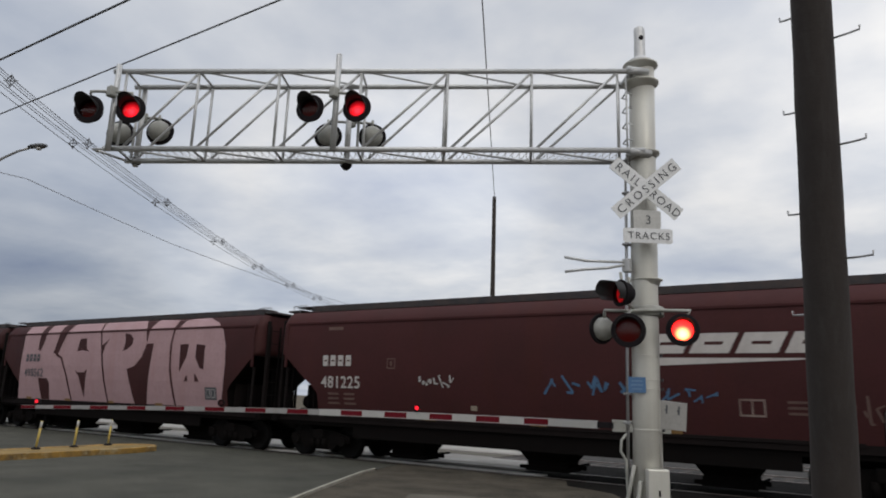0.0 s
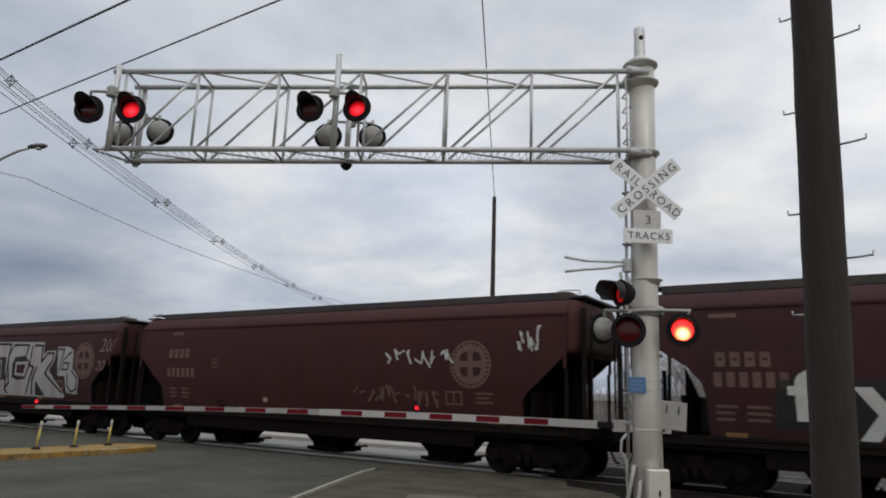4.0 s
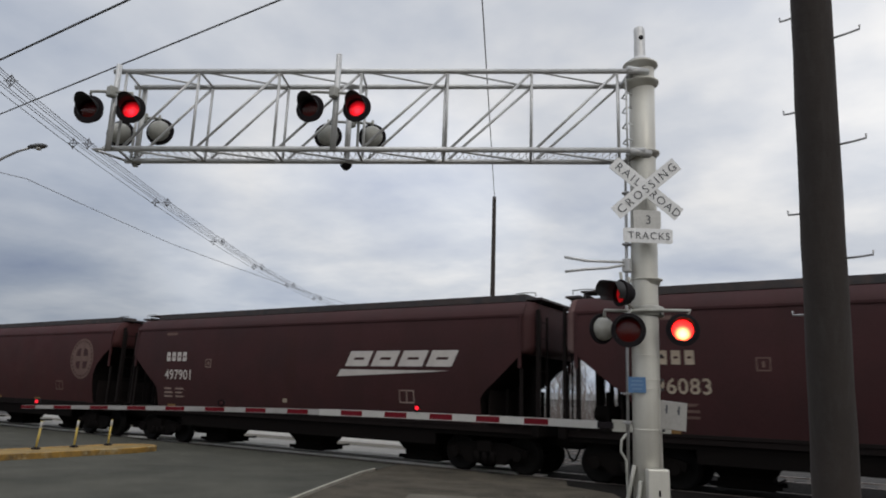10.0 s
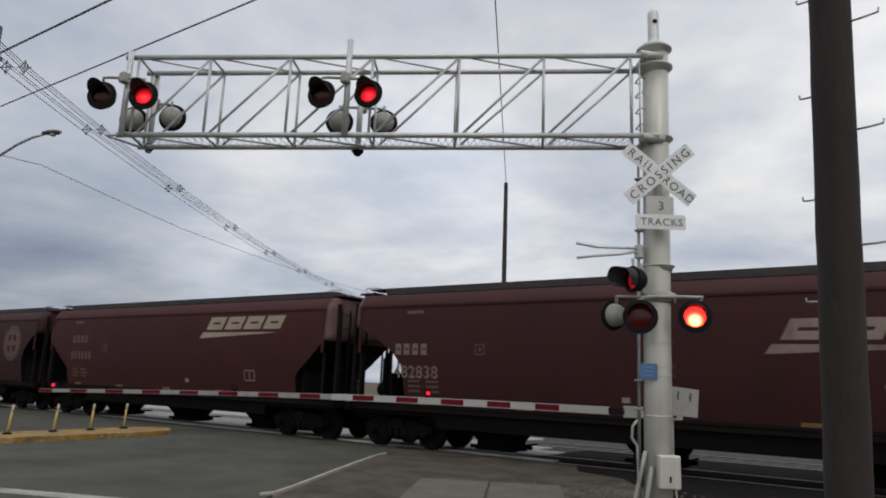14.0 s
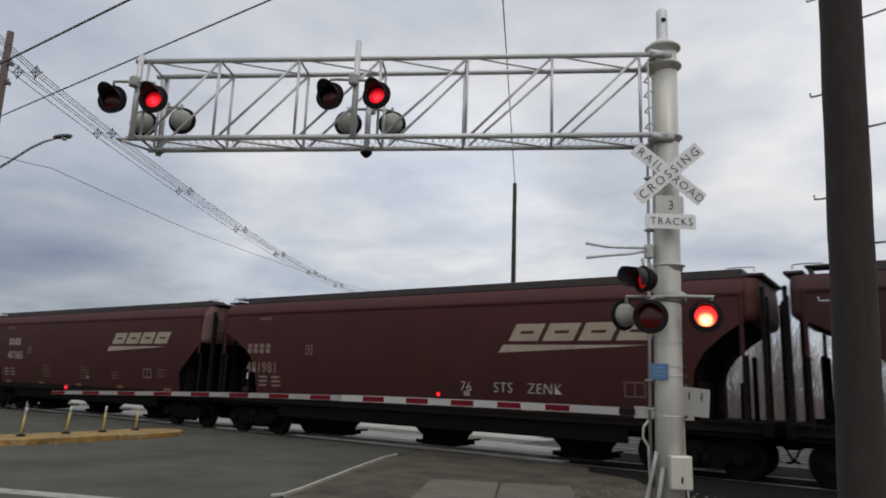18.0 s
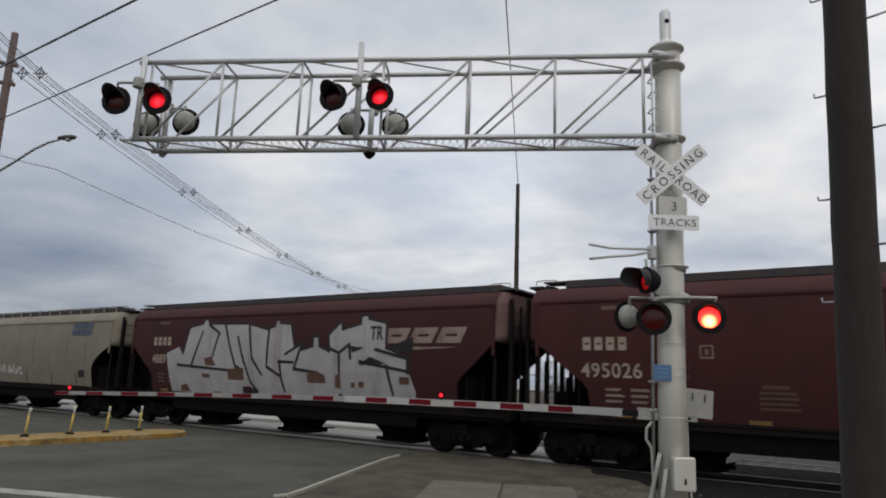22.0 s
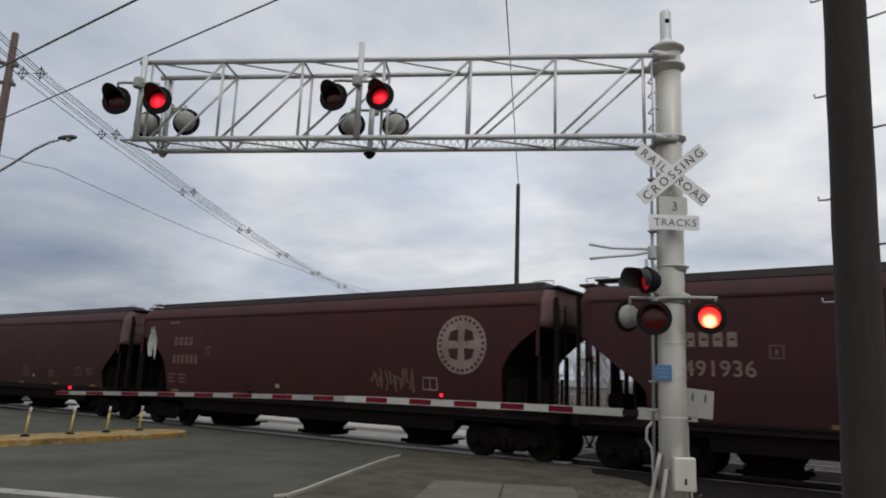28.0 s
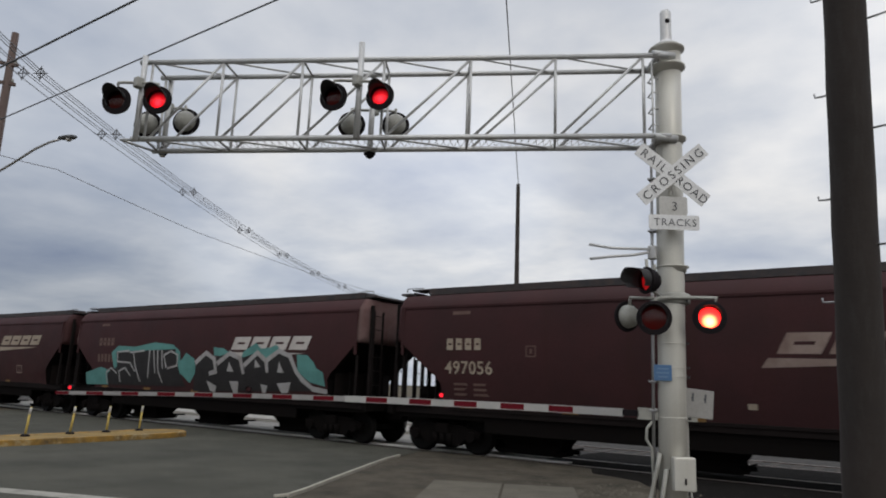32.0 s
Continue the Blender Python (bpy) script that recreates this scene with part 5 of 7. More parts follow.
def sideframe_mesh(bm):
    """A cast truck side frame in the XZ plane at y = 0."""
    out = [(-1.16, 0.60), (-1.12, 0.42), (-0.72, 0.40), (-0.52, 0.22), (0.52, 0.22), (0.72, 0.40), (1.12, 0.42), (1.16, 0.60), (0.95, 0.66), (0.5, 0.74), (-0.5, 0.74), (-0.95, 0.66)]
    a = [bm.verts.new((x, -0.09, z)) for x, z in out]
    b = [bm.verts.new((x, 0.09, z)) for x, z in out]
    bm.faces.new(a)
    bm.faces.new(b[::-1])
    for i in range(len(out)):
        j = (i + 1) % len(out)
        bm.faces.new((a[i], b[i], b[j], a[j]))
    bmesh.ops.recalc_face_normals(bm, faces=bm.faces)
    for k in range(3):
        turned(bm, [(0.085, 0.24), (0.085, 0.52)], 10, base=(-0.22 + k * 0.22, -0.12, 0))
    for s in (-0.89, 0.89):
        turned(bm, [(0.13, -0.19), (0.14, -0.17), (0.14, -0.05)], 14, base=(s, 0, 0.457), axis="Y")


def wheelset_mesh(bm):
    for s in (-1, 1):
        y = 0.735 * s
        o = -s
        turned(bm, [(0.10, y + s * 0.09), (0.12, y + s * 0.05), (0.30, y + s * 0.03), (0.39, y + s * 0.06), (0.45, y + s * 0.06), (0.457, y), (0.462, y + o * 0.05), (0.486, y + o * 0.06), (0.486, y + o * 0.085), (0.39, y + o * 0.085), (0.30, y + o * 0.04), (0.12, y + o * 0.06)], 28, axis="Y")
        for k in range(3):
            a = k * math.tau / 3
            c = (0.06 * math.cos(a), 0.06 * math.sin(a))
            rod(bm, (c[0], y + s * 0.09, c[1]), (c[0], y + s * 0.12, c[1]), 0.018, 6)
    rod(bm, (0, -0.95, 0), (0, 0.95, 0), 0.08, 12)


def ladder_mesh(bm, h=2.75):
    for x in (-0.2, 0.2):
        box(bm, x - 0.025, x + 0.025, -0.02, 0.02, 0, h)
    k = 0.2
    while k < h:
        rod(bm, (-0.2, 0, k), (0.2, 0, k), 0.012, 6)
        k += 0.4


def walkway_mesh(bm, ln):
    """A roof running board with a raised edge."""
    box(bm, -ln / 2 + 0.6, ln / 2, -0.29, 0.29, 4.235, 4.42, 0.006)
    box(bm, -ln / 2, -ln / 2 + 0.61, -0.29, 0.29, 4.375, 4.415, 0.006)
    n = int(ln / 0.9)
    for i in range(n + 1):
        x = -ln / 2 + 0.1 + i * (ln - 0.2) / n
        box(bm, x - 0.03, x + 0.03, -0.29, 0.29, 4.21, 4.33)


def hatch_mesh(bm, ln):
    """Trough hatch covers along the roof's middle, with straps."""
    n = 4
    for i in range(n):
        a, b = -ln / 2 + i * ln / n + 0.03, -ln / 2 + (i + 1) * ln / n - 0.03
        box(bm, a, b, -0.36, 0.36, 4.27, 4.40, 0.03)
        for k in range(4):
            x = a + (k + 0.5) * (b - a) / 4
            box(bm, x - 0.025, x + 0.025, -0.39, 0.39, 4.402, 4.42)


WHEELSETS = []
CARS = []
DUSTY_ENDS = {6, 9, 10, 13, 15, 19, 20, 22}


def hopper_car(k, right, lb, paint, style="box", label=""):
    """A covered hopper whose right roof corner passes x = right at 16 s. Its origin lies on the rail top at its middle."""
    mat = BROWN[paint]
    half = lb / 2
    car = thing("hopper_car", pose(0, TRACK_Y[0], 0), label, "freight car", "cars of the train")
    CARS.append((car, right - half))

    def add(name, key, build, m=None, mt=None, parent=None, lab=""):
        me = cached((name,) + key, build)
        ob = new(name, me)
        ob.parent = parent or car
        if m is not None:
            ob.matrix_basis = m
        if not me.materials:
            me.materials.append(None)
        ob.material_slots[0].link = "OBJECT"
        ob.material_slots[0].material = mt or mat
        if lab:
            ob["label"] = lab
        return ob

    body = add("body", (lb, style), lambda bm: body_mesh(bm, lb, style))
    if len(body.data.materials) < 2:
        body.data.materials.append(M_GRIMESHADE)
    # side sills and end structure
    sill = half + 0.40
    for s in (-1, 1):
        add("side_sill", (lb, s), lambda bm: (box(bm, -sill, sill, s * 1.27 - 0.07, s * 1.27 + 0.07, 1.00, 1.20, 0.012), box(bm, -half + 1.5, half - 1.5, s * 1.335 - 0.03, s * 1.335 + 0.03, 1.13, 1.21, 0.008)), mt=M_DARKFRAME)
        add("sill_web", (lb, s), lambda bm: (box(bm, -sill + 0.1, sill - 0.1, s * 1.25 - 0.03, s * 1.25 + 0.03, 0.90, 1.0), box(bm, -half + 2.6, half - 2.6, s * 1.25 - 0.02, s * 1.25 + 0.02, 0.61, 0.90)), mt=M_GRIMESHADE)
        for e in (-1, 1):
            # corner posts, end posts
            add("corner_post", (), lambda bm: box(bm, -0.04, 0.04, -0.03, 0.03, 2.55, 3.84, 0.01), m=pose(e * (half - 0.05), s * 1.555, 0))
            # lower length of the corner post, in the darker underframe colour
            add("corner_post", ("low",), lambda bm: box(bm, -0.04, 0.04, -0.03, 0.03, 1.15, 2.55, 0.01), m=pose(e * (half - 0.05), s * 1.45, 0), mt=M_DARKFRAME)
            add("end_post", (), lambda bm: box(bm, -0.045, 0.045, -0.045, 0.045, 1.2, 4.0, 0.01), m=pose(e * (half + 0.33), s * 1.30, 0), mt=M_DARKFRAME)
            add("slope_post", (), lambda bm: box(bm, -0.035, 0.035, -0.035, 0.035, 1.2, 2.05, 0.008), m=pose(e * (half - 0.62), s * 1.05, 0), mt=M_GRIMESHADE)
            add("end_ladder", (), ladder_mesh, m=pose(e * (half + 0.34), s * 1.02, 1.1, 0, 0, 90), mt=M_DARKFRAME)
    rise = BAYS[style][1]
    zl = BOX_PROF[0][1] + rise
    for e in (-1, 1):
        add("end_sheet", (style, rise), lambda bm: end_mesh(bm, style, zl), m=pose(e * half, 0, 0, 0, 0, 0 if e > 0 else 180), mt=M_DUSTEND if k in DUSTY_ENDS else mat, lab="dusty rounded end sheet" if k in DUSTY_ENDS else "")
        add("bolster_web", (), lambda bm: box(bm, -0.02, 0.02, -1.28, 1.28, 1.2, 2.02, 0.005), m=pose(e * (half - 1.02), 0, 0), mt=M_DARKFRAME)
        web = 0.80 if e < 0 or style == "arch" else 0.25
        add("shear_web", (web, rise, e), lambda bm: flat(bm, [(-web * e, 1.16), (-1.1 * e, 1.16), (-1.1 * e, 1.18 + rise * 0.40), (-web * e, 1.18 + rise * (0.98 - web * 0.3))], 0, 0.03), m=pose(e * half, 0, 0), mt=M_GRIMESHADE)
        add("end_post", ("mid",), lambda bm: box(bm, -0.05, 0.05, -0.05, 0.05, 1.2, 2.62, 0.01), m=pose(e * (half - 0.2), 0.45 * e, 0), mt=M_GRIMESHADE)
        add("end_post", ("mid",), lambda bm: None, m=pose(e * (half - 0.2), -0.45 * e, 0), mt=M_GRIMESHADE)
        add("end_sill", (), lambda bm: box(bm, -0.09, 0.09, -1.5, 1.5, 0.95, 1.24, 0.015), m=pose(e * (half + 0.34), 0, 0), mt=M_GRIMESHADE)
        add("end_platform", (), lambda bm: box(bm, -0.62, 0.62, -1.38, 1.38, 1.16, 1.215), m=pose(e * (half - 0.36), 0, 0), mt=M_GRIMESHADE)
        add("roof_platform", (), lambda bm: (box(bm, -0.40, -0.02, -1.2, 1.2, 4.26, 4.32, 0.01), rod(bm, (-0.06, -1.0, 4.27), (-0.38, -1.0, 3.95), 0.02, 6), rod(bm, (-0.06, 1.0, 4.27), (-0.38, 1.0, 3.95), 0.02, 6)),
            m=pose(e * (half + 0.38), 0, 0, 0, 0, 0 if e > 0 else 180), mt=M_PALEROOF)
        add("grab_rail", (), lambda bm: pipe(bm, [(0.28, -1.15, 4.36), (0.28, -1.15, 4.45), (0, -1.15, 4.465), (-0.28, -1.15, 4.45), (-0.28, -1.15, 4.36)], 0.016, 6), m=pose(e * (half - 0.1), 0, 0), mt=M_GALV)
        add("coupler", (), lambda bm: (box(bm, -0.5, 0.16, -0.12, 0.12, 0.72, 0.98, 0.03), box(bm, 0.16, 0.52, -0.2, 0.2, 0.66, 1.0, 0.07)), m=pose(e * (half + 0.20), 0, 0, 0, 0, 0 if e > 0 else 180), mt=M_GRIMESHADE)
        add("air_hose", (), lambda bm: pipe(bm, [(-0.1, 0.3, 0.85), (0.15, 0.32, 0.7), (0.3, 0.25, 0.42), (0.45, 0.1, 0.38)], 0.028, 6), m=pose(e * (half + 0.20), 0, 0, 0, 0, 0 if e > 0 else 180), mt=M_GRIMESHADE)
    add("brake_cylinder", (), lambda bm: (turned(bm, [(0.16, -0.3), (0.19, -0.25), (0.19, 0.25), (0.1, 0.3)], 14, axis="X"), box(bm, -0.5, 0.5, -0.05, 0.05, -0.3, -0.2)), m=pose(-half + 0.5, -0.7, 1.55), mt=M_GRIMESHADE)
    # roof
    for s in (-1, 1):
        add("running_board", (lb,), lambda bm: walkway_mesh(bm, lb - 0.1), m=pose(0, s * 0.94, 0), mt=M_PALEROOF)
    add("hatch_cover", (lb,), lambda bm: hatch_mesh(bm, lb - 1.2), mt=mat if style != "flow" else M_DOME)
    if style == "flow":
        n = 16
        for sy in (-1, 1):
            for i in range(n + 1):
                add("rail_post", (sy,), lambda bm: box(bm, -0.045, 0.045, sy * 1.255 - 0.02, sy * 1.255 + 0.02, 4.19, 4.43, 0.006), m=pose(-half + 0.4 + i * (lb - 0.8) / n, 0, 0))
            add("roof_rail", (lb, sy), lambda bm: box(bm, -half + 0.1, half - 0.1, sy * 1.25 - 0.015, sy * 1.25 + 0.015, 4.432, 4.46))
        for i in range(9):
            x = -half + 1.8 + i * (lb - 3.6) / 8
            lo, hi = 1 + (i * 5) % 3, 4 + (i * 7) % 3
            add("weld_seam", (lo, hi), lambda bm: pipe(bm, [(0, -y - 0.002, z) for y, z in BOX_PROF[lo:hi + 1]], 0.010, 5), m=pose(x, 0, 0), mt=M_SEAM)
        for x, z in ((-5.6, 1.3), (-4.9, 1.25), (0.9, 1.28), (3.1, 1.22), (-2.0, 1.24), (5.1, 1.3)):
            add("dirt_streak", (z,), lambda bm: pipe(bm, [(0, -side_at(q, BOX_PROF) - 0.001, q) for q in (z, z + 0.25, z + 0.5)], 0.022, 5), m=pose(x, 0, 0), mt=M_RUST)
    for sy in (-1, 1):
        add("eave_rail", (lb, sy), lambda bm: box(bm, -half, half, sy * 1.55 - 0.022, sy * 1.55 + 0.022, 3.815, 3.885, 0.008))
    # hoppers and centre sill
    for e in (-1, 1):
        add("centre_sill", (lb, e), lambda bm: box(bm, min(e * 5.5, e * (half + 0.5)), max(e * 5.5, e * (half + 0.5)), -0.2, 0.2, 0.72, 1.16), mt=M_GRIMESHADE)
    wide = 0.24 if k in (1, 20, 21, 22) else 0.0
    for x in (-4.25, 0.0, 4.25):
        h = add("hopper", (wide,), lambda bm: hopper_mesh(bm, wide), m=pose(x if wide else x - 0.13, 0, 0), mt=M_GRIMESHADE)
        add("outlet_gate", (wide,), lambda bm: gate_mesh(bm, wide), mt=M_GRIMESHADE, parent=h)
    # trucks and wheels
    for e in (-1, 1):
        tc = e * (half - 1.20)
        tr = add("truck_bolster", (), lambda bm: (box(bm, -0.2, 0.2, -1.2, 1.2, 0.5, 0.78, 0.03), turned(bm, [(0.3, 0.78), (0.3, 0.9)], 16)), m=pose(tc, 0, 0), mt=M_GRIMESHADE)
        for s in (-1, 1):
            add("side_frame", (), sideframe_mesh, m=pose(0, s * 1.0, 0, 0, 0, 0 if s < 0 else 180), mt=M_GRIMESHADE, parent=tr)
        for w in (-0.89, 0.89):
            ws = add("wheelset", (), wheelset_mesh, m=pose(tc + w, 0, 0.457), mt=M_STEEL)
            WHEELSETS.append((ws, len(CARS) - 1, tc + w))
    return car, half


# lettering and paint on the sides; x from the car's middle, z from the rail

def drape(car, bm, x, z, layer):
    """Lays flat shapes onto the bulging side of the car."""
    prof = BOX_PROF
    bmesh.ops.delete(bm, geom=[f for f in bm.faces if abs(f.normal.y) < 0.5], context="FACES")
    for _, zc in prof:
        if any(v.co.z + z > zc for v in bm.verts) and any(v.co.z + z < zc for v in bm.verts):
            bmesh.ops.bisect_plane(bm, geom=bm.verts[:] + bm.edges[:] + bm.faces[:], dist=1e-5, plane_co=(0, 0, zc - z), plane_no=(0, 0, 1))
    for v in bm.verts:
        v.co.y = v.co.y - side_at(v.co.z + z, prof) - 0.006 - 0.004 * layer


def decal(car, name, me, mat, x, z, label="", layer=0):
    bm = bmesh.new()
    bm.from_mesh(me)
    return part_at(car, name, bm, mat, x, z, label, layer)


def shape_decal(car, name, outlines, mat, x, z, label="", layer=0, sx=1.0, sz=1.0):
    bm = bmesh.new()
    for pts in outlines:
        flat(bm, [(px * sx, pz * sz) for px, pz in pts], 0, 0.003)
    bmesh.ops.recalc_face_normals(bm, faces=bm.faces)
    return part_at(car, name, bm, mat, x, z, label, layer)


def part_at(car, name, bm, mat, x, z, label="", layer=0):
    bm.normal_update()
    drape(car, bm, x, z, layer)
    ob = part(name, bm, mat, car, label)
    ob.matrix_basis = Matrix.Translation((x, 0, z))
    return ob


def slanted(pts, k=0.42):
    return [(x + z * k, z) for x, z in pts]


def slit_block(car, name, x, z, w, h, mat, label="", layer=0, k=0.42):
    """A plain slanted block with a closed slit."""
    bm = bmesh.new()
    cols, levels = (0.0, 0.28 * w, 0.74 * w, w), (0.0, 0.42 * h, 0.58 * h, h)
    grid_v = [[bm.verts.new((c + r * k, 0, r)) for c in cols] for r in levels]
    for j in range(3):
        for i in range(3):
            if (i, j) != (1, 1):
                bm.faces.new((grid_v[j][i], grid_v[j][i + 1], grid_v[j + 1][i + 1], grid_v[j + 1][i]))
    part_at(car, name, bm, mat, x, z, label, layer)


def swoosh(car, x, z, mat, s=1.0):
    """The railway's emblem as plain slanted blocks above a tapering bar."""
    for i in range(4):
        slit_block(car, "emblem_block", x + (0.04 + i * 0.925) * s, z + 0.025, 0.80 * s, 0.42 * s, mat, "pale slanted block of the emblem", 0, 0.5)
    shape_decal(car, "emblem_bar", [[(-0.26, -0.26), (-0.12, -0.06), (3.55, -0.08), (2.9, -0.12)]], mat, x, z, "tapering bar under the emblem", 0, s, s)


def mark(car, x, z, number, mat, size=0.34, bars=4, layer=0, scale=1.0):
    """Reporting mark as plain bars, the road number below it."""
    for i in range(bars):
        slit_block(car, "reporting_mark", x + i * 0.285 * scale, z + 0.01, 0.195 * scale, 0.30 * scale, mat, "stencilled block of the reporting mark", layer, 0)
    if number:
        spelled(car, "road_number", number, size * 1.36, 0.006, 0, 1.0, 1.06, mat, x - 0.06, z - 0.60, "stencilled figure of the road number", layer)


def spelled(car, name, body, size, offset, shear, squeeze, space, mat, x, z, label="", layer=0):
    """Lettering on the side of the car, a part for each character."""
    def reach(text):
        me = text_mesh(text, size, offset, shear, squeeze, space)
        return max(v.co.x for v in me.vertices)
    for i, ch in enumerate(body):
        if ch != " ":
            me = text_mesh(ch, size, offset, shear, squeeze, space)
            lead = reach(body[:i + 1]) - max(v.co.x for v in me.vertices)
            decal(car, name, me, mat, x + lead, z, label, layer)


def small_marks(car, half, seed, mat=None):
    """Data blocks, the small framed square and the consolidated stencil, as unreadable bars."""
    rg = random.Random(seed)
    bars = []
    for r in range(3):
        for c in range(2):
            bars.append([(c * 0.6, -r * 0.13), (c * 0.6 + rg.uniform(0.3, 0.5), -r * 0.13), (c * 0.6 + 0.4, -r * 0.13 + 0.06), (c * 0.6, -r * 0.13 + 0.06)])
    for bar in bars:
        shape_decal(car, "data_line", [bar], mat or M_DUSTY, -half + 1.75, 1.78, "small stencilled data line")
    fr = [[(0, 0), (0.28, 0), (0.28, 0.03), (0, 0.03)], [(0, 0.25), (0.28, 0.25), (0.28, 0.28), (0, 0.28)], [(0, 0.03), (0.03, 0.03), (0.03, 0.25), (0, 0.25)], [(0.25, 0.03), (0.28, 0.03), (0.28, 0.25), (0.25, 0.25)], [(0.11, 0.08), (0.17, 0.08), (0.17, 0.2), (0.11, 0.2)]]
    shape_decal(car, "framed_mark", fr, mat or M_DUSTY, -half + 3.9, 2.52, "small framed square mark")
    x = half - (rg.uniform(3.2, 3.9) if seed != 94 else 2.6)
    fr2 = [[(0, 0), (0.5, 0), (0.5, 0.04), (0, 0.04)], [(0, 0.31), (0.5, 0.31), (0.5, 0.35), (0, 0.35)], [(0, 0.04), (0.04, 0.04), (0.04, 0.31), (0, 0.31)], [(0.23, 0.04), (0.27, 0.04), (0.27, 0.31), (0.23, 0.31)], [(0.46, 0.04), (0.5, 0.04), (0.5, 0.31), (0.46, 0.31)]]
    shape_decal(car, "test_stencil", fr2, M_FADED if rg.random() < 0.6 else M_DUSTY, x, 1.62, "framed two-panel stencil")
    if rg.random() < 0.6:
        shape_decal(car, "data_stencil", [[(0, -i * 0.11), (0.5 - 0.1 * (i % 2), -i * 0.11), (0.5 - 0.1 * (i % 2), -i * 0.11 + 0.05), (0, -i * 0.11 + 0.05)] for i in range(3)], M_DUSTY, x + 0.9, 1.9, "small stencilled data lines")
    shape_decal(car, "upper_stencil", [[(0, 0), (0.55, 0), (0.55, 0.09), (0, 0.09)]], M_DUSTY, -half + 1.7, 3.62, "faded stencil line under the eave")
    for i in range(rg.choice((3, 4, 5))):
        xx = -half + 1.9 + i * (2 * half - 3.4) / 4.2
        shape_decal(car, "sill_mark", [[(0, 0), (0.42, 0), (0.42, 0.09), (0, 0.09)]], M_YELLOW, xx, 1.20, "dull yellow reflective mark on the sill", 2)
    shape_decal(car, "white_patch", [[(0, 0), (0.18, 0), (0.18, 0.12), (0, 0.12)]], M_CREAM, rg.uniform(-2, 1.5), 1.50, "small pale stencil patch")


def roundel(car, x, z, mat, dark, r=0.77):
    """The round cream emblem with its quartered cross, as plain shapes."""
    n = 40
    shape_decal(car, "round_emblem", [[(r * math.cos(i * math.tau / n), r * math.sin(i * math.tau / n)) for i in range(n)]], mat, x, z, "faded round cream emblem with a quartered cross")
    ring = []
    for i in range(28):
        a0, a1 = i * math.tau / 28, (i + 0.5) * math.tau / 28
        ring.append([(0.62 * r * math.cos(a0) * 1.32, 0.62 * r * math.sin(a0) * 1.32), (0.7 * r * math.cos(a0) * 1.32, 0.7 * r * math.sin(a0) * 1.32), (0.7 * r * math.cos(a1) * 1.32, 0.7 * r * math.sin(a1) * 1.32), (0.62 * r * math.cos(a1) * 1.32, 0.62 * r * math.sin(a1) * 1.32)])
    for q in range(4):
        a = q * math.tau / 4 + math.tau / 8
        c, s = math.cos(a), math.sin(a)
        p = [(0.18, -0.02), (0.46, -0.26), (0.6, 0.0), (0.46, 0.26), (0.18, 0.02)]
        ring.append([((u * c - v * s) * r * 1.05, (u * s + v * c) * r * 1.05) for u, v in p])
    for shape in ring:
        shape_decal(car, "emblem_inlay", [shape], dark, x, z, "", 1)


def scrawl(car, x, z, w, h, mat, seed, n=9, thick=0.035, label="thin illegible spray scrawl"):
    """Loose spray strokes, illegible."""
    rg = random.Random(seed)
    for i in range(n):
        bm = bmesh.new()
        x0 = w * i / n + rg.uniform(0, w / n * 0.3)
        pts = [Vector((x0 + rg.uniform(-0.3, 1.0) * w / n, 0, rg.uniform(0, h))) for _ in range(rg.choice((3, 4)))]
        for a, b in zip(pts, pts[1:]):
            if (b - a).length < 0.02:
                continue
            d = (b - a).normalized()
            q = Vector((-d.z, 0, d.x)) * thick * rg.uniform(0.7, 1.2)
            flat(bm, [(p.x, p.z) for p in (a - q, b - q, b + q, a + q)], -0.0007 * i, 0.003)
        bmesh.ops.recalc_face_normals(bm, faces=bm.faces)
        part_at(car, "graffiti_scrawl", bm, mat, x, z, label, 1)


def strokes(car, lines, thick, mat, layer, label=""):
    """Spray-can lines through the points (x from the car's middle, z from the rail), each a part."""
    for n, pts in enumerate(lines):
        bm = bmesh.new()
        vs = [Vector((px, 0, pz)) for px, pz in pts]
        for q, (a, b) in enumerate(zip(vs, vs[1:])):
            d = (b - a).normalized()
            t = Vector((-d.z, 0, d.x)) * thick / 2
            a, b = a - d * thick * 0.35, b + d * thick * 0.35
            flat(bm, [(p.x, p.z) for p in (a - t, b - t * 0.8, b + t * 0.8, a + t)], -0.0006 * q, 0.003)
        bmesh.ops.recalc_face_normals(bm, faces=bm.faces)
        part_at(car, "graffiti_stroke", bm, mat, 0, 0, label, layer + 0.05 * (n % 8))


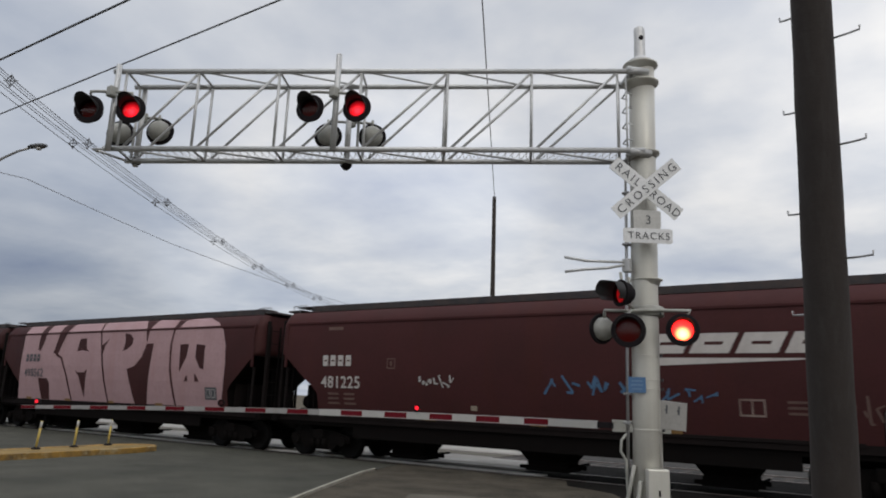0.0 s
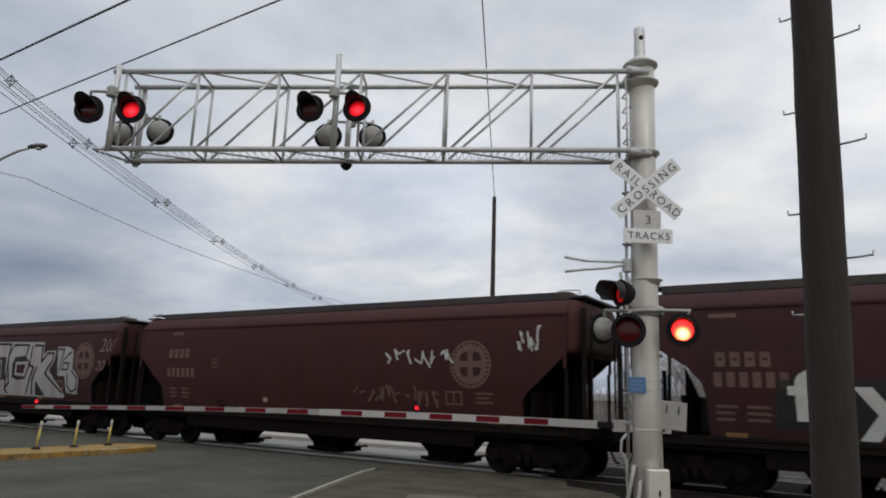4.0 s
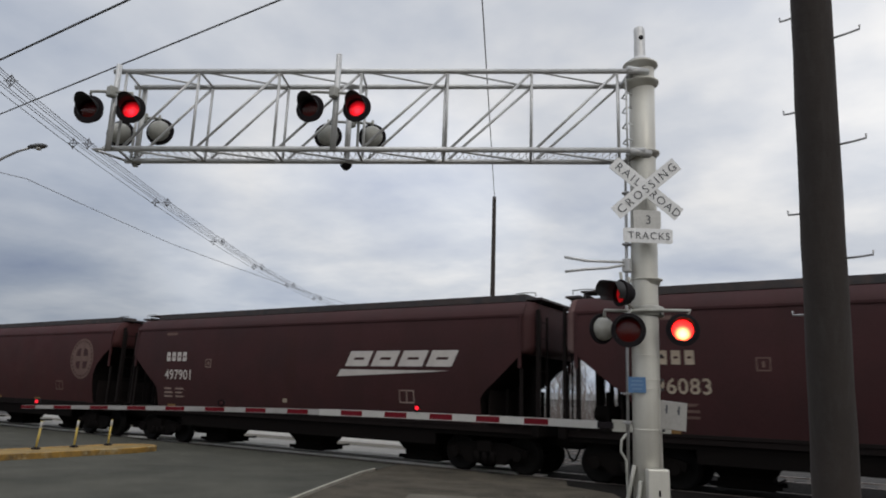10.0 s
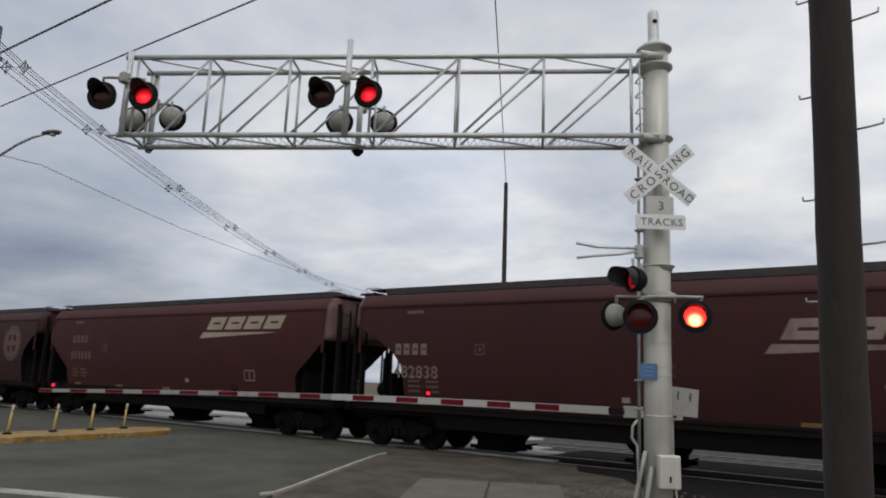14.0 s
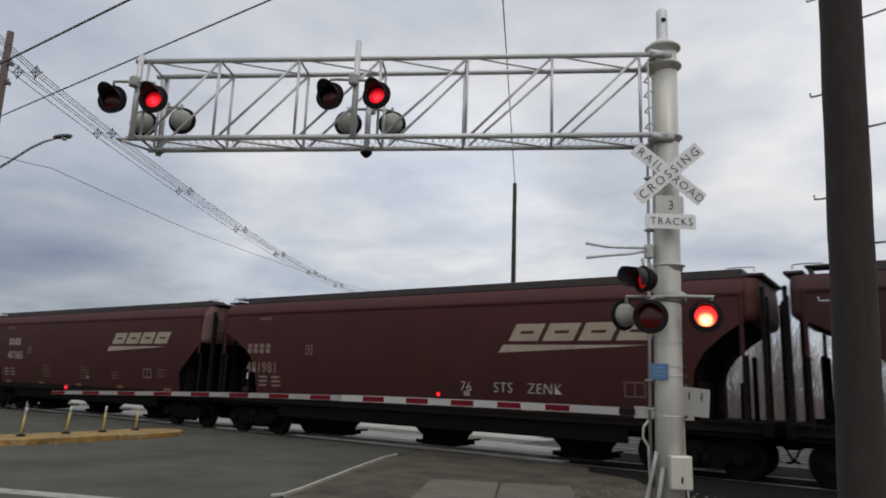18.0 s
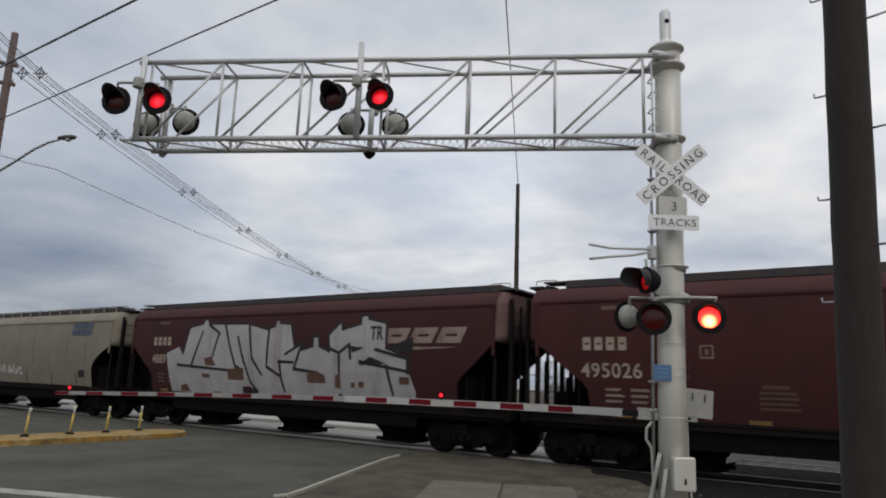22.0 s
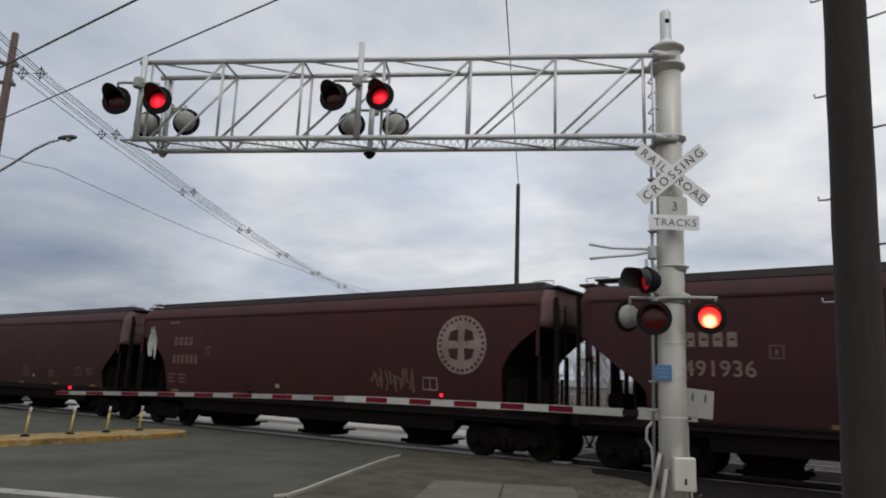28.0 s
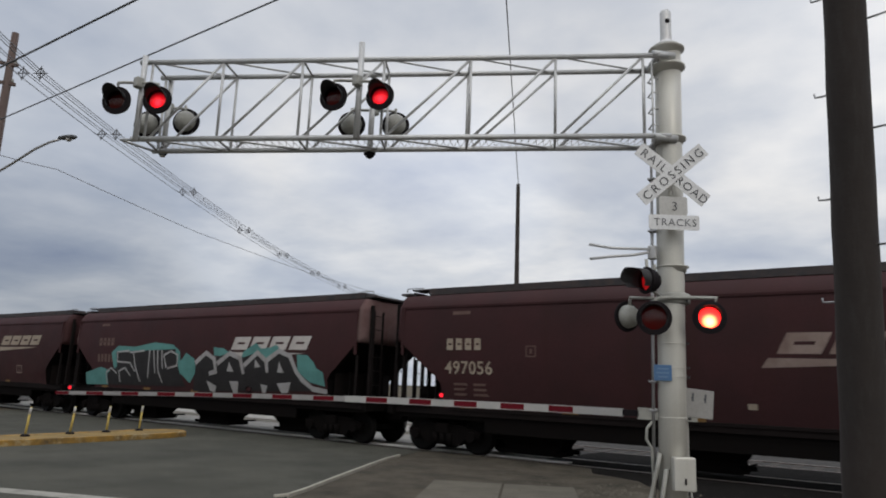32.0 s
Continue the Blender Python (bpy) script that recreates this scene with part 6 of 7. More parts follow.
def silver_piece(car):
    """A tall silver graffiti piece of interlocked slanted letters with black outlines."""
    crest = [(-5.8, 2.55), (-5.0, 2.8), (-4.8, 2.55), (-4.5, 3.5), (-3.8, 3.6), (-3.75, 3.75), (-3.55, 3.75), (-3.45, 3.6), (-1.35, 3.55), (-0.45, 3.35), (-0.1, 3.45), (-0.05, 3.65), (0.1, 3.65), (0.15, 3.55), (0.65, 3.5), (0.85, 2.85), (1.2, 2.9), (1.2, 2.7),
             (1.65, 2.8), (1.65, 3.1), (1.9, 3.1), (1.95, 2.8), (2.35, 2.65), (2.3, 3.15), (2.8, 3.55), (2.85, 3.3), (3.55, 3.45), (3.55, 3.7), (3.85, 3.7), (3.85, 3.6), (4.55, 3.45), (4.55, 2.75), (5.35, 2.5), (5.35, 2.05), (5.55, 1.55)]
    shape_decal(car, "graffiti_field", [[(-5.5, 1.22)] + crest + [(5.5, 1.22)]], M_SILVER, 0, 0, "tall interlocked silver spray-painted letters", 1)
    strokes(car, list(zip(crest[1:], crest[2:-1])), 0.10, M_BLACK, 2)
    strokes(car, [[(-5.1, 2.15), (-2.2, 2.0)], [(-4.3, 2.15), (-3.75, 3.3)], [(-3.45, 3.55), (-2.85, 3.25), (-3.15, 2.45)], [(-2.6, 3.6), (-1.95, 2.15), (-1.55, 2.0)], [(-1.85, 3.1), (-1.6, 2.5), (-1.2, 1.65), (-0.85, 1.35)], [(-1.35, 3.55), (-1.1, 2.4), (-0.65, 1.9)],
                  [(-0.35, 3.3), (-0.4, 2.15), (0.25, 1.85), (0.4, 1.4)], [(1.2, 2.9), (0.45, 2.55)], [(0.15, 2.32), (0.8, 2.3)], [(0.2, 2.3), (0.25, 1.9)]], 0.105, M_BLACK, 2.5)
    strokes(car, [[(0.85, 2.1), (1.15, 2.8)], [(0.85, 2.1), (1.9, 2.0)], [(2.3, 2.75), (2.75, 2.6), (2.75, 2.0)], [(2.75, 2.6), (3.15, 2.85), (3.2, 2.45)], [(4.15, 2.7), (5.3, 2.45)], [(5.3, 2.4), (5.3, 2.05)], [(3.55, 2.35), (5.3, 2.1)], [(4.55, 2.25), (4.75, 1.45)]], 0.105, M_BLACK, 2.5)
    for dark in ([(3.5, 2.25), (3.95, 2.5), (4.55, 2.3)], [(3.2, 2.8), (3.75, 2.75), (3.25, 2.6)], [(4.55, 2.75), (5.5, 3.05), (5.5, 2.6)], [(-1.6, 1.25), (-1.6, 1.5), (-1.0, 1.45), (-0.85, 1.25)], [(2.6, 1.25), (2.75, 1.45), (3.0, 1.25)]):
        shape_decal(car, "graffiti_shade", [dark], M_BLACK, 0, 0, "", 2.8)
    for rust in ([(-2.35, 2.05), (-1.55, 2.1), (-1.5, 1.7), (-2.3, 1.7)], [(1.4, 1.95), (1.75, 2.05), (2.15, 1.95), (2.2, 1.7), (1.45, 1.7)], [(-3.6, 2.4), (-3.2, 2.45), (-2.95, 2.15), (-3.5, 2.15)], [(5.0, 1.75), (5.35, 1.75), (5.35, 1.95), (5.0, 1.95)], [(2.55, 1.6), (2.8, 1.55), (2.8, 2.0), (2.6, 1.95)],
                 [(-3.7, 1.75), (-3.3, 1.72), (-3.3, 1.86), (-3.7, 1.88)], [(3.2, 1.6), (3.35, 1.6), (3.35, 1.75), (3.2, 1.75)], [(3.5, 1.62), (3.7, 1.62), (3.7, 1.78), (3.5, 1.78)], [(-5.0, 1.25), (-4.4, 1.25), (-4.6, 1.5), (-4.9, 1.45)]):
        shape_decal(car, "bare_patch", [rust], M_RUST, 0, 0, "rusty brown patch in the silver paint", 3.2)
    decal(car, "graffiti_tag", text_mesh("TR", 0.55, 0.01, 0, 0.7), M_BLACK, 3.95, 2.98, "small black letters in the graffiti", 3.5)


def teal_piece(car):
    """Dark letters edged with silver lines over teal spray clouds."""
    for n, cloud in enumerate(([(-6.99, 1.29), (-6.97, 1.76), (-5.83, 2.0), (-5.21, 1.87), (-5.36, 1.32)],
                                [(-4.82, 1.73), (-5.1, 2.56), (-4.67, 2.83), (-3.49, 2.79), (-2.22, 2.95), (-1.08, 2.86), (-0.65, 2.61), (-0.61, 1.81)],
                                [(-0.67, 1.88), (-0.7, 2.26), (-0.45, 2.4), (-0.29, 2.58), (0.19, 2.36), (0.29, 1.93), (-0.11, 1.52)],
                                [(1.28, 2.48), (1.23, 2.79), (1.43, 2.75), (1.78, 2.73), (2.07, 2.59), (2.04, 2.46)],
                                [(2.71, 2.43), (2.79, 2.62), (3.39, 2.91), (3.67, 2.72), (4.05, 2.75), (4.37, 2.84), (4.68, 2.63), (3.87, 2.31)],
                                [(5.35, 2.0), (5.32, 2.54), (5.77, 2.52), (6.05, 2.3), (6.16, 2.13), (6.43, 2.02), (6.49, 1.6), (5.87, 1.7)])):
        shape_decal(car, "graffiti_cloud", [cloud], M_TEAL, 0, 0, "teal spray cloud behind the graffiti", 1 + 0.2 * n)
    for dark, text in (([(-5.36, 1.32), (-5.4, 1.75), (-4.68, 2.02), (-4.75, 2.6), (-0.93, 2.7), (-0.67, 1.88), (-0.37, 1.39)], "dark illegible spray letters with silver lines"),
                       ([(0.06, 1.25), (0.25, 2.03), (0.43, 2.27), (0.89, 2.55), (1.3, 2.42), (2.12, 2.57), (2.77, 2.43), (3.49, 2.59), (3.96, 2.37), (4.54, 2.63), (5.01, 2.51), (5.3, 2.02), (5.51, 1.79), (6.15, 1.45)], "black rounded spray letters with broad silver edges")):
        shape_decal(car, "graffiti_field", [dark], M_BLACK, 0, 0, text, 2.4)
    strokes(car, [[(-3.88, 2.63), (-4.65, 2.59), (-4.65, 2.22), (-3.78, 2.18), (-3.48, 1.87)], [(-3.78, 2.57), (-2.86, 2.64)], [(-3.57, 2.57), (-3.43, 2.05), (-3.17, 1.51)], [(-2.51, 2.63), (-2.57, 2.03), (-2.64, 1.66)], [(-2.25, 2.64), (-2.16, 1.85)]], 0.075, M_SILVER, 3)
    strokes(car, [[(-2.0, 2.64), (-1.97, 1.89), (-1.76, 1.51)], [(-1.75, 2.63), (-1.69, 2.02)], [(-1.47, 2.06), (-1.61, 2.47), (-1.18, 2.63), (-0.77, 2.49), (-0.81, 2.12), (-1.37, 2.01)], [(-5.43, 1.37), (-5.45, 1.79), (-5.09, 1.97), (-4.73, 1.77)], [(-4.52, 1.47), (-4.55, 1.85), (-4.12, 1.99), (-3.8, 1.71)]], 0.075, M_SILVER, 3)
    strokes(car, [[(0.3, 2.25), (0.85, 2.57), (1.3, 2.37), (1.38, 1.95), (1.06, 1.88)], [(1.5, 2.24), (2.12, 2.57), (2.65, 2.39), (2.79, 1.95)], [(2.88, 2.19), (3.49, 2.59), (3.92, 2.33), (3.96, 2.02)], [(3.92, 2.33), (4.51, 2.65), (5.02, 2.49), (5.3, 2.01), (5.52, 1.79), (5.98, 1.51), (6.51, 1.45)]], 0.17, M_SILVER, 3.5)
    for pale in ([(0.86, 1.64), (1.38, 1.46), (1.26, 1.25), (1.01, 1.28)], [(2.07, 1.64), (2.54, 1.65), (2.46, 1.27), (2.23, 1.26)], [(3.62, 1.59), (3.94, 1.55), (3.84, 1.32), (3.68, 1.31)], [(4.39, 1.63), (5.04, 1.69), (4.86, 1.35), (4.57, 1.34)], [(2.09, 2.29), (2.31, 1.96), (1.96, 1.96)], [(4.53, 2.32), (4.73, 1.97), (4.43, 1.97)], [(3.39, 2.39), (3.65, 2.14), (3.37, 2.1)]):
        shape_decal(car, "graffiti_inset", [pale], M_SILVER, 0, 0, "", 4)


def pink_piece(car):
    """Huge pink letters up to the eaves: one painted field with brown gaps and counters."""
    field = [(-6.65, 1.2), (-6.5, 1.9), (-6.4, 3.25), (-6.45, 4.2), (-1.0, 4.25), (1.9, 4.25), (3.95, 4.15), (4.4, 4.2), (5.15, 4.2), (5.75, 4.0), (6.1, 3.75), (6.3, 3.25), (6.35, 2.6), (6.25, 1.8), (6.1, 1.25)]
    shape_decal(car, "graffiti_field", [field], M_PINK, 0.12, 0, "huge pink spray-painted block letters reading KAP1O", 1)
    first = ([(-5.2, 4.22), (-4.7, 4.22), (-4.8, 3.5), (-5.0, 3.15), (-5.2, 3.2)], [(-3.75, 4.24), (-3.05, 4.24), (-3.2, 3.85), (-3.65, 3.0), (-4.0, 3.05), (-3.8, 3.65)], [(-5.0, 2.05), (-4.35, 2.05), (-4.15, 1.85), (-4.2, 1.22), (-4.8, 1.22)],
             [(-2.2, 3.6), (-1.75, 3.6), (-1.65, 3.2), (-1.45, 3.1), (-1.95, 3.15), (-2.3, 3.1)], [(-2.35, 2.4), (-2.15, 2.3), (-1.7, 2.3), (-1.5, 2.45), (-1.7, 1.35), (-2.05, 2.15)], [(-0.7, 3.3), (-0.25, 3.55), (-0.45, 3.3), (-0.55, 2.95)])
    later = ([(0.7, 3.75), (1.05, 3.7), (1.25, 3.55), (1.25, 3.35), (0.95, 3.15), (0.7, 3.1), (0.8, 3.4)], [(1.6, 4.24), (2.35, 4.22), (2.15, 3.85), (2.1, 3.35), (1.9, 3.95)], [(2.1, 3.35), (2.5, 3.35), (2.45, 2.8), (2.2, 1.22), (1.5, 1.22), (1.05, 2.45), (1.5, 2.55), (1.9, 2.9)],
             [(3.6, 4.15), (3.95, 4.15), (3.8, 3.9), (3.6, 3.8)], [(4.0, 3.3), (4.45, 3.3), (4.4, 2.9), (4.05, 2.35)], [(4.85, 3.3), (5.3, 3.25), (5.3, 2.45), (5.1, 2.5), (4.85, 2.85)], [(4.45, 2.3), (4.5, 2.05), (4.3, 2.05)], [(4.85, 2.35), (5.1, 2.05), (4.85, 2.05)])
    for gap in first + later:
        shape_decal(car, "graffiti_gap", [gap], BROWN[BR], 0.12, 0, "brown gap in the pink paint", 2)
    strokes(car, [[(-3.63, 3.0), (-3.23, 2.85), (-2.78, 2.15), (-2.48, 1.25)], [(-0.88, 4.24), (-0.53, 3.2), (-0.03, 1.25)], [(3.72, 4.15), (3.62, 3.3), (3.67, 2.45), (3.92, 1.25)]], 0.11, BROWN[BR], 2.5)


def block_piece(car):
    """Angular silver block letters with black outlines and framed counters."""
    field = [(-4.3, 1.32), (-5.25, 1.9), (-5.3, 2.9), (-4.5, 3.65), (-2.4, 3.62), (-2.35, 3.3), (-2.0, 3.6), (3.25, 3.5), (3.35, 3.0), (3.6, 3.15), (4.25, 3.15), (4.2, 2.75), (3.85, 2.35), (4.95, 1.45), (4.9, 1.3)]
    shape_decal(car, "graffiti_field", [field], M_SILVER, 0, 0, "silver block letters of graffiti reading CROCK", 1)
    shape_decal(car, "graffiti_field", [[(4.35, 3.3), (5.15, 3.3), (5.5, 3.15), (5.55, 2.45), (6.0, 2.05), (5.85, 1.45), (5.1, 1.5), (5.0, 2.15), (4.5, 2.15)]], M_SILVER, 0, 0, "small silver figures of the graffiti", 1)
    for dark in ([(-4.25, 2.1), (-4.25, 3.0), (-3.3, 3.0), (-3.1, 2.7), (-3.6, 2.05)], [(-1.7, 2.95), (-1.35, 3.0), (-1.4, 2.7), (-1.65, 2.7)], [(-0.3, 2.9), (0.35, 2.9), (0.35, 1.95), (-0.4, 1.95)], [(0.92, 2.05), (0.92, 2.65), (1.1, 2.9), (1.95, 2.95), (2.35, 2.6), (2.0, 2.0), (1.4, 1.95)], [(-1.15, 2.6), (-0.9, 2.3), (-1.0, 2.0), (-1.5, 2.35)],
                 [(2.75, 1.35), (2.85, 1.95), (3.5, 1.35)], [(-2.1, 1.38), (-2.1, 1.8), (-1.55, 1.38)], [(4.4, 2.3), (4.2, 2.8), (4.15, 2.4), (4.3, 2.05)]):
        shape_decal(car, "graffiti_counter", [dark], M_BLACK, 0, 0, "black counter of a letter", 2)
    for pale in ([(-4.05, 2.2), (-4.05, 2.65), (-3.3, 2.68), (-3.65, 2.15)], [(-0.25, 2.78), (0.0, 2.78), (0.05, 2.05), (-0.22, 2.05)], [(1.15, 2.15), (1.2, 2.7), (2.15, 2.72), (2.2, 2.55), (1.95, 2.1)]):
        shape_decal(car, "graffiti_inset", [pale], M_SILVER, 0, 0, "", 2.6)
    for dark in ([(-3.95, 2.28), (-3.95, 2.58), (-3.5, 2.58), (-3.65, 2.26)], [(-0.18, 2.70), (-0.07, 2.70), (-0.04, 2.12), (-0.15, 2.12)], [(1.28, 2.25), (1.3, 2.58), (2.02, 2.6), (1.85, 2.22)]):
        shape_decal(car, "graffiti_inset", [dark], M_BLACK if dark[0][0] < 1 else BROWN[DK], 0, 0, "", 3)
    shape_decal(car, "graffiti_inset", [[(-3.85, 2.36), (-3.85, 2.5), (-3.7, 2.5), (-3.7, 2.36)]], M_SILVER, 0, 0, "", 3.4)
    strokes(car, [[(-4.3, 1.45), (-5.1, 1.95), (-5.1, 2.85), (-4.4, 3.55), (-3.15, 3.52), (-3.3, 3.0)], [(-3.1, 2.7), (-2.8, 2.75), (-3.15, 1.4)], [(-2.8, 2.75), (-2.8, 3.5), (-2.45, 3.5), (-2.45, 3.15), (-1.95, 3.48), (-0.95, 3.45), (-1.2, 2.8)], [(-2.2, 1.4), (-2.15, 1.95), (-1.35, 1.4)],
                  [(-0.6, 1.4), (-0.85, 1.6), (-0.9, 2.3), (-0.6, 3.3), (-0.4, 3.48), (0.6, 3.45), (0.5, 2.35), (0.3, 1.55), (0.5, 1.4)]], 0.10, M_BLACK, 3.5)
    strokes(car, [[(0.3, 1.6), (0.65, 1.8), (0.55, 3.0), (0.9, 3.42), (2.1, 3.4), (1.95, 2.95)], [(2.35, 2.55), (2.65, 2.5), (2.05, 1.4)], [(2.35, 2.55), (2.4, 3.35)], [(2.6, 3.38), (3.2, 3.36), (3.25, 2.7), (3.65, 3.05), (4.12, 3.05), (4.08, 2.75), (3.55, 2.25), (4.8, 1.5)], [(2.5, 1.4), (2.6, 2.0), (2.9, 2.5)]], 0.10, M_BLACK, 3.5)
    strokes(car, [[(4.45, 3.2), (4.85, 3.2), (4.6, 2.3)], [(5.4, 3.1), (4.9, 2.8), (4.8, 2.4), (5.2, 2.4), (5.3, 2.65), (4.95, 2.65)], [(5.2, 2.2), (5.2, 1.75), (5.45, 1.55), (5.8, 1.65), (5.9, 2.05), (5.5, 2.35)]], 0.075, M_BLACK, 3)


BR, RD, DK, MR, GR = range(5)
A, C, B = 15.5, 16.0, 16.5
SPEC = [  # right roof corner at 16 s, body length, paint
    (200.5, B, BR), (182.75, B, RD), (164.87, A, BR), (148.31, B, DK), (130.31, 16.35, BR), (112.11, C, DK), (94.60, A, DK), (77.92, A, DK), (61.07, A, DK), (44.01, B, BR), (26.37, B, BR),
    (8.52, A, RD), (-8.35, B, DK), (-25.94, B, RD), (-43.72, 16.13, RD), (-61.47, A, RD), (-78.11, 16.15, BR), (-95.80, 15.22, GR), (-112.33, C, MR), (-129.31, C, DK), (-146.55, 16.8, BR),
    (-164.87, C, MR), (-182.08, A, DK), (-199.23, A, MR), (-216.12, A, DK), (-233.1, A, BR)]
COLOUR = {BR: "oxide brown", RD: "reddish oxide", DK: "dark brown", MR: "maroon brown", GR: "dirty beige-grey"}


def dress(i, car, half):
    """Lettering and graffiti of each car."""
    k = i - 1
    left = half - (15.65 if k in (0, 2, 3, 4, 8, 9, 11, 12, 15, 19, 20) else 14.75)
    logo_x = half - 5.65
    if k in (0, 5, 6, 7, 9, 10, 12, 13, 14, 17, 18, 21, 23, -1, 24):
        lx, lz = {5: (-5.35, 2.56), 6: (-5.5, 2.56), 7: (-5.6, 2.56), 21: (-6.0, 2.6), 17: (-5.65, 2.8), 10: (-5.5, 3.25)}.get(k, (-5.55, 2.86))
        swoosh(car, half + lx, lz, M_WHITE if k in (5, 7, 17, 0) else M_FADED if k in (9, 14, 21) else M_CREAM)
    if k in (2, 8, 19, 11):
        roundel(car, half - {19: 2.27, 2: 2.1, 8: 1.85}.get(k, 2.0), 2.83, M_WHITE if k == 2 else M_FADED if k == 19 else M_DUSTY, BROWN[DK])
    nums = {0: "481225", 5: "495925", 6: "496083", 7: "497901", 9: "482838", 12: "481981", 13: "487685", 14: "495026", 17: "493252", 18: "491936", 21: "497056"}
    if k in nums:
        mx, mz = {0: (0.72, 2.58), 5: (1.05, 2.72), 6: (0.9, 2.64), 7: (1.1, 2.72), 12: (0.4, 2.55), 13: (0.72, 2.86), 9: (0.5, 2.50), 14: (0.5, 2.68), 21: (0.8, 2.68)}.get(k, (1.0, 2.76))
        mark(car, left + mx, mz, nums[k], M_WHITE if k not in (6, 9, 12, 13, 14, 17, 18, 21) else M_FADED if k in (9, 12, 17, 18) else M_CREAM)
    elif k in (2, 4, 8, 10, 11, 22, 23, 3, -1, 19, 24):
        mark(car, left + 0.95, 2.83 if k != 2 else 2.6, "", M_DUSTY)
        for j in range(6):
            shape_decal(car, "worn_figure", [[(j * 0.25, 0), (j * 0.25 + 0.16, 0), (j * 0.25 + 0.16, 0.3), (j * 0.25, 0.3)]], M_DUSTY, left + 0.9, 2.2, "worn unreadable figure of the road number")
    if k != 16:
        small_marks(car, half, i * 7 + 3, M_FADED if k in (5, 7, 14, 20, 12, 13) else None)
    if k in (14, 20, 13):
        for q in (0.33, 0.52):
            for r in range(5):
                wd = 0.5 if r == 4 else 0.74 - 0.05 * (r % 2)
                shape_decal(car, "hazard_line", [[(0, 0), (wd, 0), (wd, 0.055 + 0.02 * (r == 4)), (0, 0.055 + 0.02 * (r == 4))]], M_OCHRE, -half + 2 * half * q - 0.1 + 0.06 * (r == 4), 1.50 + r * 0.105, "dull ochre stencil line")
        shape_decal(car, "data_stencil", [[(0, -r * 0.1), (0.5, -r * 0.1), (0.5, -r * 0.1 + 0.05), (0, -r * 0.1 + 0.05)] for r in range(3)], M_DUSTY, -half + 2 * half * 0.66, 1.75, "small stencilled data lines")
    if k == 0:
        scrawl(car, -3.3, 2.05, 1.1, 0.32, M_OFFWHITE, 11, 7, 0.02)
        scrawl(car, 0.3, 1.95, 2.0, 0.45, M_BLUE, 12, 8, 0.03, "blue illegible spray scrawl")
        scrawl(car, 3.0, 1.8, 1.2, 0.4, M_BLUE, 13, 5, 0.02, "blue illegible spray scrawl")
        scrawl(car, half - 1.7, 1.5, 1.0, 0.6, M_DUSTY, 14, 7, 0.02)
    if k == 1:
        pink_piece(car)
        shape_decal(car, "framed_label", [[(0, 0), (0.58, 0), (0.58, 0.4), (0, 0.4)]], M_INK, half - 2.25, 1.48, "black stencil panel", 3)
        for q in range(2):
            shape_decal(car, "label_window", [[(0, 0), (0.2, 0), (0.2, 0.28), (0, 0.28)]], M_SILVER, half - 2.19 + q * 0.26, 1.54, "", 4)
            shape_decal(car, "label_window", [[(0.03, 0.03), (0.17, 0.03), (0.17, 0.25), (0.03, 0.25)]], M_INK, half - 2.19 + q * 0.26, 1.54, "", 5)
        mark(car, -5.9, 2.71, "498562", M_INK, layer=4)
    if k == 2:
        fit = 10.1 / max(v.co.x for v in text_mesh("fly by night", 1.35, 0.034, 0, 1.0, 1.1).vertices)
        for dx, dz, mt, layer in ((-0.07, -0.04, M_BLACK, 1), (0, 0, M_OFFWHITE, 2)):
            spelled(car, "graffiti_letter", "fly by night", 1.35, 0.034, 0, fit, 1.1, mt, left + 2.3 + dx, 1.60 + dz, "loose white spray letter of the words fly by night" if layer == 2 else "dark shade of a spray letter", layer)
        shape_decal(car, "graffiti_shade", [[(-0.1, 0.0), (10.0, 0.05), (10.1, 0.9), (5.5, 1.1), (0.0, 0.95)]], M_BLACK, left + 2.1, 1.4, "dark spray shade behind the letters")
    if k == 3:
        scrawl(car, half - 5.3, 2.55, 2.2, 0.5, M_OFFWHITE, 21, 9, 0.025)
        scrawl(car, half - 6.5, 1.5, 3.0, 0.6, M_DUSTY, 22, 12, 0.03)
        roundel(car, half - 2.6, 2.65, M_DUSTY, BROWN[DK], 0.6)
        scrawl(car, half - 1.3, 2.9, 0.7, 0.7, M_OFFWHITE, 23, 6, 0.02)
    if k == 4:
        block_piece(car)
        roundel(car, half - 1.75, 2.75, M_DUSTY, BROWN[DK], 0.7)
        spelled(car, "graffiti_tag", "20/", 0.72, -0.004, 0.3, 1.0, 1.0, M_FADED, half - 0.78, 3.08, "pale chalked figure", 2)
        spelled(car, "graffiti_tag", "20", 0.55, -0.004, 0.3, 1.1, 1.0, M_FADED, half - 0.95, 2.38, "pale chalked figure", 2)
    if k == 5:
        scrawl(car, -1.0, 1.6, 0.9, 0.4, M_TEAL, 41, 7, 0.025, "teal illegible spray scrawl")
        scrawl(car, -3.2, 1.6, 0.8, 0.5, M_BLUE, 42, 5, 0.02, "blue illegible spray scrawl")
    if k == 9:
        scrawl(car, half - 3.8, 1.55, 1.1, 0.5, M_CREAM, 51, 8, 0.02)
    if k == 12:
        for word, xx in (("76", -7.0), ("STS", -6.0), ("ZENK", -5.05)):
            spelled(car, "graffiti_tag", word, 0.36, -0.006, 0.1, 0.95, 1.1, M_OFFWHITE, half + xx, 1.62, "thin white spray letter", 1)
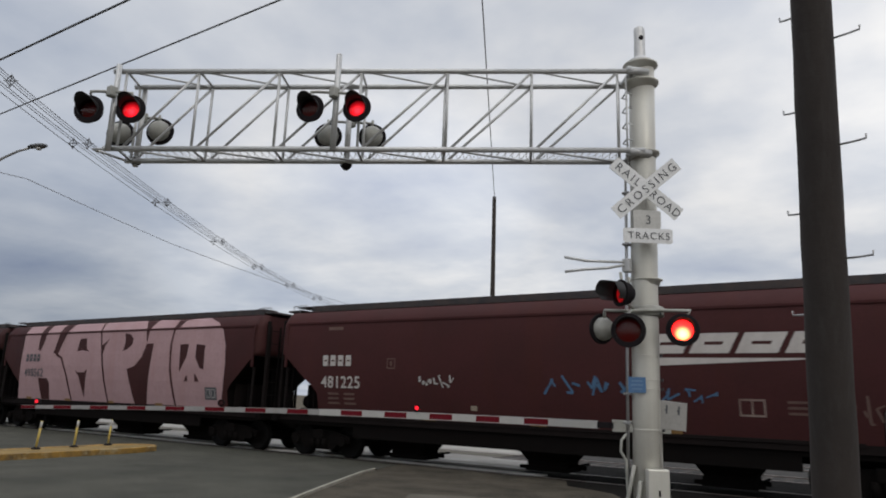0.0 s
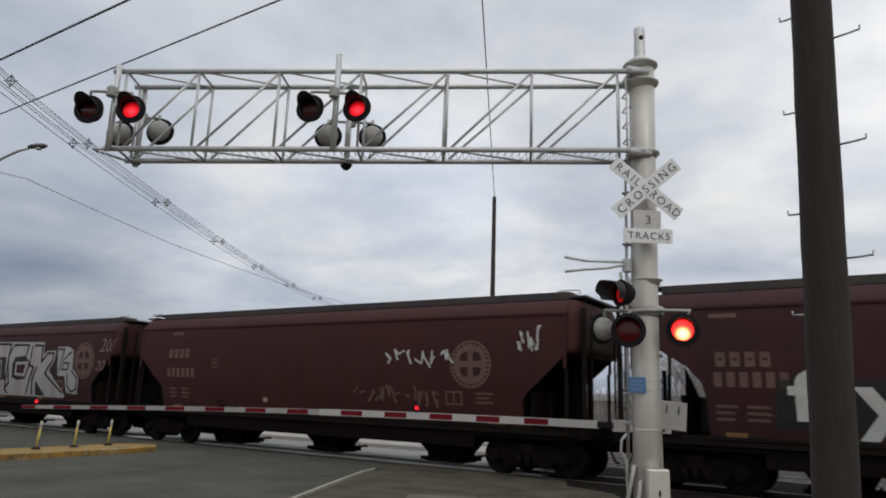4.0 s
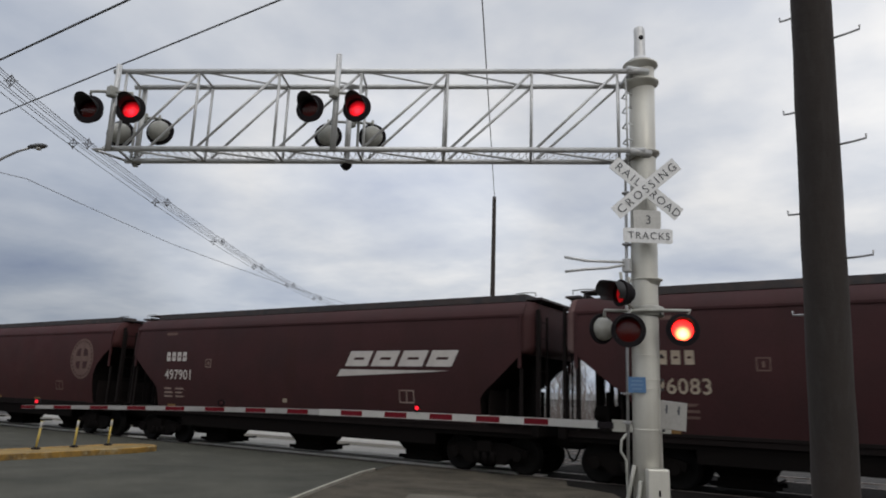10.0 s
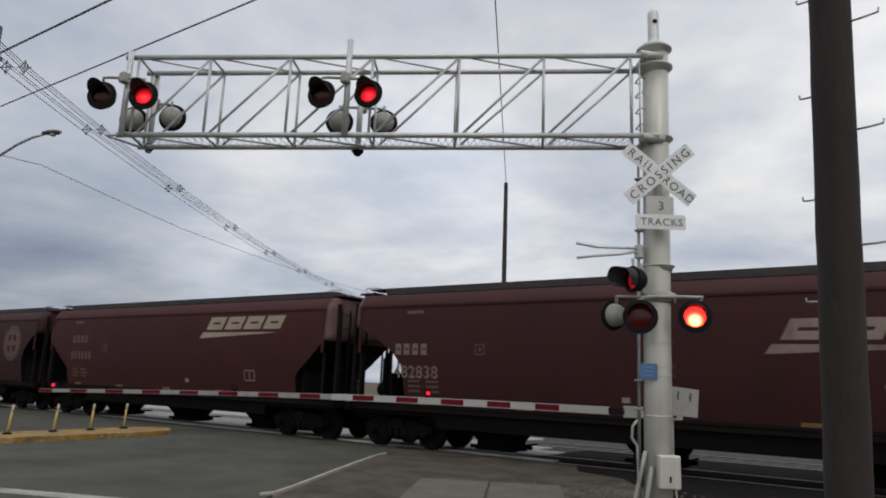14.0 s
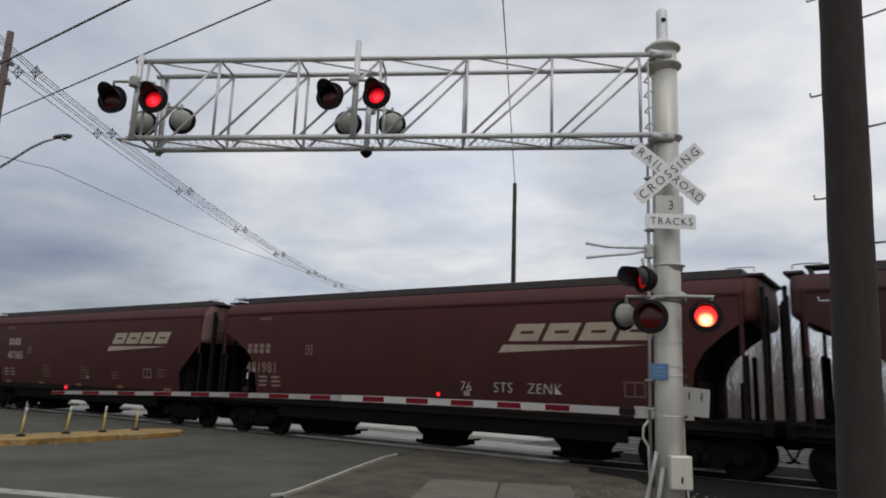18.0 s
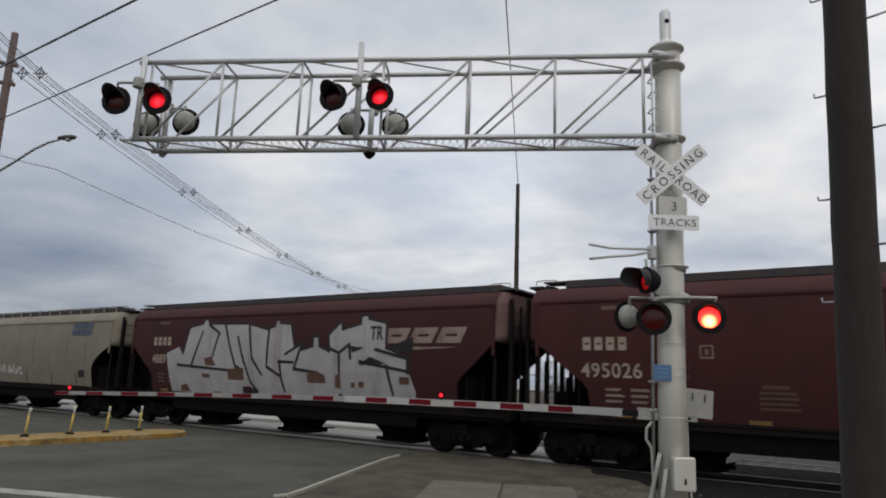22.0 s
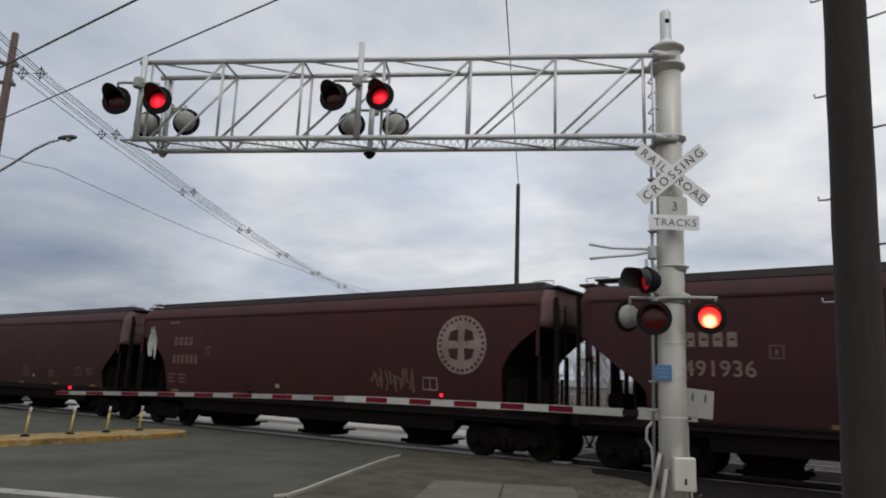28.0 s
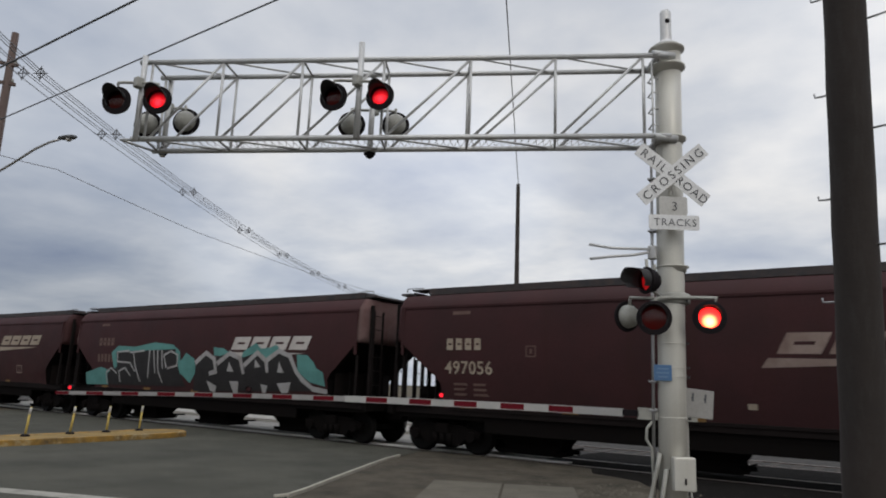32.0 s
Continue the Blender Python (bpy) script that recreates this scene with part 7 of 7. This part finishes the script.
    if k == 15:
        silver_piece(car)
        spelled(car, "road_number", "4889", 0.46, 0.008, 0, 0.88, 1.05, M_CREAM, left + 0.9, 2.2, "pale stencilled figure of the road number")
        mark(car, left + 0.95, 2.83, "", M_CREAM)
        swoosh(car, logo_x + 1.0, 2.85, M_FADED)
    if k == 16:
        for j in range(4):
            slit_block(car, "owner_mark", half - 3.02 + j * 0.40, 3.28, 0.34, 0.5, M_LOGOBLUE, "faded blue block of the owner's emblem", 4, 0.15)
        mark(car, left + 0.86, 2.60, "75357", M_BLACK, 0.40, scale=1.25)
        shape_decal(car, "data_panel", [[(0, 0), (0.5, 0), (0.5, 0.3), (0, 0.3)]], M_BLACK, half - 2.32, 1.55, "small black data panel", 1)
        scrawl(car, -2.76, 1.55, 3.4, 0.45, M_OFFWHITE, 81, 17, 0.042)
        scrawl(car, left + 0.78, 2.9, 1.0, 0.6, M_DUSTY, 82, 7, 0.015)
    if k == 19:
        scrawl(car, half - 5.4, 1.5, 1.6, 0.7, M_DUSTY, 91, 10, 0.03)
        scrawl(car, left - 0.70, 2.35, 0.55, 1.25, M_OFFWHITE, 93, 9, 0.022)
    if k == 20:
        mark(car, left + 1.08, 2.90, "600072", M_WHITE, 0.36, bars=3)
    if k == 22:
        teal_piece(car)
        swoosh(car, half - 5.65, 2.66, M_WHITE)


SPEED, GAIN = 11.48, 0.015
LOOKS = {1: "wide pink graffiti", 2: "white graffiti and a round emblem", 4: "silver block-letter graffiti", 15: "silver and black graffiti", 22: "teal and black graffiti", 16: "welded seams and open roof rails"}
for i, (right, lb, paint) in enumerate(SPEC):
    text = COLOUR[paint] + " covered hopper car with " + LOOKS.get(i - 1, "pale side lettering")
    car, half = hopper_car(i - 1, right, lb, paint, "flow" if paint == GR else "arch" if i - 1 in (2, 8, 9, 11, 12, 19) else "box", text)
    dress(i, car, half)


# ---- what moves ----
def train_x(mid, t):
    return mid + SPEED * (t - 16) + GAIN * (t - 16) ** 2 / 2


def motions():
    for car, mid in CARS:
        walk(car, [(t, pose(train_x(mid, t), TRACK_Y[0], 0)) for t in (0, 4, 8, 12, 16, 20, 24, 28, 32)])
    for ws, ci, x in WHEELSETS:
        mid = CARS[ci][1]
        seen = [n for n in range(961) if -46 < train_x(mid, n / 30) + x < 5]
        ts = sorted({0, 960} | set(seen))
        lo, hi = (seen[0], seen[-1]) if seen else (0, 0)
        rows = []
        for n in ts:
            turn = train_x(mid, min(max(n, lo), hi) / 30) / 0.457
            rows.append((n / 30, Matrix.Translation((x, 0, 0.457)) @ Matrix.Rotation(turn, 4, "Y")))
        walk(ws, rows)
    # the pairs swap a little faster than once a second, the first lamp of a pair staying on longer
    swaps = sorted(q for n in range(34) for q in (0.357 + n * 0.9964 - 0.05, 0.797 + n * 0.9964 - 0.05) if q < 31.85)
    for core, home, lit in FLASHERS:
        turn = 0 if lit else 180
        rows = [(0, home @ Matrix.Rotation(radians(turn), 4, "Z"))]
        for t0 in swaps:
            for step in range(4):
                rows.append((t0 + step / 30, home @ Matrix.Rotation(radians(turn + step * 60), 4, "Z")))
            turn += 180
        rows.append((32, home @ Matrix.Rotation(radians(turn), 4, "Z")))
        walk(core, rows)


motions()
